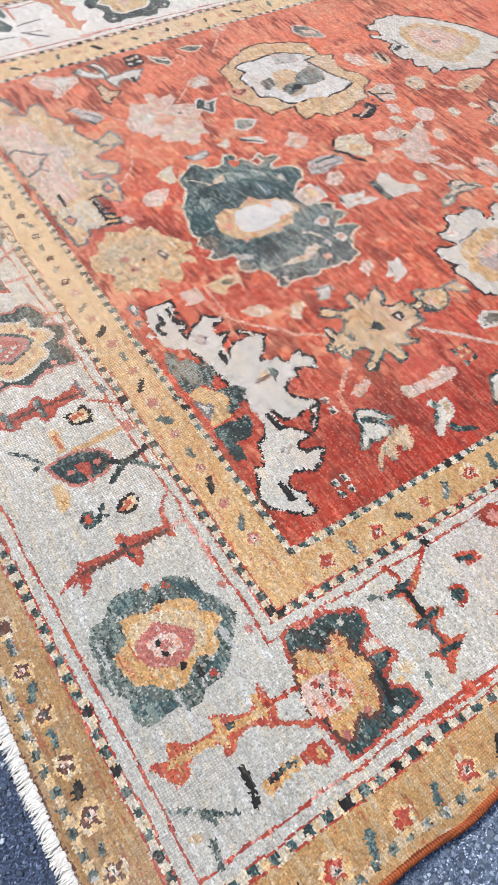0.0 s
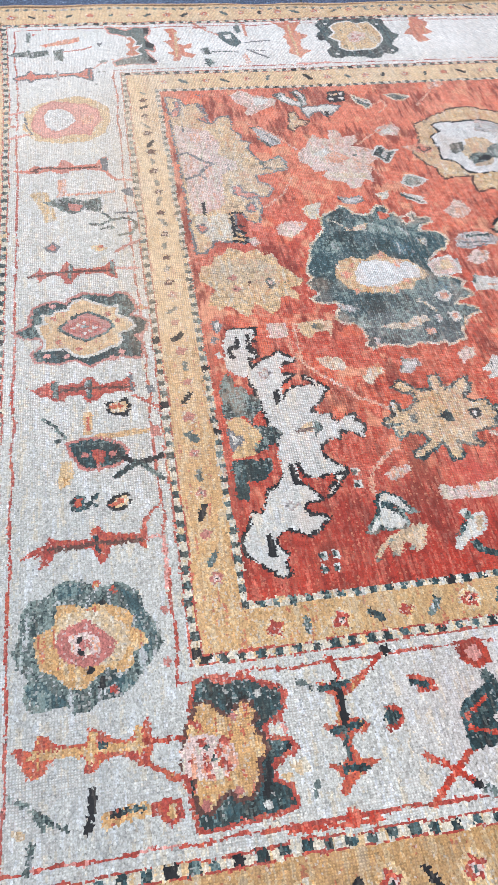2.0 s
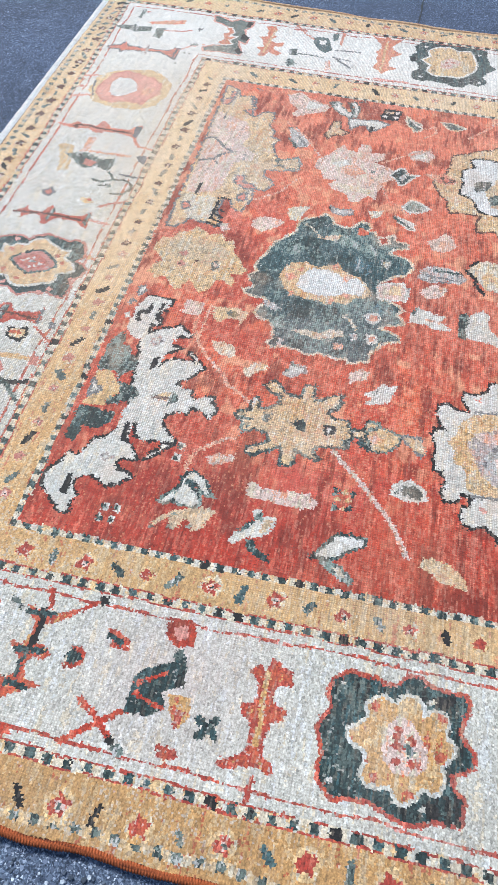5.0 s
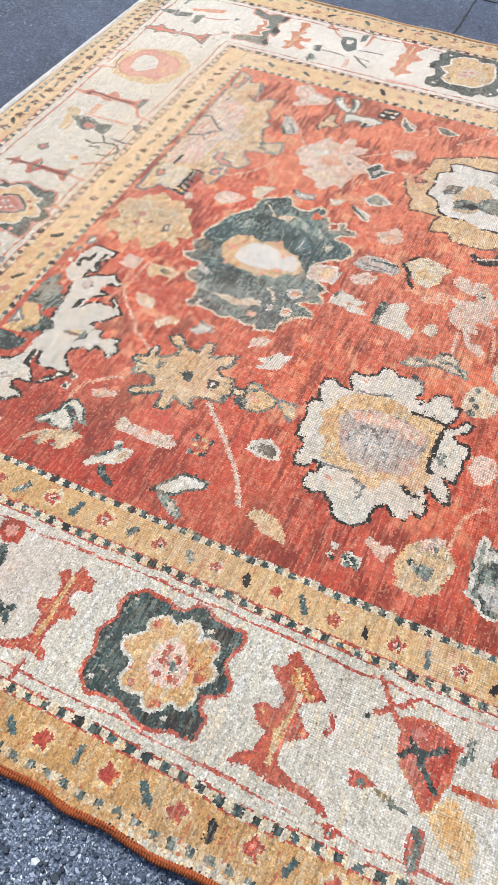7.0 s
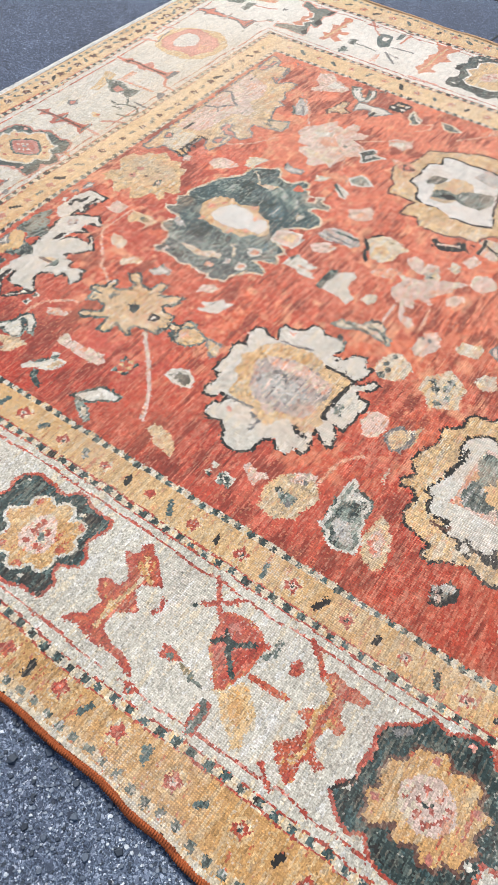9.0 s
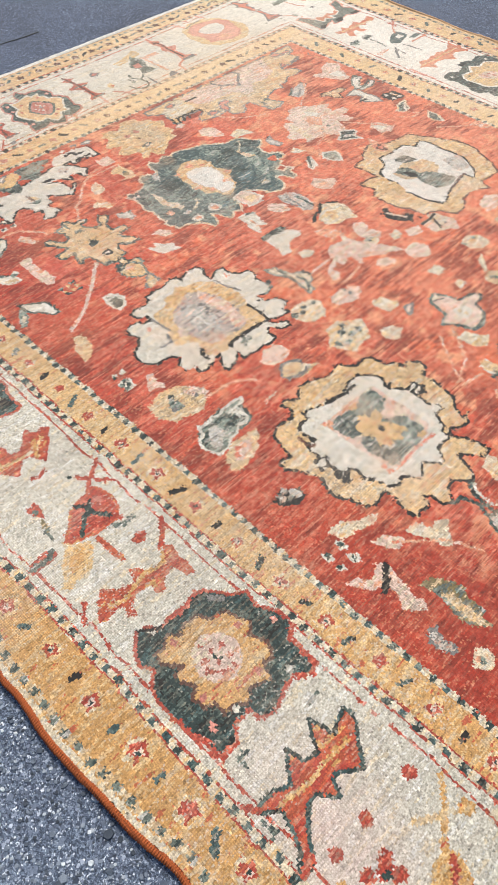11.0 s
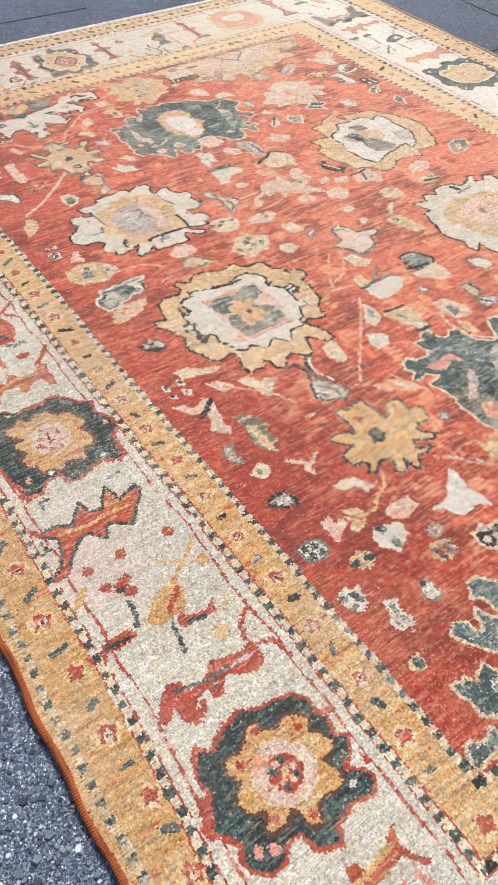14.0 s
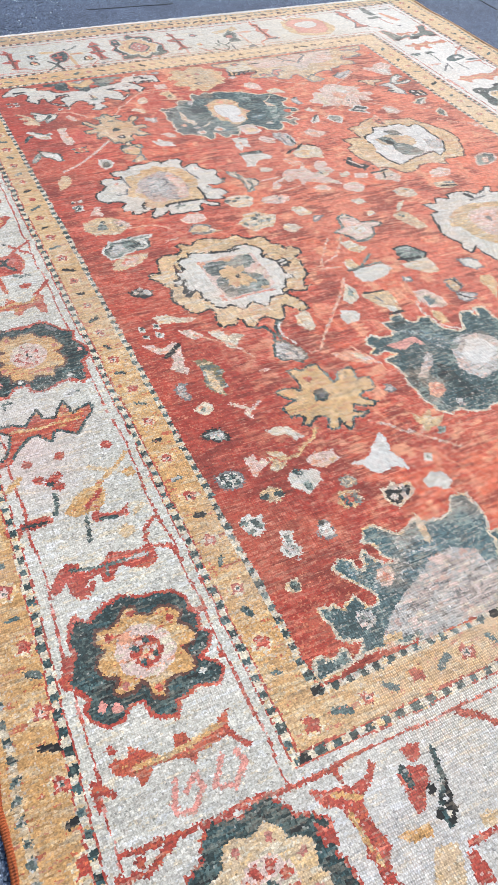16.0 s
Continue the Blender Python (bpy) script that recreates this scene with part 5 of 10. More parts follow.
shape("pale", [(-8.8, -3.5), (-10, 0.7), (-6.7, 2.3), (-2.8, 3.4), (-1.5, 9.4), (0.6, 10.3), (1.6, 5.6), (5.6, 4.1), (8.1, -0.2), (7.8, -3.8), (4.1, -4.9), (1.6, -6.9), (-0.2, -8.9), (-1.9, -4.4)], "greygreen", 0.6)
shape("ivory", [(-2, -1.5), (-1.6, 2.6), (2.6, 2.9), (3.7, -1.2), (1.1, -3.2)])
dots("tan", 0.7, [(0.2, -0.2), (2.1, 0.4)])
line("green", 0.8, [(2.9, -5.9), (7.8, -3.8), (6.6, 2.9)])
line("green", 0.7, [(-8.4, -2.8), (-6.6, 0.8)])
motif("field_patch", 225, 146)
shape("cream", [(-4, -3.4), (-4.3, 0.5), (-0.5, 2), (2, 4), (4.4, -0.1), (1.4, -3.1)])
motif("field_box", 238, 142)
shape("ivory", [(-6.2, -4.3), (-6.6, -0.8), (-3, -0.7), (-0.6, 1.2), (-0.9, 7.5), (2.9, 9.2), (5.4, 5.9), (7.3, -1), (5.6, -4.2), (1.3, -4.7), (-2.9, -4.8)])
shape("goldpale", [(-7.6, -2.8), (-5.2, -0.9), (-1.9, -0.1), (-1.6, -3.5), (-4.2, -4.4)])
line("green", 1.1, [(-1.1, -5.2), (-1.4, 0.9), (-1.6, 7.5)])
line("green", 0.9, [(-1.8, 0.3), (-7, 6.9)])
motif("dark_flower", 236, 162)
shape("greygreen", [(-4.8, -3.8), (-5.4, 1.1), (-2.8, 3), (1.6, 5.7), (3.9, 2.9), (4.4, -3.3), (0.9, -4.4)], "black", 0.4)
line("black", 1.0, [(1.6, -5.9), (2.7, 1.9)])
line("grey", 0.7, [(-2.3, -0.4), (1.3, 3.6)])
motif("field_patch", 244, 161)
shape("cream", [(-4, -5.8), (-3.8, -1.2), (-4.3, 5), (0.4, 5.5), (4.3, 4.6), (4, 0), (1.3, -2.5), (-1.4, -5)])
motif("field_mark", 248, 153)
shape("ivory", [(-1.3, -1.3), (-0.7, 1.1), (1.7, 0.5), (1.2, -1.8)], "grey", 0.4)
motif("field_box", 256, 139)
shape("tan", [(-6, -5.5), (-6.4, -1.3), (-4.4, 3.9), (-1.1, 4), (3.4, 2.7), (6.4, 2.5), (6.5, 0.2), (2.9, -1.8), (-1.4, -4.1)])
line("black", 1.0, [(-6, -4.2), (-5.7, 2.7)])
line("black", 1.0, [(6.1, -1.7), (6.4, 2.5)])
shape("ivory", [(1.6, -0.8), (3.5, 1.7), (5.8, 1.2), (5.1, -1.3)])
line("grey", 0.7, [(-4.2, -2), (-0.3, -0.6)])
motif("field_flower", 261, 154)
shape("pale", [(-6.2, -3.7), (-5.8, 1), (-0.6, 3.2), (4, 3.4), (4.3, 0.3), (3.1, -3.2), (-0.7, -4.5)])
shape("blue", [(-2.8, -2.3), (-2.1, 0.3), (1.7, 0.2), (2.1, -2.8)])
shape("goldpale", [(4.5, -4.3), (6.1, -1.2), (11.4, -1.7), (11.7, -4.7), (7.9, -5)])
line("pale", 0.8, [(-0.8, -5.8), (4.2, -7.2), (11.2, -5.6), (15.5, -0.8)])
motif("field_box", 257, 165)
shape("goldpale", [(-3.3, -1.1), (-3.4, 2.8), (0.9, 2.9), (3.3, -0.2), (2.3, -2.2)], "grey", 0.4)
line("black", 0.6, [(-2.4, 1.9), (1.2, 2.2)])
shape("palegrey", [(3.9, -1.7), (4.3, 1.7), (6.5, 4.6), (8.6, 2.2), (8.6, -1.6), (6.2, -2.3)], "grey", 0.4)
line("black", 0.6, [(5.2, -0.5), (7.6, 1.6)])
motif("field_leaf", 248, 179)
shape("ivory", [(-3.4, -3.4), (-2.6, 1), (-0.2, 2.9), (3.4, 2.6), (3.9, -0.8), (1.1, -3.3)], "grey", 0.6)
motif("field_leaf", 260, 177)
shape("goldpale", [(-4.5, -0.1), (-4.3, 3.1), (0.8, 3.4), (7.9, -2.8), (2.4, -1.6), (-0.8, -2.5)])
motif("ivory_medallion", 222, 201)
shape("ivory", [(-12.5, -16), (-11.3, -10), (-15.1, -8.5), (-12.6, -3.5), (-15.8, -2.4), (-16, 2.8), (-15.1, 6.5), (-12, 8.9), (-13.5, 13.6), (-16.2, 16), (-15, 18.4), (-11.5, 15.8), (-10.7, 19.2), (-13.6, 21.3), (-11.8, 24.9), (-8.2, 24.4), (-5.9, 27), (3.4, 26.8), (13.9, 19.2), (24.1, 6.2), (28.1, -5.8), (29.8, -11.5), (25.2, -13), (22.2, -14.3), (17.8, -13.9), (21, -18.3), (17.4, -19.3), (14.2, -17.9), (10.7, -20.1), (7.2, -20.7), (2.4, -18.8), (-2.3, -18), (-5.8, -16.6), (-5.9, -13.4)], "black", 0.5)
shape("goldpale", [(-0.2, -12.3), (-4.5, -7.1), (-6.3, -1.7), (-6.7, 4.7), (-5.1, 11.7), (-1.1, 17.7), (8.5, 17.1), (17.1, 8.7), (21.5, -2), (18.2, -6.9), (14.5, -9.4), (9.9, -10.5), (5.3, -11.3), (4.4, -14.7)])
shape("pale", [(-1, -3.6), (-3.2, 4.4), (-1.6, 11.3), (3.8, 14.8), (11.8, 9.9), (16.2, 0.3), (12.8, -4.7), (6.6, -5.5)])
dots("grey", 1.0, [(4, 2.9), (5.5, 2.6)])
line("black", 1.6, [(-13.1, 4.8), (-10.7, 6)])
line("grey", 0.8, [(-8.9, 3.9), (-9.8, 11.5)])
motif("blue_medallion", 279, 140)
shape("bluegreen", [(-13.6, -7.9), (-13.7, -4.7), (-15.6, -3.7), (-15.6, -0.2), (-12.6, -0.4), (-10.8, 0.8), (-10.3, 2.9), (-12, 4.3), (-11, 7.5), (-8, 7.2), (-4.3, 8.5), (-1.1, 12.4), (-2.3, 14.7), (-6.4, 16.2), (-9.5, 18.5), (-8.9, 22.2), (-6.9, 21.2), (-6.1, 22.8), (-9.5, 23.6), (-9.2, 26.6), (-6.3, 27.2), (-3.3, 26.8), (2.5, 29.7), (16.5, 22.7), (26.2, 10.8), (30.3, -1.8), (29.1, -5.9), (26.8, -8.3), (27.6, -12.2), (24.9, -14.6), (22.4, -14.8), (19.9, -15.8), (16, -15.7), (12.8, -16.2), (9.9, -15), (6.3, -14.9), (3.6, -15.9), (1.9, -17.1), (0.4, -11.8), (-2.2, -14.6), (-1.4, -17.3), (-2.5, -19.3), (-4.5, -16.9), (-6.6, -17.8), (-9, -16.8), (-10, -14.4), (-7.8, -12.4), (-7.6, -8.7), (-8.9, -6.8)], "cream", 0.4)
shape("palegrey", [(2.4, 5.7), (0.3, 10.6), (0.9, 15.1), (4, 19.9), (10.4, 22), (17, 13.3), (19.2, 5.5), (15.7, 2.8), (12, 1.9), (7.9, 3.4)])
shape("white", [(2.5, 11.4), (4.1, 16.6), (9.9, 17.9), (14, 11.7), (12.4, 6.7), (7.7, 6.2)])
shape("pink", [(-4, -12.8), (-4.2, -8.9), (-4.6, -4.3), (-4.1, -2.2), (-0.1, -1.2), (-0.5, -3), (-2.3, -4.1), (-0.5, -8.2), (-1.8, -10.8)])
shape("palegrey", [(2.9, -2.9), (4.4, -2.1), (9.2, -5.4), (12.4, -10.2), (11.5, -11.9), (7.1, -7.3)])
shape("green", [(-13.2, -6), (-13.7, 0), (-10.2, -1.5), (-10.1, -5.9)])
shape("green", [(5.3, -10.8), (11.5, -11.9), (14.9, -10.3), (19.1, -11.9), (18.9, -14.9), (14.4, -15.1), (10.3, -14.1)])
shape("green", [(8.2, -3.2), (10.8, -0.4), (15.9, -0.8), (20.9, 0.9), (24.6, 0.3), (23.8, -5.9), (18.6, -6.2), (14.4, -6.5)])
shape("green", [(-10.4, 3.9), (-9.5, 6.7), (-7.6, 4.6)])
shape("peach", [(14.8, -10.6), (15.7, -6.9), (19.4, -7.7), (21.3, -11.4), (19.1, -12.7)])
dots("orange", 0.7, [(18.6, -9), (16.7, -9.8)])
shape("blue", [(-8.7, -5.3), (-6.3, 1.4), (-1.9, 6.4), (1.7, 7.6), (3.7, 2.8), (0.1, 0.3), (-5.1, -1.8)])
shape("palegreen", [(2, 6.1), (2.9, 8.8), (5.3, 7), (4.6, 4.6)])
shape("palegrey", [(23, -7.3), (23.6, -5.3), (26.3, -5.8), (26, -8)])
dots("black", 0.9, [(12.8, -3.5)])
motif("corner_palmette", 345, 79)
shape("bluegreen", [(-4.4, 8.8), (-9.0, 14.0), (-9.9, 17.6), (-7.6, 19.8), (-8.6, 23.7), (-8.9, 28.8), (-6.0, 29.4), (-2.3, 29.6), (-1.9, 33.0), (-1.8, 36.6), (-0.1, 43.1), (5.4, 43.5), (21.9, 29.4), (14.2, 5.2), (6.7, 1.6)], "cream", 0.4)
shape("bluegreen", [(-14.5, 6.2), (-14.7, 8.3), (-12.9, 10.4), (-11, 11.9), (-9.9, 13.9), (-11.1, 16.9), (-12.6, 19.2), (-11.1, 20), (-10.6, 22.3), (-9.9, 25.5), (-11, 28.7), (-14.7, 31.6), (-13.8, 35.2), (-7.3, 35.5), (3.3, 32.1), (14.5, 20.7), (15.6, 9.8), (14, 2), (13.4, -4.9), (12.8, -8.8), (13.2, -11.4), (13.1, -13.3), (14, -16.8), (14.1, -19.6), (14.2, -21.6), (11.5, -21.1), (9.7, -20.3), (9.7, -18.4), (11.4, -16.9), (10.6, -14.9), (10, -13.3), (11.6, -13.2), (13, -13.1), (12.6, -11.1), (11.3, -9.2), (9.8, -8.9), (9.2, -10.9), (8.2, -12.7), (6.4, -13), (3.9, -13.1), (1.8, -13.8), (-0.2, -13.7), (-0.2, -12.3), (1.1, -11.5), (0.1, -10.2), (1.3, -9.6), (2.2, -8.9), (1, -7), (0.3, -5), (1.8, -4.1), (3.8, -3.6), (3.9, -1.3), (1.9, -0.2), (0.2, -1), (-1.4, -2.2), (-3.3, -3.4), (-5, -4.8), (-7.5, -5.9), (-9, -4.7), (-9.3, -2.4), (-7.9, -1), (-5.8, -0.7), (-4.9, 0.4), (-6.1, 1.7), (-8, 1.6), (-9.5, 3.1), (-8.3, 3.5), (-5.9, 4.3), (-4.1, 5.7), (-3.4, 7.7), (-3.9, 9.1), (-5.3, 7.1), (-7, 6.5), (-9.2, 6.7), (-10.4, 5.7), (-11, 4)], "cream", 0.4)
shape("palegrey", [(-1.3, 16), (-2.4, 22), (0.8, 27.6), (8.5, 26.7), (13.5, 21.7), (14.7, 10.7), (13.3, 4.2), (12.3, -1), (10.8, -4.1), (8.2, -1), (5, 3.9), (2.1, 9.6)])
shape("mauve", [(1.8, 14.7), (0.5, 21), (4, 24.4), (9.7, 20.4), (10.7, 11.3), (10.3, 5.4), (7.2, 5.1)])
shape("blue", [(-10.4, 10.6), (-8.3, 15.5), (-6.5, 20.7), (-3.6, 19.7), (-0.4, 13.5), (0.9, 7.5), (0.6, 4), (1.4, 0.1), (-0.3, -0.3), (-4.2, 3.9), (-2.9, 9.1), (-4, 11.1)])
shape("blue", [(-7.8, -2.6), (-6.4, -1.2), (-3.9, -0.7), (-1.4, 0), (-2.6, -2.1), (-4.8, -3.4)])
shape("tan", [(-14, 20.1), (-11.7, 20.9), (-7.8, 20.2), (-5.2, 19.9), (-6.2, 18), (-9.4, 18.5)])
shape("pale", [(-3.9, 3.3), (-3.4, 6.4), (-1.2, 7), (1, 4.2), (0.5, 2.2), (-1.9, 2.3)])
shape("palegrey", [(3.3, -6.5), (4.7, -3.5), (6.9, -3.2), (8.2, -5.4), (7.2, -7.6), (5.4, -7.3)])
shape("greygreen", [(4.8, -5.9), (5.7, -4.3), (7, -5.1), (6.5, -6.4)])
shape("goldpale", [(10.8, -4.1), (11.4, -0.2), (12.9, 0), (13, -3.7), (13.1, -5.5)])
shape("pale", [(-1.2, 15.1), (-1.9, 19.8), (0.3, 21.9), (0.7, 17.4)])
dots("dustypink", 1.0, [(-1.4, 4.4)])
shape("palegrey", [(4.3, 13.7), (3.1, 22.3), (4.6, 31.5), (8.7, 39.1), (20.8, 30.3), (19.2, 13.3), (16.5, 0.8)])
shape("mauve", [(7.0, 16.3), (6.7, 24.4), (10.9, 29.0), (15.0, 24.1), (13.8, 14.4)])
motif("field_flower", 131, 151)
shape("palegrey", [(-4.5, -1.6), (-3.2, 1.6), (-0.6, 2.8), (3.8, 2.6), (3.9, -0.8), (1.7, -3.9), (-2.1, -3.3)])
motif("field_box", 144, 161)
shape("palegrey", [(-8.2, -2.3), (-5.4, 3.5), (0.1, 4), (4.1, 2.8), (6.1, 0.1), (4.1, -2.8), (0.7, -1.9), (-3, -4)])
line("grey", 0.7, [(-5.1, -0.6), (4.1, -1.4)])
line("green", 1.0, [(-2.5, 2.1), (4.4, 2.3)])
line("grey", 0.6, [(-6.7, -2.6), (1.6, -2.7)])
shape("pale", [(-6.9, -8.4), (-3, -4), (1, -5.2), (-1.4, -9.8), (-4.5, -10.8)])
motif("field_box", 141, 142)
shape("ivory", [(-5.7, -2.5), (-5.6, 1.6), (-3.4, 4), (1.4, 2.3), (4.2, 2.4), (3.1, -0.4), (6.1, -2.7), (2.3, -3.6), (-1.3, -2.4)])
line("greygreen", 1.0, [(-4.7, 1), (-3.7, 3.8)])
line("peach", 0.8, [(-0.8, -0.1), (3.9, -0.4)])
motif("field_flower", 158, 165)
shape("cream", [(-7.9, 0.3), (-6.5, 3.6), (-2.5, 5.9), (2.8, 4.3), (6.1, 3.3), (3.6, 0), (4, -3.8), (1.2, -7.3), (-2.1, -7.1)])
line("black", 1.0, [(-7, 3.1), (-4.7, 5.6)])
line("black", 1.2, [(-8.2, 0.1), (-5.6, -2.9), (-4.8, -6.4), (-2.7, -8.9)])
shape("goldpale", [(-4.5, -1.3), (-0.8, 0.8), (1.9, -2), (-0.9, -4.8)])
motif("dark_mark", 173, 178)
shape("black", [(-6.3, 0), (-4.9, 1.1), (-2.8, -1.6), (-0.2, -0.3), (1.6, 3.9), (3.5, 4), (3.7, 1.2), (5.8, 0.8), (2.4, -1.1), (-0.4, -3.2), (-2.6, -3.5)])
line("pale", 0.7, [(-3.3, -1.3), (2.3, 1.6)])
dots("black", 0.5, [(5.9, 4.7), (-4.5, -2.9)])
motif("field_flower", 183, 185)
shape("cream", [(-3.3, 0.1), (-2, 3.3), (1.9, 4.1), (5.3, -3.8), (1.5, -1.9), (-1.2, -1.1)])
line("black", 1.0, [(-1.4, -4.8), (-1.4, -0.6), (-1.7, 2.7)])
line("black", 0.8, [(-0.5, 0.1), (3.9, -2.1)])
motif("field_flower", 155, 142)
shape("ivory", [(-6, -4.4), (-5.5, -0.8), (-4.6, 3), (-1.9, 5.8), (0.3, 7.4), (2.1, 5.6), (1.5, 2.6), (2.8, -0.9), (5.6, -3.1), (5.8, -7.2), (2.4, -5.5), (-0.7, -5.4)])
shape("green", [(-6.5, -4.8), (-6.3, -2.1), (-6.3, 1.8), (-6.3, 4.4), (-4.1, 5.4), (-3.8, 1.7), (-4.4, -1.9), (-4.1, -5.5)])
motif("field_flower", 165, 142)
shape("cream", [(-2.5, -1.7), (-1.6, 1.5), (1, 2.2), (1.9, -0.8), (0.5, -3)])
motif("field_flower", 171, 164)
shape("pale", [(-5.9, 0.2), (-3.9, 3.8), (-0.4, 1.7), (3.4, 3.3), (5.4, 0.8), (4.3, -3.2), (0.4, -3.6), (-3.6, -2.7)])
motif("field_flower", 175, 161)
shape("cream", [(-2.1, -1.4), (-1.1, 2.6), (2.1, 3), (2.7, -0.4), (0.7, -3.2)])
dots("greygreen", 0.6, [(-0.4, -0.2), (-2, -0.1)])
motif("starburst", 174, 151)
shape("pale", [(-6.8, -1.5), (-5.3, 3.5), (-7.8, 5.4), (-12.1, 4.8), (-11.3, 6.7), (-5.2, 6.1), (-1.7, 6.8), (2.4, 6.1), (6.7, 8.7), (9, 7.9), (6.4, 4.1), (4.9, 1.1), (7, -1.5), (4.8, -1.4), (1.5, -0.8), (3, -5.8), (0.7, -6.3), (2.6, -11.4), (1.1, -11.3), (-1.1, -6.4), (-3.6, -5.3)])
shape("pale", [(-1.7, 6.8), (6.9, 12.1), (11.7, 13.8), (8.5, 8.8), (2.9, 5.2)])
shape("peach", [(-15.7, 1.4), (-11.3, 6.7), (-6.4, 7.1), (-8.8, 2.1), (-12.8, 0.3)])
line("peach", 0.8, [(-1.9, -7), (-1.2, -18.3)])
line("peach", 0.8, [(6.9, -2.8), (8.7, -12)])
motif("field_flower", 185, 156)
shape("pale", [(-2.6, -1.2), (-1.2, 1.1), (1.2, 2.9), (2.9, 1.7), (1.3, -2.5), (-0.6, -3.9)])
motif("field_flower", 182, 175)
shape("pale", [(-2.8, -2), (-0.8, 3.6), (2.3, 1.8), (0.9, -3.3)])
motif("field_flower", 190, 167)
shape("pale", [(-3.5, -1.6), (-2.6, 2.9), (0.9, 4.2), (3.1, 1.5), (1.7, -2.7), (-0.9, -4.1)])
motif("field_patch", 178, 139)
shape("pale", [(-3.3, 1.5), (-0.3, 2.7), (2.3, 0.5), (1.7, -1.7), (-1.2, -1)])
motif("bird_mark", 171, 130)
shape("cream", [(-9.7, -4.2), (-8.1, -0.7), (-5.3, -0.3), (-2.5, 0.6), (-0.9, 4.2), (1.1, 4.5), (3.7, 3.1), (3.9, 0.9), (6.9, -0.1), (7.5, -2.5), (4.7, -1.9), (2.3, -1.4), (0.1, -0.8), (-2.9, -1.9), (-6.7, -3.7)], "greygreen", 0.5)
line("green", 1.0, [(-6.8, -0.9), (-3.1, -1), (0.3, -1.2)])
line("green", 0.9, [(-0.8, 0.8), (2.9, 1.3), (6.4, -1.1)])
line("black", 0.8, [(-0.7, 3.8), (1.9, 4.5)])
motif("field_flower", 187, 134)
shape("pale", [(-3.1, -3.5), (-3.2, 0.8), (-2.4, 4.2), (-0.3, 6.3), (2.2, 5.4), (3.3, 1.8), (2.3, -1.7), (0.8, -4.3), (-0.8, -5.1)])
dots("grey", 0.6, [(-2.1, 2.2), (-0.2, 2.5)])
motif("field_flower", 197, 140)
shape("cream", [(-3, -2.5), (-2.6, 1.7), (0, 2), (2.2, 3.1), (3.7, 2), (3.9, -2.1), (1.1, -2.6), (-1.3, -3.3)])
motif("field_flower", 184, 122)
shape("cream", [(-4.7, -3.5), (-4.9, 0), (-3.7, 3.6), (-1.2, 5.5), (1.7, 3.9), (4, 2), (4.1, -2.6), (2, -5.1), (-0.8, -6.2)])
dots("green", 0.9, [(-2.6, -0.3), (-1.9, 3.4), (-1.8, -4.9), (-0.9, -2.2)])
shape("greygreen", [(-3.2, -4.9), (-2.2, -3.7), (-0.7, -5.1), (-1.7, -6.4)])
motif("field_diamond", 198, 122)
shape("cream", [(-5.9, 1.5), (-3.9, 4), (-1, 7.7), (3, 5.6), (5.4, 3.4), (5.2, -1.1), (6.4, -3.6), (2.4, -6.1), (-0.6, -7.8), (-2.4, -4.9), (-5.4, -3.6)])
dots("greygreen", 1.1, [(-1.5, -0.8), (0.8, 4), (0.9, -4.9), (-3.3, 1.4)])
dots("palegreen", 1.0, [(0.7, 0.9), (2.1, -2)])
motif("field_flower", 206, 131)
shape("cream", [(-2.5, -1), (-1.3, 2.9), (1.5, 4), (3.6, 0), (1.5, -2.6), (-0.6, -3.1)])
motif("field_flower", 204, 143)
shape("pale", [(-1.6, -0.3), (-1, 2.9), (1.8, -2), (0.1, -1.7)], "grey", 0.4)
motif("field_flower", 172, 110)
shape("ivory", [(-1.1, -3.4), (-0.5, 0.2), (0.8, 2.1), (1.6, -0.9)], "greygreen", 0.4)
motif("field_patch", 189, 101)
shape("pale", [(-3.2, -1.6), (-3.1, 2.2), (-1, 4.3), (2.5, 4), (3.6, 0.3), (2.8, -3), (0.4, -5.2)])
motif("field_flower", 197, 101)
shape("tan", [(-3.7, -2.3), (-3.4, 0.6), (-2, 3), (0.9, 2.9), (2.4, 1.8), (2.1, -1.1), (1.3, -3.9), (-0.8, -4.6)], "grey", 0.7)
shape("goldpale", [(-2.3, -1.3), (-1.3, 1.7), (0.9, 1.1), (0.1, -1.7)])
motif("grey_medallion", 166, 99)
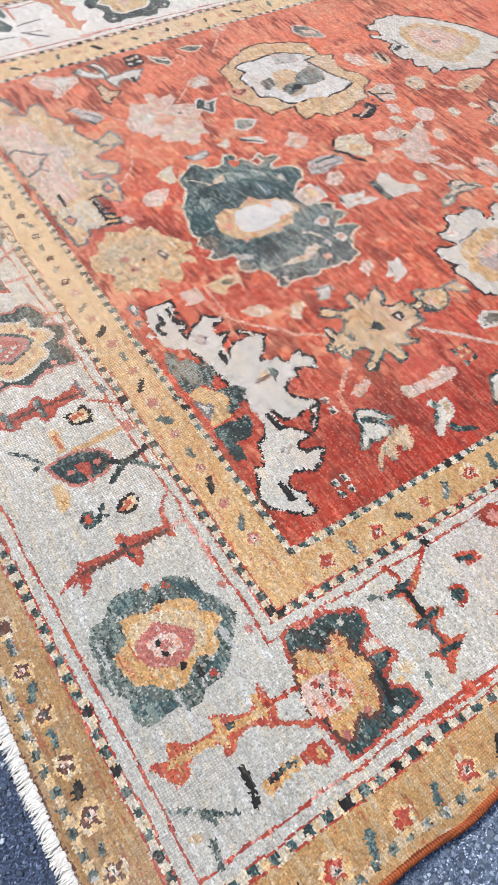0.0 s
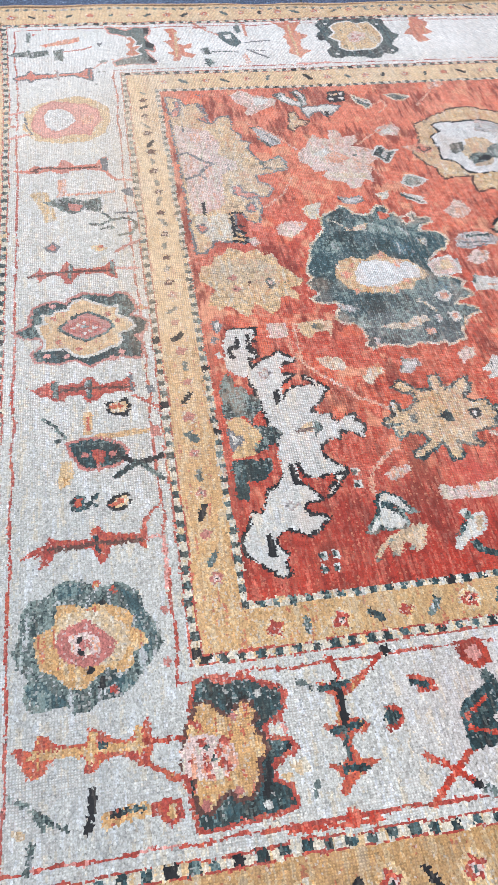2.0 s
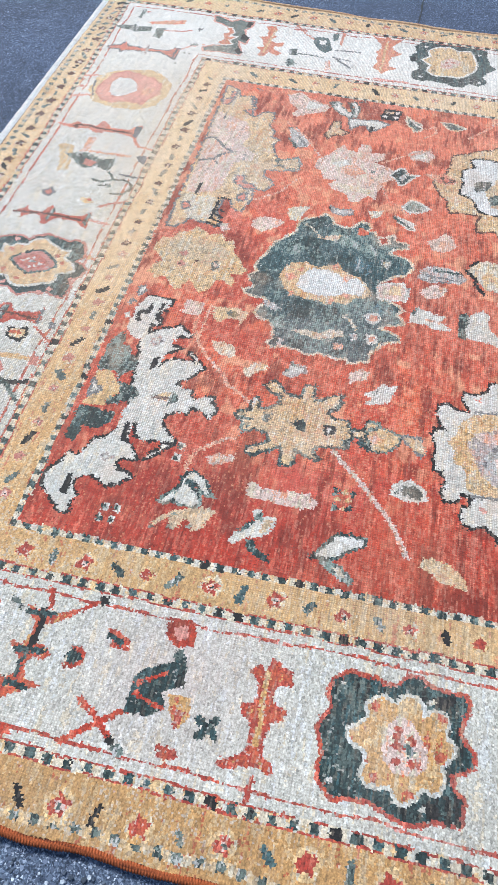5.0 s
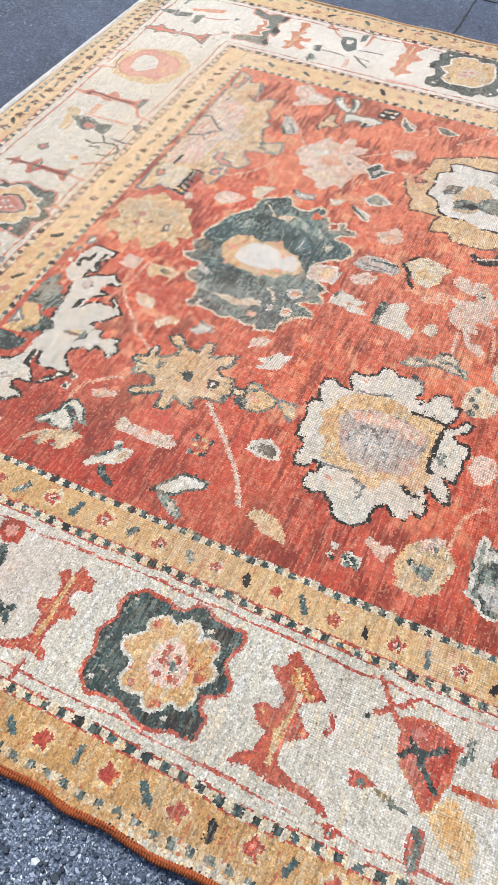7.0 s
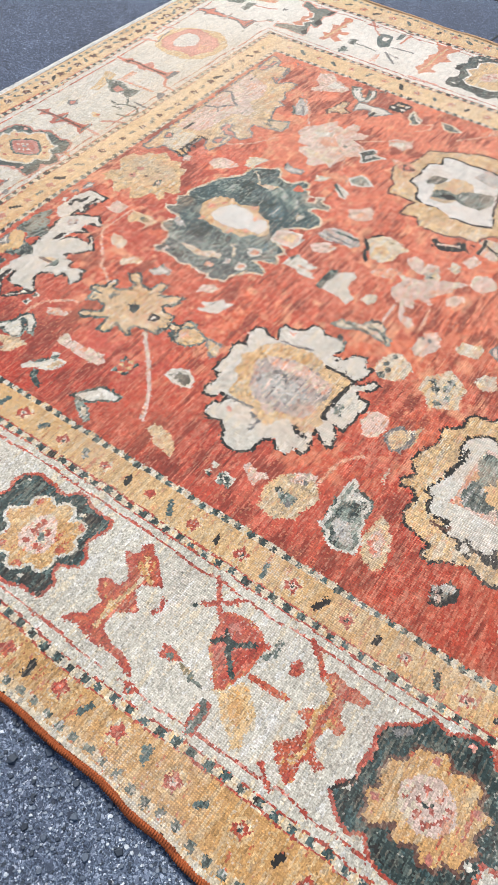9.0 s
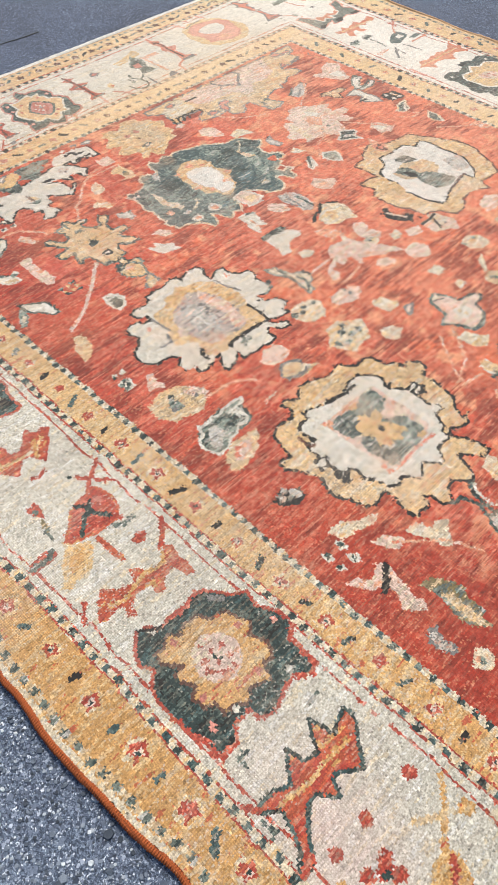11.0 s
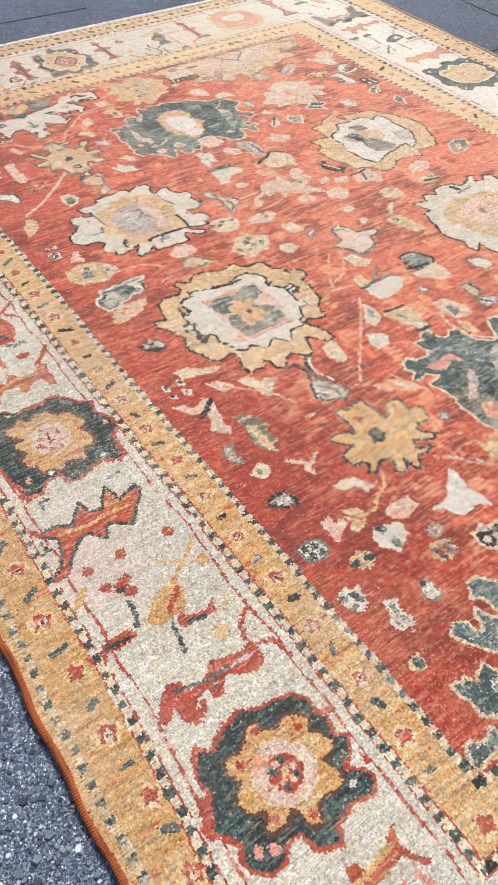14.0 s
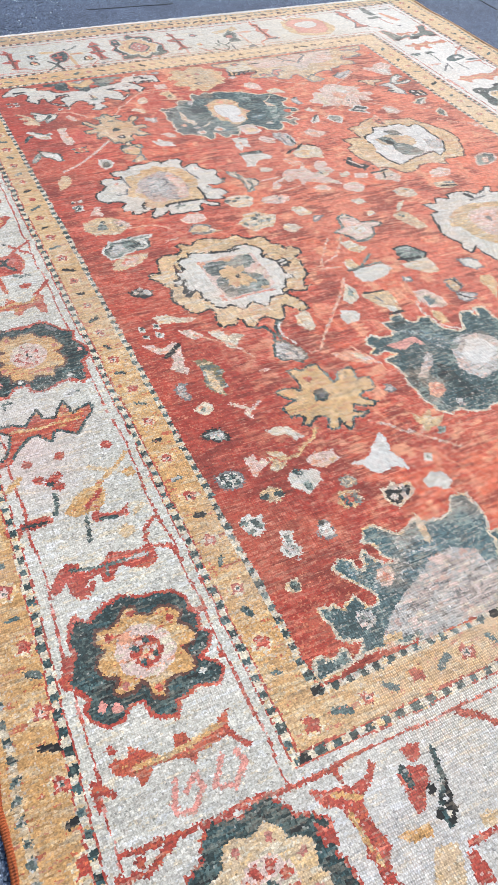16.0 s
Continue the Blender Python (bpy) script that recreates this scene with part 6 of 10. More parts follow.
shape("ivory", [(-19.2, 5.3), (-21.2, 9.8), (-20.8, 13), (-18.5, 14.1), (-16, 12.1), (-13.5, 12.3), (-15.4, 16.4), (-14.7, 18.7), (-12.4, 18.2), (-9.1, 20.1), (-8.3, 23.5), (-5.8, 23.7), (-3.8, 22.3), (-0.2, 22.3), (-0.1, 24.6), (2.5, 21.6), (3.1, 19.9), (2.5, 16.7), (5.6, 16.9), (6.7, 19.9), (9.9, 21.2), (11.8, 17.9), (13.4, 18.6), (13.7, 15.7), (12.6, 12.9), (11.4, 10), (14.1, 11.5), (16.1, 15), (17.9, 14.3), (17, 11.2), (14.3, 9.2), (14.8, 7.2), (18.4, 7.4), (19, 4.5), (18.2, 2), (18.6, -0.4), (18, -2.2), (18, -5), (15.2, -4.8), (17.2, -6.9), (18.3, -10.9), (16.3, -11.9), (13.8, -9.4), (11.9, -8.6), (13.2, -11.7), (13.9, -15.9), (13.1, -17.3), (11.1, -16.7), (10.4, -19.7), (7.5, -19.3), (5.3, -17), (3.5, -18.8), (2.9, -21.4), (3.2, -23.3), (0.5, -25.8), (-3.1, -25.9), (-5.1, -24.7), (-6.3, -22.1), (-9.2, -20.1), (-11.4, -21.3), (-13.5, -20.5), (-14.4, -18.4), (-13.7, -16), (-12, -15.3), (-12.3, -13), (-13.9, -12.8), (-15.3, -14.8), (-18.3, -15.6), (-18.8, -13), (-18.1, -10), (-19.3, -7.4), (-20.8, -7.5), (-21.3, -3.7), (-20.6, -1.6), (-22.2, 2.5), (-21.2, 5.4)], "black", 0.55)
shape("goldpale", [(-18.2, 1.8), (-16, 5), (-15, 9), (-11.2, 11.8), (-5.1, 13.7), (-1.2, 13.4), (2.3, 12.4), (5.6, 11.7), (8.4, 12.3), (10.8, 11.1), (11.8, 8.3), (11.8, 5.4), (11.1, 2), (11.1, -0.9), (12.4, -5.1), (12, -7.6), (11.6, -10.2), (9.3, -11.4), (7.2, -10.7), (4.6, -9.9), (2.7, -11.7), (1.9, -14.6), (-1, -14.9), (-3.6, -13.2), (-7.2, -12.1), (-11.1, -11.7), (-13.2, -10.8), (-13.4, -8), (-13.8, -5.3), (-16.5, -4.2), (-16.5, -1.1)])
shape("mauve", [(-13.5, 1.6), (-11.1, 6), (-5.2, 8.3), (-0.5, 8.8), (4.2, 7.6), (8.6, 5.5), (9.3, 2.1), (8.5, -0.5), (8.7, -4.6), (7.8, -7.5), (4.9, -8.3), (1.1, -9.3), (-3.7, -9.5), (-7.3, -8.4), (-9.8, -6.3), (-11.7, -2.2)])
shape("pale", [(-12.5, 5.5), (-7.7, 6.5), (-1.6, 8.4), (2.3, 7.7), (8, 5.4), (8, 2), (4.6, 3), (0.8, 4.6), (-4.2, 3.9), (-9.2, 3.3)])
shape("gold", [(-16, -4.4), (-15.5, -0.9), (-16.5, 3.1), (-15.5, 4.3), (-13.6, -0.5), (-12.9, -3.6), (-13.8, -5.3)])
shape("palegrey", [(-10.2, -2.6), (-7.8, 1.2), (-2.6, 1.5), (2.7, 1.5), (6, -1.4), (3.5, -5.1), (-1.3, -5.8), (-6.3, -5.7)])
dots("grey", 0.8, [(-3.8, 1.7), (-2.2, 0.4), (8.4, 1.9)])
shape("pale", [(-4.1, -9.4), (-1.1, -8.6), (0.6, -10.1), (-1, -11.8)])
line("black", 1.2, [(11.3, 8.5), (11.3, 2.1), (10.9, -1.5), (12, -4.4)])
line("black", 0.9, [(3.2, 12), (8.1, 12.1), (11.3, 11.4)])
line("black", 0.9, [(7.2, -10.7), (9.2, -12.3), (11.4, -12.1)])
line("grey", 0.9, [(-11.5, -12.5), (-7.2, -12.1), (-4.4, -12)])
line("grey", 0.7, [(-11.7, 12.5), (-6.8, 13.5), (-3.1, 15.2)])
line("grey", 0.8, [(-4, -13.5), (-1, -14.9), (-1.1, -18.2)])
dots("black", 0.5, [(4.3, 15.5), (6.4, 13.9), (8.2, 12.6), (9.5, 12.1), (11.8, 11.8)])
dots("greygreen", 1.0, [(13, 0.5), (13.5, 1.9), (14, -0.6)])
dots("dustypink", 0.7, [(-11.2, 16.8)])
dots("pink", 0.8, [(-9.1, -15.9)])
line("greygreen", 0.7, [(-0.4, 22.7), (2.3, 23.1), (3.4, 19.5)])
motif("field_patch", 113, 76)
shape("pale", [(-8.1, -1.5), (-7.6, 1.6), (-3.6, 1.3), (1, 2.1), (5.1, 2.5), (7.3, 1), (6.4, -1.2), (2.1, -1.3), (-3.1, -1.5)])
motif("four_dots", 126, 79)
dots("green", 0.8, [(-1.9, 1.9), (1.9, 1.6), (-1.9, -2.2), (1.3, -2.3)])
dots("goldpale", 0.6, [(-1.3, -0.2), (1, -0.1), (0.1, 1.8), (-0.1, -2.4)])
motif("field_flower", 127, 67)
shape("ivory", [(-6.1, -4), (-3.9, -0.9), (-1.2, 2.5), (1.5, 3.1), (4.9, 2.7), (5, 0.9), (1.9, -0.9), (-0.3, -3.1), (-2.7, -3.9)], "green", 0.5)
shape("white", [(-0.9, 1.3), (1, 2.7), (3.9, 2), (2.6, 0.5)])
shape("greygreen", [(-4.6, -4.3), (-1.7, -4.1), (1, -4.9), (3.7, -7.5), (3.1, -8.9), (-0.3, -7.7)])
shape("cream", [(-1.6, -5.4), (0.3, -5.4), (2.1, -6.9), (0.9, -7.3)])
motif("vine", 133, 79)
line("pale", 1.1, [(-11.2, 12.5), (-3.6, 4.8), (1.9, -1.2), (5.9, -6.9), (8.4, -11.6)])
line("peach", 0.8, [(54.3, -2.5), (55.2, 6.4), (58.6, 11.5)])
line("pale", 0.6, [(66.5, 8.5), (66.6, 11.1), (66.2, 12.4)])
line("pale", 0.6, [(66.7, 7.1), (66.8, 9.1)])
motif("field_leaf", 149, 65)
shape("goldpale", [(-5.3, 0.5), (-4.7, 3.2), (-2.2, 3.3), (1.2, 2.7), (4.1, 0.4), (5.4, -2.9), (2.5, -2.4), (-0.6, -2.1), (-2.6, -0.1)])
shape("gold", [(-1.2, 1.3), (1.4, 1.1), (3.8, -1), (2.3, -1.3)])
motif("field_flower", 140, 84)
shape("ivory", [(-4.1, -1.4), (-3.7, 1.4), (-1.8, 3.3), (1.1, 3.5), (3.8, 1.5), (4.6, -1.4), (2.2, -2.2), (-0.4, -2.7)])
shape("greygreen", [(-3.1, -0.7), (-1.7, 1.3), (0.9, 2.3), (3.6, 0.3), (2.7, -1.4), (-0.7, -0.9)])
motif("field_flower", 132, 98)
shape("goldpale", [(-4.5, -2.7), (-3.7, 1.3), (-1.7, 3.9), (1.7, 3.1), (4.6, 1.9), (4.7, -0.8), (2, -3.9), (-1.6, -4.3)], "green", 0.6)
shape("peach", [(-2.2, -1), (-1.3, 1.9), (0.1, -0.4), (-0.6, -2.5)])
motif("field_flower", 140, 98)
shape("tan", [(-3.7, 1.7), (-1.1, 2), (1.4, 2.2), (2.7, -1.1), (2.2, -3)], "grey", 0.5)
motif("four_dots", 169, 65)
shape("ivory", [(-2.5, -0.9), (-1.7, 1.7), (2, 1.6), (2, -2)])
dots("green", 0.8, [(-1.4, 0.3), (0.5, 0.5), (-0.6, -1.2), (1.2, -1)])
motif("field_flower", 174, 71)
shape("pale", [(-4, -0.3), (-3.5, 1.4), (-0.6, 0.2), (1.7, 1.1), (3.1, 0), (1.3, -1.7), (1.2, -3.8)])
motif("field_flower", 185, 69)
shape("tan", [(-6.3, -5.5), (-5.8, -2), (-5.4, 0.7), (-4, 2.5), (-0.5, 4.3), (0.5, 7.8), (3, 6.9), (5.1, 4.5), (4.4, 1.2), (3.2, -1.9), (3.6, -3.9), (1.4, -4.3), (-0.7, -6.3), (-3.6, -6.1)])
shape("palegreen", [(-5, 0.6), (-1.7, 1.4), (0.5, 1.4), (0.8, -1), (-2, -1.5)])
dots("green", 0.8, [(-4.6, 0.9)])
dots("grey", 0.8, [(-0.4, -1.1), (-0.3, 6.5)])
motif("field_flower", 197, 74)
shape("greygreen", [(-3.9, -5.9), (-3, -3.4), (-3.8, -1), (-2.9, 0.5), (-3.7, 3.4), (-3.7, 7), (-3.3, 8.9), (-1.8, 8), (-1.9, 5.1), (-2, 3.1), (0.1, 5.4), (2.4, 5.5), (3.7, 3.8), (2.9, 2), (4.6, -0.5), (4.8, -2.9), (6.5, -5.3), (6.6, -8.4), (4.3, -9), (2.6, -9.6), (-0.1, -9), (-0.8, -7)], "ivory", 0.6)
shape("palegrey", [(-1.8, -4.4), (-1, -2.7), (1, -2), (2.8, -2.9), (3.6, -1.2), (3.2, -4.1), (5, -5.3), (4.7, -7.7), (2.5, -7.5), (0.6, -6.3)])
shape("green", [(-3.5, -1.1), (-1.2, 1.3), (0.3, 3.9), (2, 3.6), (2.3, 0.9), (0.1, -0.4), (-1.7, -2.1)])
shape("green", [(-0.4, -8.1), (1.3, -8), (3.7, -8), (3.5, -9.2), (1.5, -9.3)])
motif("field_leaf", 207, 71)
shape("tan", [(-2.9, -2.2), (-3.4, 1.1), (-3.7, 5.3), (-2.9, 7), (-0.4, 5.8), (1.7, 3), (3.4, -1.8), (3.3, -4.6), (2.5, -6.6), (0.6, -6.3), (-1.7, -4.5)])
shape("pale", [(-2.5, 1), (-1.8, 4.1), (1, 1.7), (1.7, -2.3), (0.6, -3.9)])
dots("dustypink", 0.8, [(-1.4, -0.4), (-0, -1.8)])
motif("dark_bar", 224, 69)
shape("black", [(-2.7, -1.4), (-1.3, 1.3), (0.2, 3.1), (2.8, 2.7), (2, 0.4), (2.2, -1), (0.5, -3.9), (-1.2, -3.2)])
dots("palegrey", 0.9, [(-1.4, -0.1), (0.2, 1.4), (1.5, 1.7), (-0.1, -1.8)])
dots("blue", 0.7, [(0.9, -0.4), (-1.3, -2)])
motif("leaf_palmette", 79, 106)
shape("ivory", [(-14.6, 25.9), (-7.4, 26.2), (-7.5, 23.7), (-10, 22.8), (-10.4, 18.6), (-8.3, 18.2), (-8.4, 15.8), (-11, 14.5), (-11.2, 12.1), (-9.6, 12.1), (-7.3, 15), (-4.6, 15.8), (-2.7, 17.5), (-1.7, 15.9), (1.2, 14.3), (0.4, 13.1), (-2.7, 12.7), (-3.9, 11.4), (-3.7, 9.9), (-0.6, 9.2), (-1.8, 8), (-4.7, 5.6), (-5.9, 4.5), (-6, 1.5), (-4.6, 1.5), (-3.7, 3.4), (-2.2, 4.9), (0, 5.3), (4.2, 5), (1.3, 8), (2.2, 8.4), (4.3, 6.5), (6.9, 3.5), (4.8, 0.2), (1.7, -2.8), (3.6, -4.2), (5.7, -4.1), (6, -5.9), (7.5, -6.6), (9.7, -5.2), (11.8, -4.8), (11.6, -6.9), (12.9, -7.6), (13.2, -9.7), (11.8, -12.1), (9.9, -10.4), (7.3, -9.7), (6.6, -11.8), (3.8, -12.1), (1.4, -13.8), (1.6, -15.8), (4, -18.7), (5.9, -20), (6.1, -20.9), (4.4, -21.9), (1.2, -21.6), (-1.4, -21.9), (-3.9, -21), (-4.6, -18.8), (-5, -17.5), (-6.3, -17.5), (-6.5, -22.6)], "black", 0.45)
shape("ivory", [(-5.2, -22.9), (-2.8, -25), (-1.2, -27.5), (-2.9, -27.8), (-4.5, -28.1), (-5.5, -29.3), (-4.6, -31.1), (-1.9, -31), (-0.9, -32.5), (-2.5, -33.7), (-3.8, -35.4), (-6.2, -36.2), (-8.1, -34.8), (-10.5, -34), (-12, -34.8), (-13.3, -36.8), (-12.3, -38.2), (-11.1, -40.1), (-12.1, -41.2), (-11.5, -44.2), (-12.9, -45), (-14.7, -44.2), (-17.5, -41.2), (-20.2, -38.8), (-20.2, -34.6), (-18.3, -32), (-17.6, -29), (-15.4, -29.6), (-14.2, -26.9), (-12.6, -23.6), (-11.1, -23.2), (-9, -21), (-8.2, -18.5), (-6.4, -20.1)], "black", 0.45)
shape("ivory", [(-14.6, 25.9), (-7.9, 25.8), (-11, 13.3), (-7.3, 14.6), (-2.3, 15.9), (-4.1, 6), (-6.2, -6.7), (-5.1, -20.1), (-6.3, -24.8), (-11, -26.3), (-10.3, -23.2), (-9, -21), (-8.4, -16.2), (-8.8, -13.6), (-7.4, -10.2), (-7.8, -6.1), (-8.6, -3.2), (-8.5, 0.7), (-8.9, 4.8), (-11.1, 5.9), (-11.4, 9.4), (-13.9, 9.3), (-16.8, 12.4), (-16.2, 17.6), (-16.8, 20.7), (-15.6, 23.9)])
shape("ivory", [(2.5, -21.9), (3.1, -23.2), (1, -24.7), (0.1, -26.9), (1.1, -26.5), (3.6, -24.1), (5.8, -21.3), (4.4, -21.3)], "black", 0.4)
shape("green", [(-19.3, 7.7), (-17.3, 11.2), (-15.9, 10.5), (-15.6, 6.6), (-13.4, 6.7), (-12.6, 4), (-10.4, 2.6), (-10.4, -1.5), (-12.6, -3.3), (-12.9, -5.4), (-11.3, -5.7), (-8.6, -6.1), (-6.6, -8.8), (-8.2, -10.5), (-10.9, -12.9), (-13.5, -13.3), (-14.3, -12), (-11.9, -10.2), (-11.4, -8.9), (-12.9, -6.1), (-14, -3.7), (-15.4, -2.6), (-19.4, -3)])
shape("green", [(-19.8, -15), (-15.4, -15), (-14.1, -15.6), (-10.7, -15.2), (-10.5, -18.5), (-12.3, -20.1), (-13.6, -21.1), (-16.9, -21.1), (-17.1, -25.7), (-19.6, -25.4)])
shape("gold", [(-19.4, -3.7), (-16.2, -2.6), (-12.9, -6.1), (-11.4, -8.9), (-13.3, -11.6), (-14.3, -12.3), (-13.6, -14.6), (-15.6, -14), (-19.3, -14.7), (-18.5, -12), (-15.6, -9.3), (-19.1, -6.2)])
shape("ivory", [(-19.2, -6.2), (-15.9, -9.3), (-18.8, -11.7)], "grey", 0.35)
shape("green", [(1.1, -5.6), (1.9, -6), (3.6, -8), (3, -9.1), (1.7, -9.4), (1.1, -10.8)])
shape("goldpale", [(-3.3, -8.1), (-1.1, -6.7), (0.8, -6), (0.4, -9.1), (-1.5, -9.1)])
line("brown", 0.8, [(-3.1, -8.3), (0.4, -7.9)])
line("black", 1.2, [(-12.7, 22.5), (-12.7, 19.8), (-14.7, 19.3), (-14.7, 16.3)])
line("black", 1.0, [(-9.7, 23.4), (-10, 21.3)])
line("black", 0.8, [(-8.6, 21.7), (-7.8, 21.3)])
line("black", 1.3, [(-9.8, 19.8), (-9.2, 18.2)])
line("black", 0.8, [(-10.4, 15.7), (-10.5, 12.5), (-8.4, 14)])
line("black", 1.3, [(-5.7, 4.1), (-5.8, 1.3)])
line("black", 1.3, [(-6.4, -18.1), (-6.5, -22.4)])
line("black", 1.6, [(-14.7, -35.4), (-14.5, -39.2)])
dots("mauve", 0.7, [(-7.5, 11.4), (-7.6, 9), (-8.5, 10.2), (-6.5, 10.2)])
dots("mauve", 0.6, [(-8.4, -27.2), (-8.5, -29), (-9.3, -28.1), (-7.6, -28.1), (-6.4, -28.1)])
shape("ivory", [(-18, 29.5), (-16.2, 29.5), (-15.9, 27.8), (-17.4, 25.6), (-18.3, 27.3)], "grey", 0.3)
shape("ivory", [(-18.6, 23.4), (-17.7, 23), (-17.7, 21.8), (-18.7, 21.7)], "grey", 0.3)
shape("ivory", [(-18.8, 18), (-17.4, 18.9), (-17.1, 16.4), (-18.5, 16.4)])
motif("four_dots", 75, 65)
shape("ivory", [(-1, 1), (0.6, 1), (0.5, -1.2), (-1, -1.2)])
shape("ivory", [(1.7, 1), (3.2, 1), (3.1, -1.2), (1.6, -1.2)])
shape("ivory", [(-1.1, -2.2), (0.4, -2.2), (0.3, -4.4), (-1.2, -4.4)])
shape("ivory", [(1.5, -2.2), (3, -2.2), (2.9, -4.4), (1.4, -4.4)])
dots("green", 0.75, [(-0.2, -0.1), (2.5, -0.1), (-0.3, -3.3), (2.3, -3.3)])
motif("two_dots", 87, 85)
shape("ivory", [(-1, 0.7), (0.8, 0.7), (0.6, -1.5), (-1.2, -1.5)])
shape("ivory", [(-1.3, -2.4), (0.5, -2.4), (0.3, -4.6), (-1.5, -4.6)])
dots("green", 0.7, [(-0.2, -0.4), (-0.5, -3.7)])
motif("star_flower", 110, 98)
shape("goldpale", [(-8.2, 9.9), (-6.2, 12.2), (-4.4, 11.1), (-2.7, 8.9), (-0.3, 8.2), (1.4, 8.2), (1.5, 11.9), (2.1, 12.7), (4.4, 12.7), (4.6, 8.2), (6.4, 8.2), (9.1, 10.5), (11.8, 11.3), (11.4, 7.6), (10.8, 6.1), (8.7, 5.3), (9.8, 3.6), (14.2, 3.2), (14.4, 1.5), (15.2, 1.5), (15.3, -1.7), (14.6, -5.1), (11.6, -5.5), (8, -5.8), (6.9, -7.2), (8.1, -9.2), (8.9, -9.5), (7.9, -10.1), (5.9, -9.5), (2.8, -7.9), (3.1, -11.8), (2.4, -13.1), (0, -13.1), (-0.5, -10.2), (-0.7, -7.9), (-3.1, -9.6), (-5.3, -10.6), (-6.3, -11.9), (-8.4, -11.5), (-8.4, -9.9), (-5.8, -8.6), (-3.7, -6.6), (-4.8, -4.9), (-7.9, -4), (-9.1, -5.3), (-10.2, -5.7), (-11.4, -4.3), (-10.9, -3), (-13.4, -1.3), (-12.7, 0.5), (-9.9, 1.2), (-10.6, 4), (-9.3, 5.8), (-8.3, 4.8), (-8.1, 2.3), (-5.8, 3), (-3.3, 5.2), (-3.5, 7.4), (-6.2, 8.1)], "green", 0.5)
shape("green", [(0.5, -0.4), (2.7, 1.3), (4.2, 0.3), (4.1, -2.1), (2.6, -2.5)])
shape("greygreen", [(-6.3, 1.2), (-4.7, 1.3), (-5.1, -1.5), (-6.7, -1.5)])
shape("mauve", [(9, 0.7), (10.9, 0.7), (10.4, -1.7), (8.8, -1.7)], "black", 0.3)
dots("ivory", 0.6, [(9.9, -0.3)])
shape("greygreen", [(13.3, -2.4), (15.2, -2.4), (14.7, -4.8), (13.1, -4.4)])
shape("ivory", [(-9.9, 5.5), (-8.8, 5.1), (-9.3, 3.3), (-10.1, 3.7)])
line("green", 0.6, [(-12.9, -1.3), (-8.8, -1.2)])
line("green", 0.6, [(-10.9, -7), (-9.4, -3.3)])
motif("arrow_motif", 129, 99)
shape("tan", [(-3.9, 0.1), (-1.1, 0.2), (-0.4, 3.4), (2.7, 3.4), (2.3, 1.6), (0.2, 1.2), (-0.6, -1.3), (0.9, -3.3), (0.5, -5), (-1.3, -2), (-3.8, -2)], "green", 0.45)
motif("field_flower", 98, 112)
shape("cream", [(-2.5, 0.3), (-0.2, 2.7), (3, 3.1), (3.9, 1.6), (0.9, 0), (-0.6, -2.7), (-1.9, -2.3)])
motif("field_flower", 108, 115)
shape("ivory", [(-2.7, -2.1), (-1.4, -0.6), (-0.7, 2.2), (0.9, 1), (2.4, 1.5), (3.3, -0.1), (1.4, -1.7), (-0.5, -2.9)], "mauve", 0.4)
dots("green", 0.7, [(-1.6, -0.6), (-0.3, 1.6)])
motif("field_flower", 124, 116)
shape("pale", [(-1.9, 1.4), (0.9, 3.1), (3.1, 2.3), (2.3, -0.5), (0, -1.3), (-1.4, -2.9)])
motif("field_flower", 130, 111)
shape("ivory", [(-3.8, -0.1), (-0.8, 1.8), (0.7, 4.6), (2.8, 3.8), (4.6, 5.1), (3, -1.5), (0.9, -2.3), (-1.9, -3.1), (-3.7, -3.5), (-1.5, -1.2)])
shape("greygreen", [(-1.5, 1.4), (0.1, 2.2), (0.1, 0.7), (-1.2, -0.1)])
motif("field_flower", 97, 83)
shape("pale", [(-3.8, 0.2), (-1.3, 2.1), (0.7, 1.5), (2.4, 2.5), (2.7, 0.6), (0.7, -0.7), (-0.7, -1.6), (-2.7, -1.6)])
dots("tan", 0.6, [(-1.5, 0.2), (0.1, 0.6)])
motif("vine", 88, 114)
line("peach", 0.9, [(-8.3, 18.4), (-8.3, 9.6), (-6.8, 5.5), (-3.1, 0.9), (1.1, -3.7), (5.3, -8.4), (8.8, -10.2), (11.1, -12.3)])
line("peach", 0.8, [(-6, 18.9), (-6.2, 5.5)])
line("peach", 0.8, [(1.8, -36.9), (1, -34.5), (2.5, -29.5), (8.2, -24.7), (10.3, -24)])
line("peach", 0.7, [(7.4, 83.3), (2.1, 74.5), (-5.3, 67.8)])
motif("field_flower", 91, 73)
shape("ivory", [(-3, -0.9), (-1.7, 1.4), (-2, 3.5), (-0.3, 5.6), (1.6, 5), (3.7, 3.5), (5.4, 0.8), (6.3, -0.3), (4.3, 0), (1.6, 2), (0.1, 2.9), (1.4, 0.8), (3.2, -0.9), (4, -2.9), (2.4, -4.1), (-0.8, -3.8), (-2.4, -3.2), (-4, -4.3), (-5.4, -3.8), (-4.5, -2.1)], "green", 0.5)
line("green", 0.7, [(-0.6, 2.9), (1, 1.4), (3.3, 0)])
motif("field_flower", 92, 65)
shape("tan", [(-2.4, 2.5), (1.8, 3.9), (5.4, 4.8), (7.3, 4.2), (6.1, 2.5), (5.1, -0.8), (2.8, -1.9), (2.3, -0.2), (1, 0.9), (-0.7, -1.9), (-2, -2.4), (-2.9, 0.3), (-4.7, -1), (-6.1, -3.5), (-6.5, -1.8), (-4.6, 0.6)])
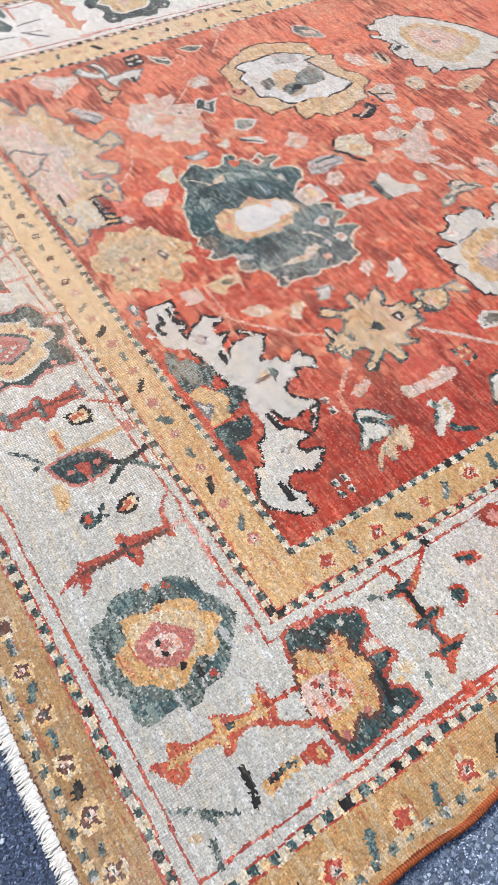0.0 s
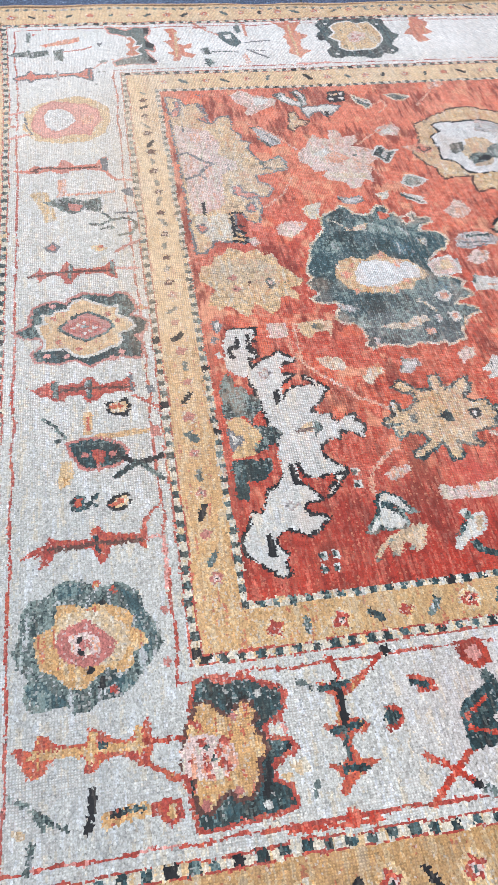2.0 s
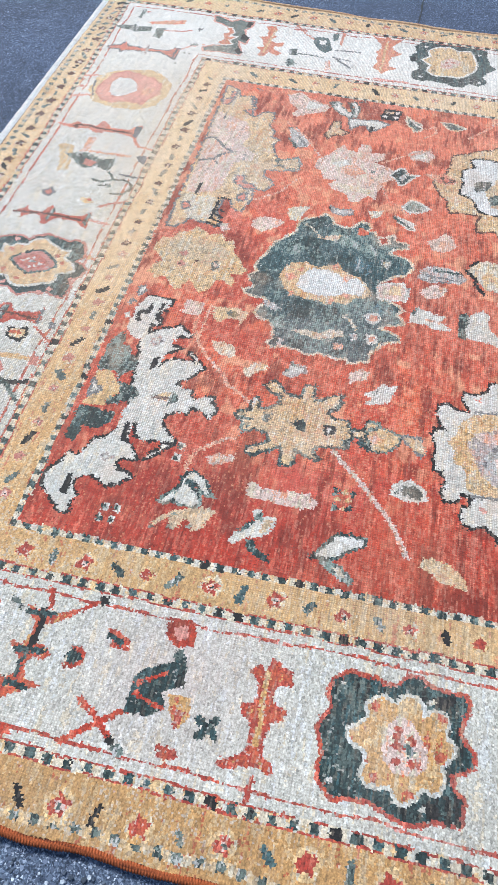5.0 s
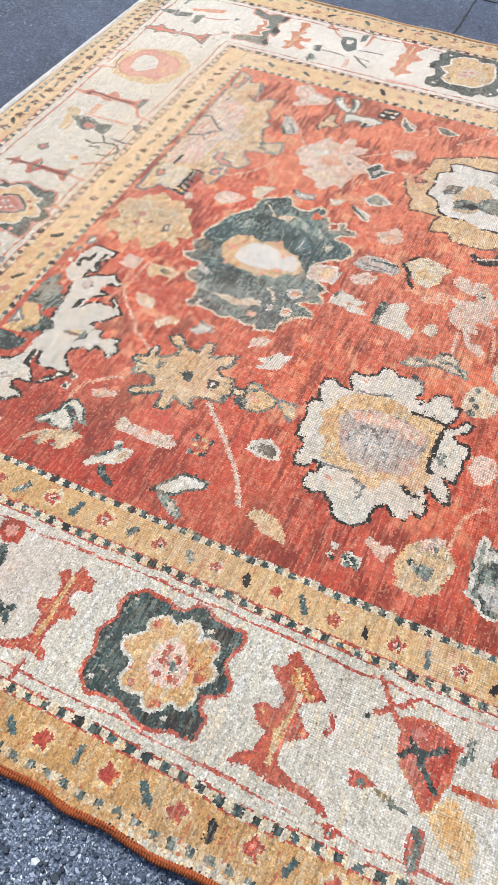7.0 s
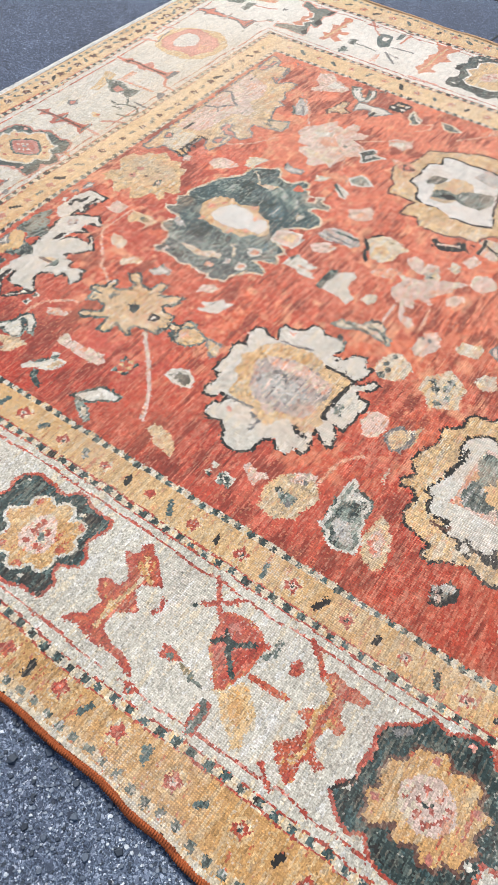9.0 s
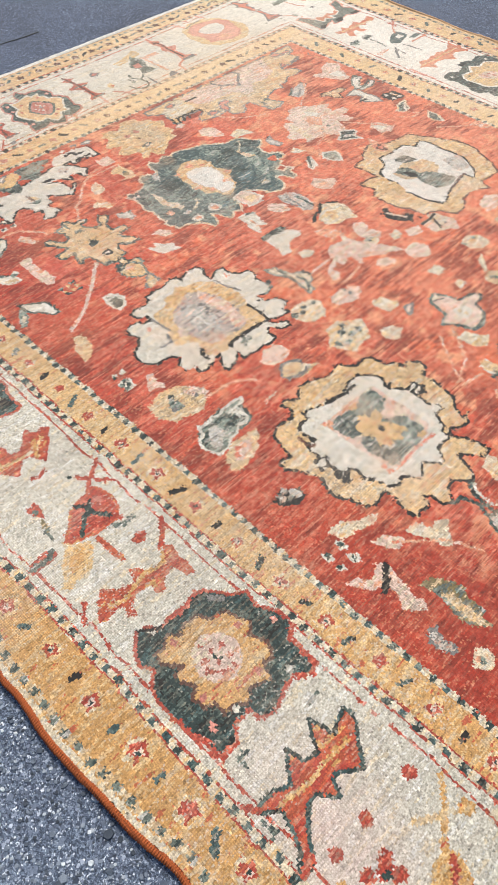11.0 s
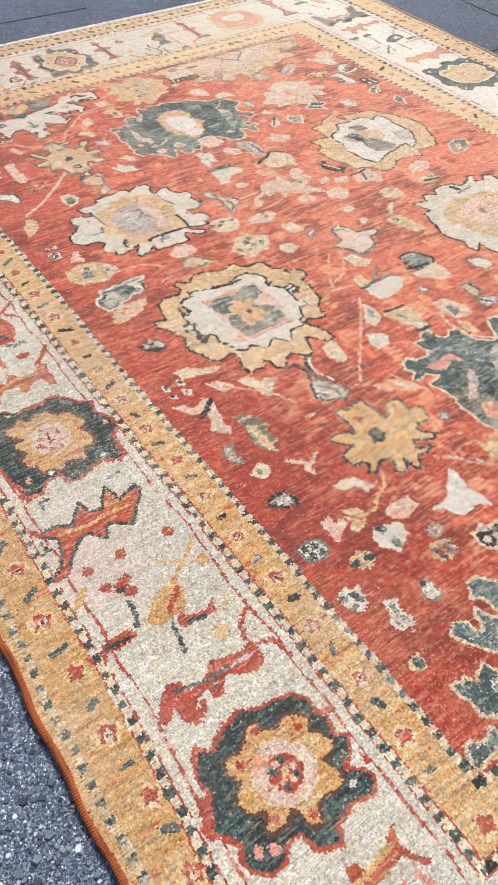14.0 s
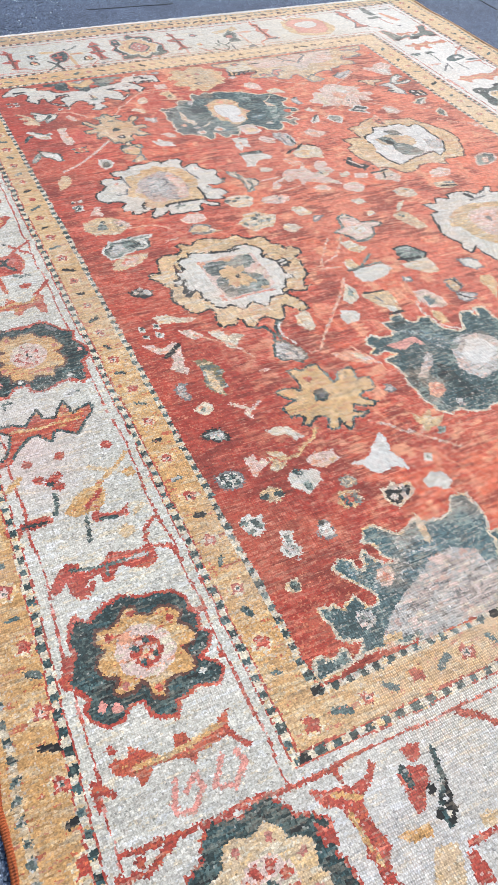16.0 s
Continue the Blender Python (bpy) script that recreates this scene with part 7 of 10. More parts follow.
shape("goldpale", [(-0.8, 2.3), (3.2, 3.4), (4.6, 2.8), (2.5, 1.4), (0.3, 1.2)])
dots("greygreen", 0.6, [(-2, 1.7), (-2.2, -1.7), (2.2, -1), (-6, -2.4)])
motif("field_patch", 111, 76)
shape("pale", [(-7, 2), (-5.3, 3), (-3.5, 1.4), (6.8, 2.1), (9.3, 0.6), (8.4, -1.5), (3.5, -1.8), (-3.9, -1.2), (-6.9, -1)])
motif("field_flower", 108, 67)
shape("ivory", [(-1.5, 4.5), (0.6, 5.1), (1.3, 3.1), (4.2, 4), (4.2, 1.7), (2.7, -1.4), (0.3, -2.2), (-1.7, -2.8), (-3.5, -4.9), (-5.1, -4.1), (-4.2, -1.9), (-1.6, 0.8), (-0.8, 2.5)])
shape("green", [(-0.1, 4), (1.2, 4.3), (1.4, 2.5), (-0.2, 2), (-1.2, 0), (-3.2, -1.7), (-3.9, -1.1), (-2.1, 0.6), (-0.9, 2.2)])
shape("tan", [(2, 2.8), (3.7, 3.1), (2.6, -0.3), (1, -1.4)])
shape("green", [(-1.3, -3), (0.3, -2.5), (1.3, -4.7), (4, -6), (4.5, -7.1), (3.2, -7.3), (0.8, -6.3), (-0.9, -5.2)])
motif("field_mark", 124, 80)
shape("greygreen", [(-0.4, 0.9), (0.8, 1.5), (0.6, -0.3), (-0.5, -0.7)])
shape("greygreen", [(-0.5, -3.1), (0.6, -2.8), (0.4, -4.6), (-0.7, -4.9)])
motif("field_square", 77, 131)
shape("pale", [(-2.2, 2.2), (3, 2.3), (2.8, -2.9), (-2.1, -3.2)])
motif("gold_flower", 73, 149)
shape("goldpale", [(-13.1, 5.5), (-11.8, 9), (-9.3, 8.1), (-8, 12.2), (-5, 12.8), (-3.7, 15.9), (-1.1, 15), (0.8, 13), (4.5, 14.6), (6.3, 11.6), (8.7, 12.7), (9.4, 7.6), (12.1, 4.7), (13.8, 1.9), (15.3, 0), (13.6, -2), (11, -2.5), (13, -5.3), (12.2, -7.6), (9.6, -5.8), (7.7, -6.3), (6.9, -10), (4.3, -12.7), (2.6, -10.1), (0.2, -7.4), (-0.8, -11.1), (-2.1, -12.9), (-4.7, -11.1), (-5.9, -8.5), (-8.1, -8.1), (-9.3, -9.9), (-10.5, -7.2), (-12.3, -7.7), (-11.4, -4), (-9.3, -1.6), (-11.2, 0.7), (-13.1, 2.1)])
shape("tan", [(-10.9, 8.5), (-4.4, 10.8), (3.7, 10), (8.4, 7.1), (8.1, 1.7), (3.3, -0.3), (-3, 1.4), (-9.3, 1.2)])
dots("dustyrose", 1.1, [(-3.9, 3.1)])
dots("dustyrose", 1.2, [(-3.7, -1.9)])
dots("brown", 0.5, [(-4, -2), (0.5, 0.5)])
shape("pale", [(4.9, 1.1), (6.2, 1.7), (7, -0.7), (5.7, -2.2)], "greygreen", 0.4)
dots("olive", 0.5, [(10.2, -0.2), (10.6, 1.8)])
motif("field_patch", 88, 130)
shape("tan", [(-5.5, 2.5), (-1.8, 3), (4.5, 2.7), (4, 0.1), (3.1, -2.9), (2.4, -0.8), (-0.9, -1.3), (-3.1, -3.5), (-4.8, -1)])
shape("olive", [(-1, 1.7), (2, 1.8), (1.9, 0), (-1.1, 0)])
motif("field_flower", 89, 118)
shape("cream", [(-4, 1.6), (-1.4, 2), (2, 1.3), (3.3, -0.7), (3.1, -2.6), (-0.1, -3.1), (-2.8, -1.2)])
motif("field_patch", 89, 172)
shape("pale", [(-4, 0.9), (-0.8, 3.2), (3.6, 2.8), (5.9, 1.8), (2.5, -2.1), (-0.4, -4.3), (-3.9, -2.9)])
motif("field_patch", 77, 167)
shape("pale", [(-1.7, 0.8), (1.4, 1.9), (2.2, -1.2), (-0.1, -2.4)])
motif("field_patch", 98, 179)
shape("cream", [(-3.5, 2.1), (0.4, 4), (3.3, 4.7), (1.5, 0.6), (0.8, -3.4), (-2, -4), (-3.1, -0.7)])
motif("faded_palmette", 77, 201)
shape("goldpale", [(-17.5, 46.3), (-12.7, 44.3), (-11.5, 40.4), (-6.7, 41.5), (-4.8, 37), (-4.5, 32.5), (-7.3, 30.9), (-3.5, 28.2), (-1, 32), (2.5, 32.9), (3.1, 28.5), (2.6, 24.2), (5.1, 20.8), (4.6, 17.3), (7.6, 16), (5.9, 12.5), (7.5, 8.6), (8.8, 5.4), (11.6, 4.5), (15.5, 7.6), (16.6, 5.7), (16.9, -0), (13, -0.8), (6.6, -2.4), (6.4, -5.5), (9.2, -7.2), (10.5, -9.6), (8.5, -13.3), (6, -13.4), (4.3, -12.2), (5.4, -18.6), (3.7, -24.4), (3.6, -26.6), (0, -23.9), (-1.2, -20.6), (-3.3, -20.7), (-3.8, -27.4), (-1, -32.7), (-2.4, -34.9), (-6.3, -33.4), (-10.9, -33), (-12.3, -36.2), (-14.2, -37.8), (-16.5, -37.9), (-16.9, -27.8), (-16.8, -4.6)], "grey", 0.3)
shape("pale", [(-16.6, 28.2), (-5.5, 23.8), (-2.8, 17.2), (-3.9, 9.4), (1.1, 5.7), (1, 1.2), (-4.2, -1), (-5.3, -16.1), (-11.5, -19.8), (-15.6, -20)])
shape("goldpale", [(-3, 1), (6.4, 1.4), (5.7, -4.9), (0.9, -10), (-2.6, -7.1)])
shape("cream", [(-15.6, -21.1), (-4.7, -20.7), (-4.3, -31.7), (-11.6, -32.5), (-14.9, -27.8)])
shape("dustypink", [(-16.7, 36.3), (-14.3, 38), (-15.1, 42.6), (-13.5, 43.4), (-13.1, 38.8), (-14.3, 33.5), (-16.7, 33.4)], "grey", 0.5)
shape("dustypink", [(-7, 39.9), (-5.2, 40), (-5.3, 33.2), (-7.7, 30.9), (-4.6, 28.1), (-4.6, 30.3)], "grey", 0.5)
shape("dustypink", [(-1.9, -7.7), (0.7, -7), (0.5, -10.6), (4, -11.1), (5.4, -12.8), (2.5, -14.1), (-1.6, -11.3)], "grey", 0.5)
shape("dustypink", [(0.9, -17.6), (3.1, -15.8), (4, -18.7), (2.9, -20.4), (0.9, -19.9)], "grey", 0.5)
shape("dustypink", [(-15.3, -25.6), (-12.9, -24.9), (-12.2, -27.7), (-13.9, -28.8)], "grey", 0.4)
shape("dustypink", [(0.4, -23.4), (2, -26.1), (4, -25.5), (3.9, -28.2), (1.5, -29.9), (0.2, -27.2)])
line("grey", 0.9, [(-16.5, 10.8), (-13.9, 11.6), (-11.3, 9.1), (-9.1, 6.5), (-6.2, 4.7), (-9.2, 2.6), (-11, -0.6), (-15.7, -2.7)])
line("grey", 0.7, [(-11.4, -0.6), (-9.6, -3.1)])
line("black", 1.0, [(-12, -15.2), (-12, -20.1)])
line("black", 0.9, [(-4.7, -20.7), (-1.2, -20.6)])
line("black", 1.2, [(-4.7, -26.9), (-4.4, -31.2)])
line("black", 0.9, [(-3.5, -26.8), (-1.5, -27.3)])
line("black", 0.9, [(-3.5, -29), (-1.2, -30)])
line("black", 0.9, [(-3.6, -31.2), (-1.3, -32.2)])
line("black", 1.0, [(-4.6, -33.3), (-1.4, -34.3)])
line("black", 0.8, [(-4.4, -22.4), (-4.5, -26.3)])
line("grey", 0.6, [(-13.5, 26.9), (-13.5, 24.1)])
line("grey", 0.6, [(-1.5, 4.3), (-1.6, 1.7)])
line("greygreen", 0.6, [(8.8, 4.1), (11, 4.8), (11.2, 2.3), (8.9, 0.2)])
line("greygreen", 0.6, [(14.3, 4.3), (16.7, 1.2)])
shape("tan", [(8.8, 4.1), (12.2, 5.5), (16, 7), (16.7, 1.2), (12.9, -0.2), (10.5, 1.6)], "greygreen", 0.4)
line("grey", 0.5, [(-7, 47.7), (-4.6, 46.3)])
motif("field_flower", 90, 242)
shape("pale", [(-7.9, 5.1), (-3.7, 8.5), (0.2, 4.7), (5, 3.4), (8, 1.3), (6.9, -2.6), (2.8, -4.4), (-2.2, -8.4), (-4.5, -7), (-2.7, -3.2), (-6.2, -0.3)])
shape("ivory", [(0.1, 3.2), (5.7, 1.9), (3.8, -1.3), (0.1, -2.2)])
motif("field_flower", 91, 220)
shape("palegrey", [(-4.4, 6.2), (-1.7, 6.4), (0.4, 2.2), (3.5, -1.8), (3.7, -4.5), (1, -5.4), (-1.2, -4.1), (-2.9, 0)])
line("green", 0.8, [(-4.5, 5.5), (-2.1, 6.4)])
line("green", 0.9, [(-3.3, -0.8), (-0.2, -5.4)])
line("grey", 0.8, [(-0.5, 1.5), (2.6, -3.2)])
motif("field_flower", 104, 244)
shape("ivory", [(-6.5, 2.4), (-3.5, 4.1), (-1.8, 1.1), (1.1, -2.6), (3.2, -1.8), (2.4, 2.1), (0.5, 3.6), (2.7, 5.3), (4.7, 0.7), (4.1, -4.8), (1.2, -5.7), (-2.2, -3.6), (-4.7, -0.7)], "greygreen", 0.5)
dots("green", 0.7, [(-4.9, 2.5), (-3.7, 1.7), (1.3, 2.8), (2.8, -2.6)])
line("green", 0.8, [(0.2, 4.3), (1.9, 1.3), (3, -4.1)])
line("green", 0.5, [(4, 5.4), (6.6, 7.1)])
motif("field_flower", 102, 229)
shape("goldpale", [(-1.1, 5.3), (0.9, 6.2), (1.6, 1), (5.1, -0.3), (3.7, -2.5), (0.4, -3.4), (-1.8, -6.3), (-3.1, -4.3), (-2, 0.1)], "brown", 0.4)
motif("field_flower", 113, 235)
shape("ivory", [(-7.8, 2.5), (-1.4, 2.9), (2.8, 3.9), (7, 2.6), (4.6, -0.6), (1.4, -3.7), (-0.1, -3), (-0.5, -0.1), (-3.4, -1), (-5.7, -4.1)], "grey", 0.5)
shape("black", [(0.7, 0), (2.2, -0.7), (1.4, -4.4), (0.2, -3.8)])
motif("four_dots", 120, 244)
shape("black", [(-2.8, 3.5), (3.9, 3.9), (2.9, -3.2), (-3.6, -3.6)])
dots("cream", 0.7, [(-1.3, 2), (0.3, 2.1), (2, 2.2)])
dots("ivory", 0.8, [(-1.7, -1.1), (1.8, -0.9)])
dots("ivory", 0.8, [(2.2, 2.2)])
motif("pale_flower", 112, 206)
shape("pale", [(-12.9, 3.6), (-9.6, 7.1), (-5.8, 14.8), (-4.1, 12.1), (-0.8, 10.9), (0.2, 16.5), (3.3, 16.7), (3.9, 11.8), (9, 12.8), (8.4, 8.6), (5.5, 6.5), (9.9, 5.3), (12.6, 3.4), (13, -1.1), (9.3, -3.9), (8.4, -9.6), (8.1, -13.9), (5.5, -12.2), (2.7, -16.5), (-0.5, -16.6), (-1.1, -13), (-6, -11.4), (-7.6, -9.6), (-5, -6.4), (-9.2, -7.2), (-10.9, -2.8), (-13.3, -1)])
shape("peach", [(-4.5, 2), (-0.2, 3.5), (3.4, -0.3), (-1, -3), (-3.8, -1.9)])
shape("ivory", [(-8.2, 2.5), (-3.3, 6.1), (-2.5, 2.8), (-5.8, 0.6)])
shape("cream", [(-5.6, -7.7), (7.8, -9), (5.6, -11.5), (-3.4, -10.7)])
dots("greygreen", 0.7, [(5.9, 1.2)])
dots("greygreen", 0.5, [(5.8, -2.1)])
motif("field_flower", 128, 240)
shape("green", [(-2.5, 4.8), (0, 2.6), (3, 0.5), (3.7, -2.5), (0.9, -5), (0, -2.7), (-1.7, -0.6)], "cream", 0.5)
line("ivory", 0.7, [(-0.8, 2.6), (3.4, -1.8)])
motif("field_diamond", 142, 242)
shape("bluegreen", [(-3.9, 2), (-0.2, 2.2), (4.8, 0.1), (1.4, -2.4), (-1.3, -1.8)], "cream", 0.6)
motif("field_flower", 133, 221)
shape("pale", [(-5, 0.2), (-1.4, 3.2), (1.8, 4.1), (4.3, 0), (2.1, -3.6), (-0.9, -3.1), (-3.4, -3.9)])
shape("ivory", [(-2.8, -0.4), (0.6, 1.2), (0.9, -1.6), (-2, -2.4)])
motif("field_flower", 128, 207)
shape("green", [(-4.6, -0.2), (-1.6, 4.5), (0, 4.6), (0.6, 1.3), (4.9, 2.2), (2, -1.3), (-0.9, -5.3), (-2.2, -2.1)], "ivory", 0.5)
shape("palegrey", [(-1.5, -0.1), (0.3, 1.9), (0.6, -0.7), (-0.8, -2.7)])
motif("field_patch", 140, 209)
shape("peach", [(-5.7, 1.5), (1, 3.2), (5.6, -0.6), (1.7, -3.4), (-1.8, -1.6)])
shape("dustypink", [(-0.1, 1.1), (4.6, 0), (1.1, -2.1)], "brown", 0.3)
motif("field_diamond", 133, 192)
shape("greygreen", [(-4.1, -1.4), (-1.1, 3), (1.6, 1.9), (4.4, -0.4), (1.9, -2.3), (-1.6, -3.7)], "ivory", 0.7)
motif("field_flower", 110, 184)
shape("palegrey", [(-3.2, 1.6), (-0.9, 0.5), (4.5, 1.3), (3.9, -1), (0.5, -2.3), (-1.8, -1.8)], "grey", 0.4)
dots("black", 0.5, [(-2.6, 0.5)])
motif("field_patch", 121, 185)
shape("cream", [(-2.1, 1.1), (2.7, 2.4), (1.5, -1.1), (-0.9, -3)])
motif("field_bar", 131, 183)
shape("ivory", [(-4.3, 2.8), (-0.6, 1.7), (2.7, 0.1), (3.1, -3.3), (0.3, -3.4), (-2.7, -0.1)])
line("green", 1.0, [(-3.8, 1.9), (1.8, -2.5)])
motif("field_patch", 142, 176)
shape("pale", [(-4.5, -0.2), (-1.2, 2.2), (1.2, 5.2), (3.8, 2.4), (4.4, -1), (1.2, -4.4), (-2.5, -4)])
motif("field_patch", 159, 251)
shape("peach", [(-3.8, 1.9), (-0.1, -0.3), (3.4, 4), (3, -1.7), (-3.2, -5.3)])
line("peach", 0.7, [(-38.8, -37.7), (-32.5, -32), (-23.2, -25.1)])
line("peach", 0.8, [(-3.2, -5.3), (-10.9, -14.9)])
line("peach", 0.7, [(-38.5, -48.9), (-34.3, -57.5), (-28.2, -63.9)])
line("peach", 0.7, [(-27.3, -13.5), (-23.1, -10.3), (-22.2, -14.8), (-26.1, -18.7)])
line("peach", 0.7, [(-73.8, -21.6), (-66.5, -28.7), (-59.7, -38.7), (-58, -40.6)])
motif("green_medallion", 115, 149)
shape("bluegreen", [(-24.3, 6.4), (-22.8, 9.4), (-21.3, 14.6), (-17.9, 19.5), (-16, 21.7), (-15.9, 26.6), (-13.6, 28.9), (-11.1, 29.6), (-9, 32.5), (-6.8, 30.9), (-5.7, 28.1), (-1.7, 27.1), (0.1, 27.7), (2.3, 31.2), (4.4, 30.7), (5.5, 29.1), (4.4, 26.2), (7, 27.4), (7.7, 25.2), (10.4, 24.8), (12.8, 27.1), (13.4, 24.3), (17.4, 23.9), (17.4, 21.7), (13.7, 20.5), (12.3, 18.3), (14.6, 17.8), (17.2, 17.4), (19, 15.9), (19.8, 13.3), (17.7, 9.6), (15.6, 9), (13.7, 7.5), (11.2, 4.9), (11.4, 0.5), (12.3, -1.9), (16.5, -3.2), (18.7, -5), (16.7, -6.9), (18, -8.3), (19.1, -10.5), (14.7, -12), (12.9, -13.4), (16, -14.6), (18.2, -15.9), (18.5, -17.6), (15.9, -18.1), (13.7, -19.9), (12.7, -22), (11.5, -23.3), (11.2, -26.6), (9.2, -27.5), (7.6, -28.3), (6, -28.8), (5.7, -27.2), (2.9, -28), (0.4, -27.2), (-2.3, -27.3), (-4.5, -28.1), (-6.2, -27.4), (-8.5, -27), (-10.2, -27), (-11.7, -26.6), (-14.1, -27.5), (-15.7, -26.3), (-14.6, -23.8), (-15.1, -20.9), (-16.3, -18.4), (-19.3, -18), (-21.2, -15.9), (-20.7, -13.2), (-17.7, -11.4), (-20, -9.6), (-25.2, -9.3), (-26.3, -7.5), (-24.1, -6.1), (-23, -4.2), (-25.1, -3.3), (-26.2, -1.4), (-24.1, 0.5), (-24.9, 2.9)], "cream", 0.5)
shape("goldpale", [(-16.8, 3.6), (-14.8, 7.2), (-10.8, 8.3), (-7.1, 6.9), (-3.5, 9), (-1.4, 10.1), (-0.4, 7.6), (2.6, 6.2), (5.2, 5.7), (7.3, 2.8), (9, 0), (7.6, -2.9), (5, -3), (3.2, -6.3), (-1.2, -6.4), (-2.8, -8.3), (-4.4, -6.5), (-9.5, -7.1), (-12.5, -5.8), (-15.2, -4.9), (-16.1, -2.1), (-17.5, 0.2)])
shape("white", [(-11.5, 2.3), (-9.5, 5.8), (-4.5, 6.5), (0.4, 4.6), (5, 4.7), (7.4, 1.4), (6.5, -2), (2.3, -2.1), (-2.9, -4.6), (-9.1, -4.3), (-12.1, -2.5)])
shape("peach", [(-16.1, 1.7), (-13.7, 3.2), (-12.6, 0.8), (-14.5, -1.1)])
shape("peach", [(-3.5, 9), (-1.7, 10.1), (-1, 8.1), (-2.8, 7)])
shape("peach", [(0.9, 5.6), (2.7, 4.7), (1.8, 2.7), (0.3, 3.6)])
shape("peach", [(-2.6, -5.1), (-0.7, -5), (-1.4, -7.8), (-2.7, -7.8)])
shape("peach", [(1.4, -1.7), (3.8, -2.6), (3.2, -4.5), (1.4, -3.6)])
shape("peach", [(-12.7, 5.7), (-11.1, 5.8), (-11.3, 3.8), (-12.6, 4.2)])
shape("peach", [(-13.7, -5.3), (-11.7, -4.8), (-12.3, -6.7), (-13.5, -6.7)])
shape("green", [(-17.6, 15.8), (-14.6, 19), (-10.1, 20.3), (-7.8, 19.3), (-8.4, 15), (-6.7, 12.5), (-4.4, 12.5), (-0.3, 13.2), (2.4, 15.3), (1.4, 11.2), (-2.4, 10), (-6.7, 9.9), (-10.6, 10.3), (-12.1, 13.9), (-15, 12.2), (-17.3, 11.6)])
shape("green", [(-15.5, 26.6), (-12.5, 29), (-8.2, 30.8), (-8.9, 24.7), (-10.9, 22.4), (-13.9, 22.8)])
shape("green", [(-5.3, 25.9), (-0.1, 26.6), (-0.6, 22.7), (-5.1, 22.6)])
shape("green", [(-12.8, -8.5), (-9.5, -7.5), (-3.5, -8.8), (2.9, -8.2), (3.6, -11.3), (-0, -14.5), (-6, -15.5), (-10.5, -15.2), (-13.3, -13.1)])
shape("green", [(-10.3, -23.3), (-5.4, -22.4), (-5.3, -25.7), (-7.5, -26.6), (-10.1, -26.2)])
shape("green", [(-14.5, -23.4), (-12.2, -23.8), (-12.2, -26.2), (-14.3, -26.3)])
shape("green", [(0.4, -23.5), (3.4, -23.1), (3.5, -26.4), (0.7, -26.8)])
shape("green", [(-25.9, -1.4), (-21.2, 1.6), (-18.3, -1.2), (-21.2, -5.1), (-23.9, -4.7)])
shape("green", [(9.1, -17), (15.4, -16), (13.9, -19), (10, -20.4)])
shape("blue", [(9.2, -4.3), (14.7, -4.2), (16.8, -6.5), (12.1, -9.3), (9.2, -8)])
shape("blue", [(2.6, 14.3), (6.3, 12.9), (8.3, 8.8), (6.6, 6.8), (3, 8.7)])
shape("palegreen", [(-5.5, 24.2), (-0.6, 22.7), (2.9, 20.7), (3.7, 17.5), (-0.2, 18.4), (-4.1, 19.4), (-6.6, 21.5)])
shape("palegreen", [(-16, 14.8), (-13.8, 16.9), (-13.6, 12.3), (-15.8, 10.7)])
shape("cream", [(-7.6, 21.4), (-2.2, 23.2), (-4, 19.9), (-7.4, 19.8)])
shape("palegreen", [(4.4, 21.8), (7.5, 19.8), (9, 16.6), (7.4, 15.5), (5.2, 18.1)])
shape("palegrey", [(-20.1, -10.5), (-16.1, -10.9), (-14.2, -12.6), (-16.2, -14), (-18.8, -13.2)])
shape("palegreen", [(-18.2, -15.8), (-13.6, -15.7), (-11.7, -20), (-14.2, -20.9), (-16.3, -18.4)])
shape("cream", [(-10.6, -20.4), (-6.5, -19), (-2.6, -19.4), (-0.1, -17.2), (3.3, -17.1), (4.1, -19.2), (0.9, -20.1), (-2.4, -21.9), (-6.8, -21.2)])
shape("cream", [(10.6, 14.6), (13, 14.6), (13.2, 12), (10.8, 11.5)], "greygreen", 0.4)
shape("peach", [(9, -8.9), (11.4, -8), (12.6, -10.2), (11, -12.1), (9.2, -11.7)], "ivory", 0.5)
shape("peach", [(9.7, -17), (12.2, -16.9), (12.4, -19.1), (10.4, -20)], "ivory", 0.5)
shape("peach", [(1.8, -22.2), (4.2, -22.2), (4.1, -24.3), (2, -24.3)])
shape("palegrey", [(5.3, -17.9), (6.9, -17), (7.5, -19.2), (6, -20.5)])
shape("palegrey", [(-13.1, -23.8), (-11.3, -24.2), (-12, -26.7), (-13.1, -26.7)])
line("cream", 0.6, [(-13.9, 26.1), (-10.7, 23.5), (-8.4, 20.3)])
line("cream", 0.6, [(2.8, -10.9), (5, -12.2), (6.6, -15.3)])
line("palegreen", 0.7, [(-23.2, 4), (-21.1, 2.1), (-17.8, 3.1)])
shape("red", [(1.9, 28.4), (4.5, 27.3), (5.7, 25.7), (2.7, 23.9), (1.9, 26.1)])
shape("red", [(8.6, 24.7), (11.2, 25.9), (11.7, 22.6), (9.5, 21.4)], "cream", 0.4)
motif("field_box", 130, 151)
shape("pale", [(-4.8, 0.9), (-2.4, 2.9), (2.7, 4.1), (3.7, 1.1), (3.5, -3.2), (-0.5, -3.8), (-3.7, -3.9)], "ivory", 0.5)
shape("tan", [(-1.3, 2), (2.1, 2.6), (2.3, -1.3), (-1.1, -1.9)])
motif("border_rosette", 29, 136)
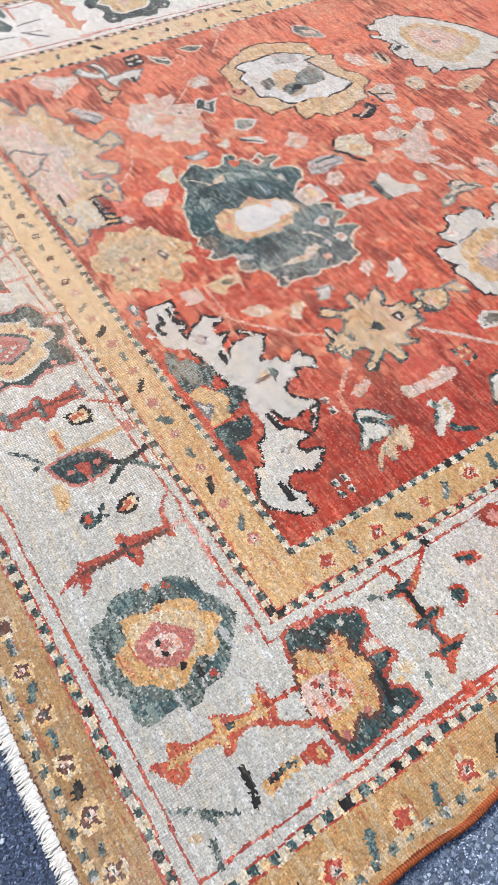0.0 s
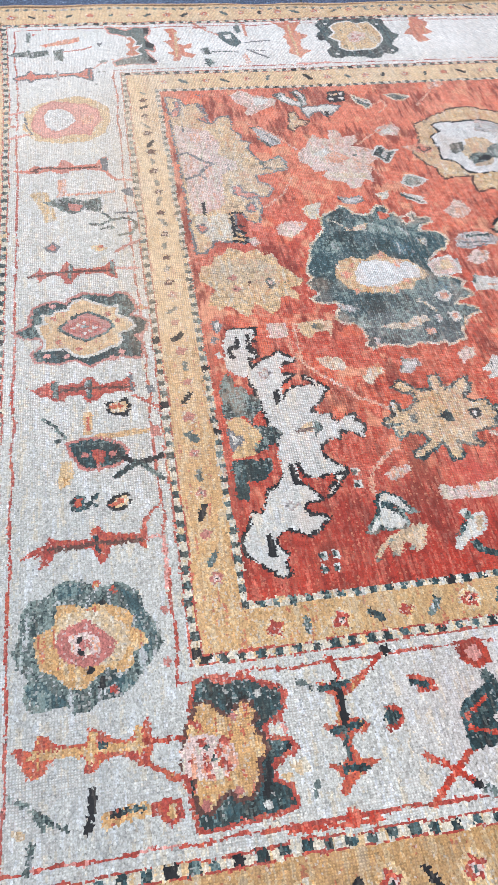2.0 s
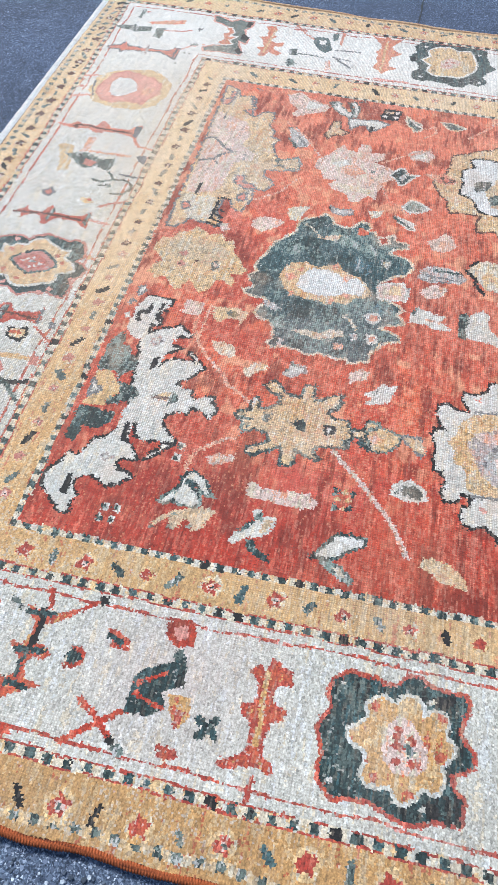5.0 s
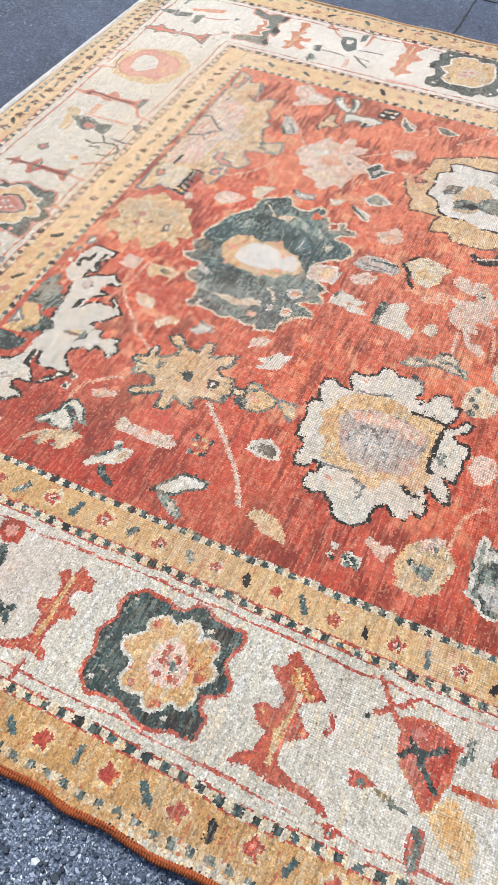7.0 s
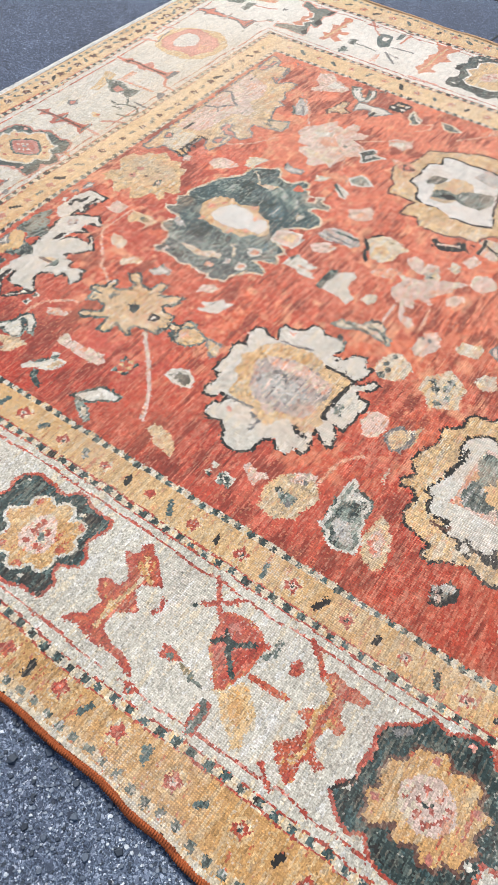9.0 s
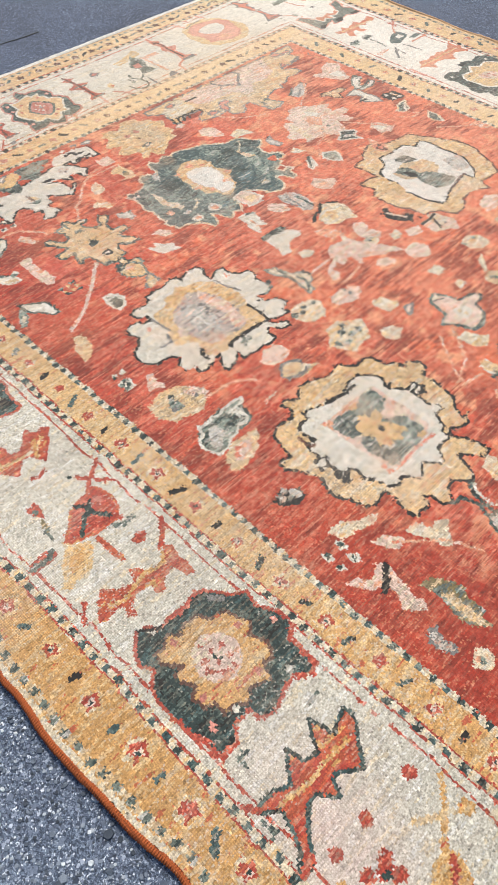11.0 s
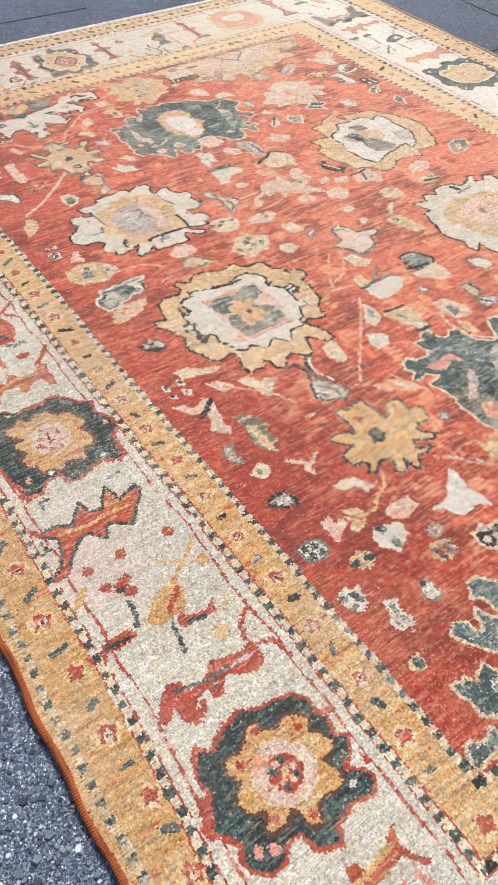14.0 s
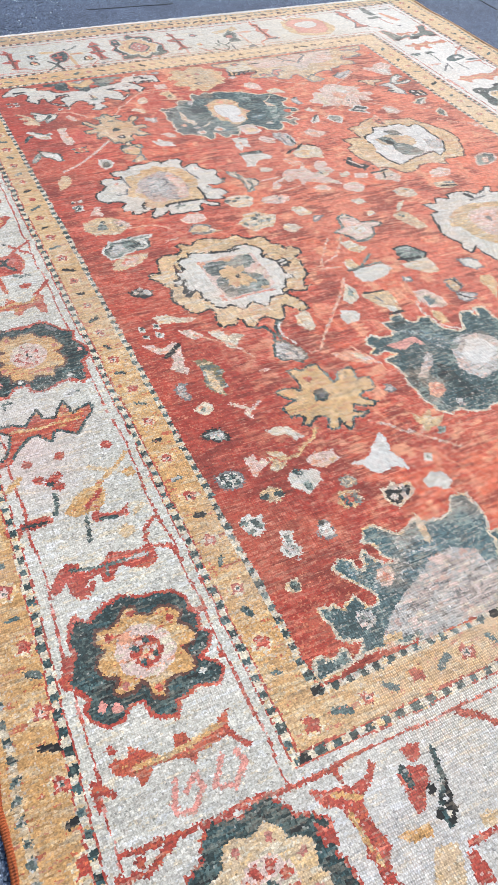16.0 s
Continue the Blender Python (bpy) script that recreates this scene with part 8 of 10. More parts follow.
shape("green", [(-18.5, 1), (-16, 2.3), (-14.3, 3), (-14.6, 6.3), (-13.5, 9.5), (-10.7, 10.9), (-8, 11.5), (-4.9, 10.3), (-4.2, 12.4), (-2.5, 13.1), (-0.1, 14.1), (2.8, 13.4), (6.6, 12.1), (7.9, 13.7), (10.9, 12.9), (12.2, 10.1), (12.8, 6.6), (11.4, 4.2), (13.7, 3.5), (15.6, 1.6), (14.8, -0.8), (13.8, -2.7), (12.1, -3.3), (13.6, -5.5), (13.7, -8.3), (12.9, -10.9), (10.1, -11), (8, -9.9), (6.5, -10.9), (4.1, -10.6), (2.1, -11.5), (0.4, -12.8), (-1.5, -11.5), (-3.1, -10.2), (-5, -10.3), (-7.2, -11.2), (-9.3, -10.6), (-12.8, -9.8), (-13.9, -7), (-12, -5.6), (-10.9, -4.2), (-11.2, -1.8), (-15.9, -1.3)], "dustyrose", 0.5)
shape("gold", [(-12.6, 2.8), (-10.4, 3.3), (-11.5, 6.8), (-8.7, 6), (-7.5, 8), (-4.9, 7.7), (-3.4, 11), (-0.7, 12), (1.3, 10.5), (3.6, 9.3), (5.5, 7.8), (8.2, 8.4), (7.7, 4.6), (10.5, 3.4), (12.3, 0.3), (10.2, -1.1), (7.9, -2), (8.6, -4.5), (7.1, -6.3), (4.2, -7.2), (1.9, -8.8), (-0.8, -9.3), (-3.6, -8.2), (-5.4, -6), (-7.9, -6.1), (-10.9, -6.2), (-10.4, -2.7)], "ivory", 0.4)
shape("dustyrose", [(-7.3, 0.9), (-5, 3.5), (-2.4, 5.7), (-0, 6.8), (2.8, 5.2), (5.3, 3.2), (6.6, 0.6), (4.5, -1.6), (1.9, -2.9), (-0.7, -3.8), (-2.9, -2.4), (-5.3, -0.5)], "green", 0.5)
shape("rust", [(-5.9, 0.8), (-3.3, 3.4), (-0.4, 4.7), (2.7, 3.1), (4.6, 0.8), (2.2, -1.4), (-0.6, -2.3), (-3.4, -0.7)])
dots("ivory", 0.55, [(-3.3, 1.3), (-0.4, 3), (2, 0.7), (-0.6, -1.1), (0.9, -0.4), (-1.9, 2.4)])
dots("greygreen", 0.8, [(-0.5, 1.4)])
dots("orange", 0.8, [(-8.1, 5.1), (-7.1, -3.5), (-2.1, -6.4), (7.9, 2.9), (5.4, 5.3)])
dots("pink", 0.8, [(-8.6, 9.8), (-9.9, -8.2), (-5.2, -8.4), (8.3, -8.4), (5.7, -10.1)])
shape("orange", [(11.4, 7.2), (14.3, 7.7), (16, 6.7), (14.2, 6)])
motif("border_bar", 26, 158)
shape("rust", [(-12.1, 0.1), (-9.4, 2.1), (-8.8, 3.9), (-7.6, 1.4), (-3.7, 1.5), (-1.9, 5.5), (-0.4, 3.5), (0.8, 1.9), (7.8, 2.1), (10.1, 4.3), (11.1, 5.1), (11.4, 0.3), (12.1, -3), (10, -2.3), (8.3, -0.3), (1.7, 0), (0.1, -2.2), (-0.5, -3.9), (-2.3, -3.7), (-3.2, -0.4), (-5.9, -0.1), (-7.9, -1.3), (-8.8, -2.6), (-9.7, -0.6)])
shape("greygreen", [(-1, 4.9), (-0.1, 3), (-0.5, -2.6), (-1.4, -1.1)])
shape("greygreen", [(10.1, 4.7), (11.3, 3.7), (11, -2), (9.8, -0.4)])
line("brown", 0.8, [(-11.8, 0), (-2.8, 1.4), (10.8, 0.9)])
line("pink", 0.8, [(12.1, 1.2), (18.2, 0.5)])
line("dustyrose", 0.9, [(12.2, 8.4), (14.8, 10.6), (19.4, 12.6)])
motif("border_dot", 20, 170)
shape("dustyrose", [(-1.6, -0.1), (0.5, 1.7), (2.4, 0), (1.1, -2.3), (-0.4, -1.7)], "grey", 0.4)
motif("border_flower", 33, 168)
shape("goldpale", [(-2.2, 1.6), (0.6, 1.8), (2.8, 0.1), (0.8, -1.1), (-1, -0.5)])
dots("orange", 0.7, [(1.2, 0.8)])
motif("border_bar", 27, 116)
shape("rust", [(-13.1, 2.4), (-11, 1.1), (-8.4, 2.9), (-6.3, 3.8), (-5.2, 1.8), (-0.5, 2), (0.4, 3.3), (2.3, 4.2), (3.6, 2.6), (4.6, 1), (9.7, 1.8), (12, 3.8), (12.6, 0.4), (12.2, -2.1), (9.3, -1.4), (4.7, -2.2), (3.3, -3.8), (1.2, -4.3), (0.2, -1.7), (-3.5, -1.6), (-4.3, -3.2), (-6.3, -3), (-7.6, -1.1), (-9.5, -1.2), (-11.6, 0.8)])
shape("greygreen", [(-7.1, 2.8), (-5.5, 2.9), (-5.3, -2.1), (-6.6, -1.9)])
shape("greygreen", [(0.9, 2.9), (2.5, 2.7), (2.6, -2.7), (1.2, -2.9)])
line("brown", 0.8, [(-5.3, 0.4), (0.8, 0.4), (12.3, -0.3)])
line("grey", 0.8, [(11.7, 3.1), (12.2, -1.4)])
line("rust", 0.8, [(12.1, -2.8), (15.4, -5.7), (17.9, -7.4)])
motif("border_flower", 35, 110)
shape("goldpale", [(-2.4, 1.2), (0, 1.6), (2.2, 1.7), (2.8, -0.5), (2.1, -2.8), (-0.2, -2.2), (-2, -1.6)], "black", 0.6)
dots("orange", 0.8, [(-0.9, 0), (0.7, 0.1)])
motif("border_line", 28, 106)
shape("gold", [(-0.9, 3.1), (1.1, 2.9), (0.9, -3.8), (-0.9, -3.9)])
shape("orange", [(-0.2, 2), (0.6, 1.9), (0.4, -2.7), (-0.4, -2.6)])
line("gold", 1.4, [(1.9, -4.6), (6.5, -4.5), (10.8, -4.1), (13.7, -4.1)])
shape("dustyrose", [(14, -3.1), (16.1, -3.1), (16.4, -5.8), (14.5, -6.2)])
line("green", 0.9, [(-9.7, 1.9), (-7.4, -0.1), (-4.9, -3.7)])
line("greygreen", 0.9, [(-7, -4.7), (-5.2, -4)])
shape("grey", [(14, 9.4), (15.9, 9.5), (16.3, 7.6), (14.6, 7.1)])
motif("border_leaf", 30, 97)
shape("green", [(-6.7, 3.7), (-3.9, 4), (1.1, 4), (5.3, 2.1), (6.7, -0.3), (6, -2.7), (3.7, -4), (0.7, -4.5), (-2, -4.4), (-4.1, -3.2), (-5.8, 0.1)], "dustyrose", 0.4)
shape("rust", [(-1.5, 0.8), (0, 1.2), (1.7, -0.3), (1.3, -2.7), (-0.4, -3.1)])
dots("dustyrose", 0.8, [(-2.8, 0), (3.4, -0.5), (0.2, -4.1)])
line("black", 1.2, [(6.1, -2.1), (8.2, -3.9), (10.2, -3.6), (14.9, -2.3)])
line("green", 1.2, [(3.8, -7), (8.2, -3.9)])
line("green", 1.2, [(9.4, -4.1), (14.1, -8.4)])
shape("goldpale", [(-8, -1.5), (-6.1, -1.4), (-5.2, -4.6), (-6.2, -7.8), (-8.4, -9), (-8.8, -6)])
motif("border_flower", 25, 84)
shape("rust", [(-1.3, 0.6), (-0.1, 1.9), (1.3, 1.4), (1.5, -0.4), (0.3, -1.3), (-1.1, -0.9)], "green", 0.6)
line("green", 0.9, [(1.5, 0.2), (3.9, -0.7)])
line("green", 0.9, [(2, -1), (4.2, 1.9)])
motif("border_flower", 34, 84)
shape("goldpale", [(-2.5, -1), (-0.7, 1), (2, 1.5), (2.3, -0.2), (1.3, -1.8), (-0.9, -2.4)], "black", 0.5)
dots("orange", 0.8, [(-0.8, -0.7), (0.6, 0)])
motif("border_bar", 28, 74)
shape("rust", [(-15.3, -2.2), (-12.9, -0.5), (-9.9, 0.9), (-8.8, 2.6), (-7.7, 1.9), (-6.1, 1.5), (-0.4, 0.9), (-0.5, 3.1), (1.1, 4.2), (2.7, 2.4), (6.6, 1.6), (9.9, 1.4), (10.6, 4.6), (12.9, 6.8), (15.4, 8.2), (12.5, 5.5), (11.2, 3.2), (11.4, 0.1), (10.7, -2.5), (9.2, -0.9), (6, -0.5), (3.7, -1.2), (2.8, -3.7), (1.2, -4.8), (0.4, -2.9), (-0.4, -0.9), (-6.1, -0.4), (-7.7, -1.5), (-9.1, -4.1), (-11, -4.6), (-9.9, -1.9), (-11.7, -1.4)])
shape("green", [(0.1, 1.9), (1, 2.1), (1.3, -3), (0.4, -1.6)])
line("brown", 0.9, [(-8.8, -0.3), (-0.6, -0.1), (10, 0)])
line("pink", 0.7, [(11.4, 0.4), (14.7, 0.2), (14.2, -11.6)])
motif("border_rosette", 26, 52)
shape("greygreen", [(-12.2, 8.4), (-10.7, 11), (-7.5, 11.3), (-5.5, 13.9), (-2, 14.4), (0.2, 13.4), (3.4, 12.2), (6.8, 12.9), (10, 10.5), (11.1, 7.9), (12, 4.9), (13.7, 2.4), (14.2, -1.1), (12.8, -3.2), (11.4, -4.7), (9.8, -6.6), (8.2, -8.9), (5.4, -10.2), (2.4, -10.1), (-0.1, -12), (-2.6, -12), (-4.4, -10.1), (-7.2, -10.9), (-10.5, -10.8), (-11.9, -8), (-10.6, -5.1), (-12.6, -2.7), (-13.7, 0.7), (-12.3, 3.8)])
shape("bluegreen", [(-5.3, 13.4), (-0.9, 13.5), (0.1, 11.4), (-3.2, 10.7), (-5.4, 10.3)])
shape("bluegreen", [(6.7, 11.7), (9.9, 9.3), (11.8, 5), (13.2, 1.3), (11.3, -2.9), (9.8, -0.5), (9.9, 4.1), (8.2, 7.8)])
shape("bluegreen", [(-11.6, -5.6), (-8.5, -5.4), (-6.6, -7.8), (-3.6, -9.8), (-4.6, -10.7), (-9.5, -9.9)])
shape("bluegreen", [(3.6, -7.2), (6.7, -6.2), (8.6, -7.9), (5.5, -9.7), (3.5, -9.2)])
shape("gold", [(-9.6, 3.4), (-5.8, 5.2), (-5.4, 9.1), (-2.1, 9.3), (0, 7.8), (3.3, 8.8), (6.5, 7.4), (9.2, 5.3), (8.4, 3.1), (11, 1.6), (11.3, -0.7), (8.6, -2.1), (8.5, -4.7), (6.3, -5.5), (3.7, -4.4), (1.6, -5.8), (-0.5, -8), (-3.5, -7.4), (-5.5, -4.8), (-8.6, -3.3), (-9.6, 0.1)])
shape("tan", [(-5, 7.4), (-1.1, 7.7), (4.3, 6.5), (7.3, 3.7), (8.1, -0.3), (6.3, -3.3), (2.7, -3.9), (-0.4, -3), (-3.8, -1.2), (-5.9, 1.8)])
shape("dustyrose", [(-5.9, 1.1), (-4.8, 3.9), (-2.2, 4.9), (-0.1, 5.7), (2, 4.3), (4, 2.1), (5.8, 0.3), (4.5, -1.9), (2.7, -3.4), (-0.4, -4), (-3.4, -2.7), (-5.1, -1.2)])
shape("pale", [(-3.3, 2.5), (-0.2, 3.2), (2.3, 1.7), (2.4, -1.2), (-0.3, -1.9), (-3, -0.4)])
shape("dustyrose", [(-1.7, 1.8), (0.4, 1.8), (0.8, -0.3), (-1.3, -0.4)])
dots("black", 0.7, [(-1.1, 1.5), (-1.1, -0.7), (3.1, 9.1), (0.6, -4.4)])
dots("orange", 0.8, [(2.4, 13.1), (5.6, 11.4), (5.1, -8.5)])
dots("black", 0.6, [(3, -6.7), (2.9, -7.7)])
motif("border_dot", 41, 58)
shape("dustyrose", [(-0.5, -0), (0.4, 0.6), (1, -0.5), (0, -1.5)])
shape("dustyrose", [(-1.3, -10.4), (-0.2, -9.7), (0.6, -10.9), (-0.4, -12)])
motif("border_bar", 21, 265)
shape("dustypink", [(-13.4, -1.2), (-8.8, 0.9), (-7.3, 4), (-5.7, 0.7), (1.8, 0.9), (9.7, 1.2), (12.2, 4.3), (14.2, 4.1), (14.2, -4.7), (11.6, -2.9), (7.7, -0.3), (1.8, -1.4), (-5.7, -2.5), (-7.2, -4.7), (-8.4, -2.3), (-11.8, -2.8)], "grey", 0.3)
line("mauve", 1.0, [(1.8, 4.1), (2.5, -3.1)])
line("grey", 0.9, [(13, 3.4), (13.5, -3.8)])
line("pink", 0.7, [(14.6, 4.1), (18, 8), (20.1, 8.7)])
shape("greygreen", [(16.8, 9.7), (19.7, 10.4), (20.1, 8.7), (17.2, 8)])
dots("greygreen", 0.6, [(16.9, 1.5), (18.9, 1.4), (15.3, -7.1)])
motif("border_ring", 26, 236)
shape("goldpale", [(-13.8, 5.2), (-10.9, 8.6), (-5.3, 11.8), (2.3, 14.1), (8, 12.2), (13.5, 6.7), (14.3, -0.5), (12, -9.2), (7.1, -13.5), (-1.9, -14.7), (-10.8, -12), (-14.4, -5.1)])
shape("pink", [(-10.9, 2.2), (-11.6, -2.6), (-10.8, -6.7), (-7.9, -10.3), (-3.7, -11.3), (1.8, -9.1), (7.2, -10.2), (8.5, -5.6), (11.2, -1.7), (10, 4.8), (6, 8.7), (0.3, 9.9), (-5.3, 11), (-9.1, 7.7)], "dustyrose", 0.5)
shape("white", [(-8.3, 2.7), (-6.5, 6.1), (-1.6, 6.4), (2.1, 2.6), (3.1, -1.7), (-0.7, -6.2), (-4.3, -7.9), (-7.2, -4.3)], "dustyrose", 0.4)
shape("peach", [(3.9, 0.3), (8.4, 2.1), (8.2, -3.5), (4.8, -3.9)])
line("grey", 0.7, [(-13.8, 1.7), (-13, -3.8), (-11.5, -8.6)])
line("pink", 1.0, [(-20, 3.6), (-14.6, 5.3)])
line("pink", 1.0, [(-18.9, -10.7), (-12.6, -8.6)])
dots("dustyrose", 0.9, [(-18.9, 1.4), (-17.7, -3.5), (-19.4, -7.3)])
motif("border_bar", 24, 208)
shape("dustypink", [(-15.4, -0.3), (-10.4, -0.1), (-8.7, 2.1), (-7, 0.8), (-1.8, 0.9), (-0.4, 4.5), (1.7, 3.1), (3.4, 1.1), (10.3, 1.1), (12.2, 4.6), (14, 5.1), (13.6, -4.1), (11.5, -2.7), (6.8, -1.1), (1.6, -1.8), (-0.5, -3.4), (-3.6, -1.3), (-7.6, -2.2), (-10.3, -1.9)])
shape("dustyrose", [(-0.7, 3.9), (1.7, 3.7), (1.9, -3), (-0.5, -2.8)])
shape("grey", [(11.8, 4), (14, 4.5), (13.6, -3.5), (11.9, -2.1)])
dots("brown", 0.9, [(-8.3, -0.9)])
line("brown", 0.7, [(-8, 0.3), (11.3, -0.2)])
line("dustypink", 0.9, [(13.6, -3.5), (16.1, -7.3), (21.2, -8.3)])
motif("border_leaf", 24, 198)
shape("peach", [(-1.9, 3.8), (0.8, 4.1), (0.7, -3.9), (-1.3, -3.8)])
line("peach", 1.0, [(-1.3, -3.8), (14.8, -3.6)])
shape("goldpale", [(-10.2, -2.3), (-5.3, -1.7), (-3.7, -7.4), (-2.1, -15.7), (-5.3, -16.9), (-6.9, -9.9)])
motif("border_leaf", 27, 189)
shape("greygreen", [(-9.3, 1.8), (-6.6, 2.7), (-4.3, 4.1), (0, 3.2), (3.2, 1.2), (7.6, 3), (8.5, -0.4), (7.3, -4.2), (3.1, -2.7), (-0.2, -4.5), (-3.1, -3.1), (-5, -0.8)])
shape("green", [(-4.3, 3), (-0.1, 1.5), (-0.5, -2.9), (-3.7, -1.5)])
shape("dustyrose", [(-1.7, 1.1), (2.5, -0.4), (1.4, -3), (-1.2, -2.8)])
shape("grey", [(13.8, 5.8), (17, 7.3), (18.5, 4.8), (17.9, 1.5), (15.4, 3.4)])
line("green", 0.8, [(8.3, -4.2), (11, -7.7), (15.3, -7.6), (17.7, -11.1)])
line("green", 0.8, [(11, -7.7), (7.7, -10.1), (4.5, -9.7)])
line("green", 0.7, [(10.9, -10.9), (6.9, -12.1)])
line("grey", 0.8, [(12.2, -5.2), (17.8, -5.2)])
line("green", 0.8, [(17.7, -11.1), (16.1, -14.5), (12.6, -15.2)])
dots("greygreen", 0.6, [(10.8, -11.9)])
motif("border_sprig", 13, 281)
shape("greygreen", [(-8.2, -0.8), (-5, 1.5), (-1, 2.1), (-0.2, 3.8), (1, 1.2), (6.7, 2.5), (7.1, -0.9), (1.1, -3.1), (-1, -2.1), (-5, -1.8)])
shape("greygreen", [(8.7, 2.4), (12.4, 3), (12.3, -6.3), (9.1, -5.2)])
shape("peach", [(3.8, 6.1), (10, 9.3), (18.5, 12.3), (18.4, 8.8), (12.1, 6.5), (5.9, 5.1)])
line("dustyrose", 0.9, [(12.8, 1.3), (20.2, 2.5), (22.8, 4.1)])
dots("dustyrose", 0.7, [(0.1, 15.2), (1.7, 15.1)])
shape("greygreen", [(-1.2, 17.1), (0.5, 16.1), (0.1, 9), (-1.1, 9.1)])
dots("grey", 0.6, [(17, 21.6), (18.7, 21.5)])
shape("grey", [(24.6, 6.6), (26.7, 7.4), (25.7, 3.9)])
motif("corner_rosette", 52, 285)
shape("bluegreen", [(-10.4, 16), (-6.6, 14.9), (-2.8, 12.8), (1.2, 15.4), (3.3, 14.3), (6, 15.1), (6, 9.5), (4.1, 6.9), (5, 2.4), (7.3, -0.5), (6.5, -4.8), (3.7, -2.9), (4.6, -7.2), (6.7, -11.6), (6.5, -14.1), (3.6, -13.9), (0.4, -13.7), (-2.1, -13.6), (-5, -14.2), (-8.3, -14.8), (-8.9, -11.4), (-5.5, -9.2), (-3, -8.5), (-0.3, -6.1), (-0.8, -1.7), (-3.2, 0.2), (-1, 2.7), (-2.3, 7.3), (-6.1, 9.3), (-9.4, 10.4)], "pink", 0.4)
shape("orange", [(-4.5, 7.4), (-1.1, 7.2), (0.4, 3.5), (-0.7, 0), (2.3, 0.7), (-0.1, -3.5), (1.8, -6.2), (-1.3, -7.7), (-4.5, -6.7), (-2.6, -2.5), (-4.4, 1.1), (-2.2, 3.7)], "ivory", 0.4)
shape("black", [(3.8, 14.3), (6, 14.2), (5.6, 9.6), (3.8, 9.7)])
shape("black", [(3.4, 4.2), (7.4, 1.3), (6.7, -2.2), (3.8, -1.1)])
shape("black", [(4.2, -7.2), (7.1, -11.7), (5.3, -13.2), (3.8, -11.4)])
dots("palegreen", 0.7, [(-4.6, 12), (-0.6, -9.5), (-4, -10.9)])
dots("peach", 0.7, [(-6.2, 14.9), (-9.2, -9.8)])
motif("border_beast", 68, 285)
shape("orange", [(-4.5, 12.9), (-0.4, 13.6), (0.6, 10.8), (-0.7, 7.2), (1.3, 5.2), (-0.4, 1.7), (1.6, -0.2), (5.2, 1.4), (5.2, -2.2), (1.7, -2.9), (2.3, -5.5), (5.9, -7.5), (4.3, -10), (0.7, -8), (-0.5, -11.4), (-2.7, -12.1), (-2.6, -7.8), (-5, -5.9), (-1.9, -4.4), (-3.1, 0.1), (-5, 2.9), (-2.2, 4.5), (-2.7, 9.1)])
line("goldpale", 0.8, [(0, 9.9), (-1.1, -8.8)])
motif("border_leaf", 88, 289)
shape("bluegreen", [(-4.4, 4.4), (-1.8, 5.9), (1.8, 5.7), (3.4, 0.2), (4.5, -3.3), (2, -6.6), (-0.7, -4.3), (-2.7, -1)])
shape("bluegreen", [(3, 9.8), (5.2, 11.2), (5.9, 5.5), (3.7, 4.1)])
shape("ivory", [(-1.6, 3.1), (1.5, 3.7), (1.2, -0.2), (-1, 0.3)])
line("orange", 0.8, [(-12.3, 13.7), (-7.2, 6.8), (-3.9, 3.6)])
line("rust", 0.8, [(-12, 9.8), (-7.4, 9.7)])
line("green", 0.9, [(2.7, 16.7), (4.2, 13), (8.3, 12.9)])
motif("border_sprig", 78, 280)
shape("greygreen", [(-2, 1.6), (1, 3.1), (1.8, -2.3), (-1.2, -2.9)])
line("greygreen", 0.7, [(1.3, -0.6), (6.9, -0.4), (12.2, -1.2)])
shape("palegreen", [(-1.3, -6.5), (1.2, -6), (2, -10.3), (-0.5, -11.6)])
line("green", 0.6, [(-1.5, -9.2), (3.1, -8.3)])
line("green", 0.6, [(-0.5, -5.4), (0.4, -11.5)])
line("grey", 0.6, [(16.2, 6), (25.9, 7)])
shape("peach", [(13.2, -3.7), (14.9, -2.5), (16, -9.4), (14.4, -11.4)])
shape("orange", [(16.5, 21.5), (17.9, 20.8), (17.8, 10.1), (16.9, 10.9)])
line("grey", 1.0, [(16, 0.5), (19.6, -3.4), (22.8, -6.3)])
line("grey", 0.7, [(18.2, 0), (22.2, -1.1)])
motif("border_beast", 114, 289)
shape("orange", [(-6.3, 12.2), (-2.2, 12), (-0.9, 16.2), (0.5, 11.6), (5, 12.5), (2.3, 8), (1.4, 5), (3.2, 2.5), (5.8, 1.1), (2.3, -2.4), (0.9, -6.3), (1.8, -9.8), (4.8, -11), (1.3, -13.4), (-0.8, -16.5), (-2.1, -14.1), (-4.7, -12.8), (-3, -8), (-3.9, -5.4), (-3.5, -1.7), (-4.8, 0), (-2.6, 3.2), (-3.1, 6.9)])
line("goldpale", 0.8, [(-0.8, 10.3), (-1.2, -13.9)])
line("orange", 0.8, [(-9.5, 15.5), (-5.4, 11.4)])
line("pink", 0.9, [(-2.9, -20.3), (9.8, -20.5)])
motif("border_rosette", 139, 287)
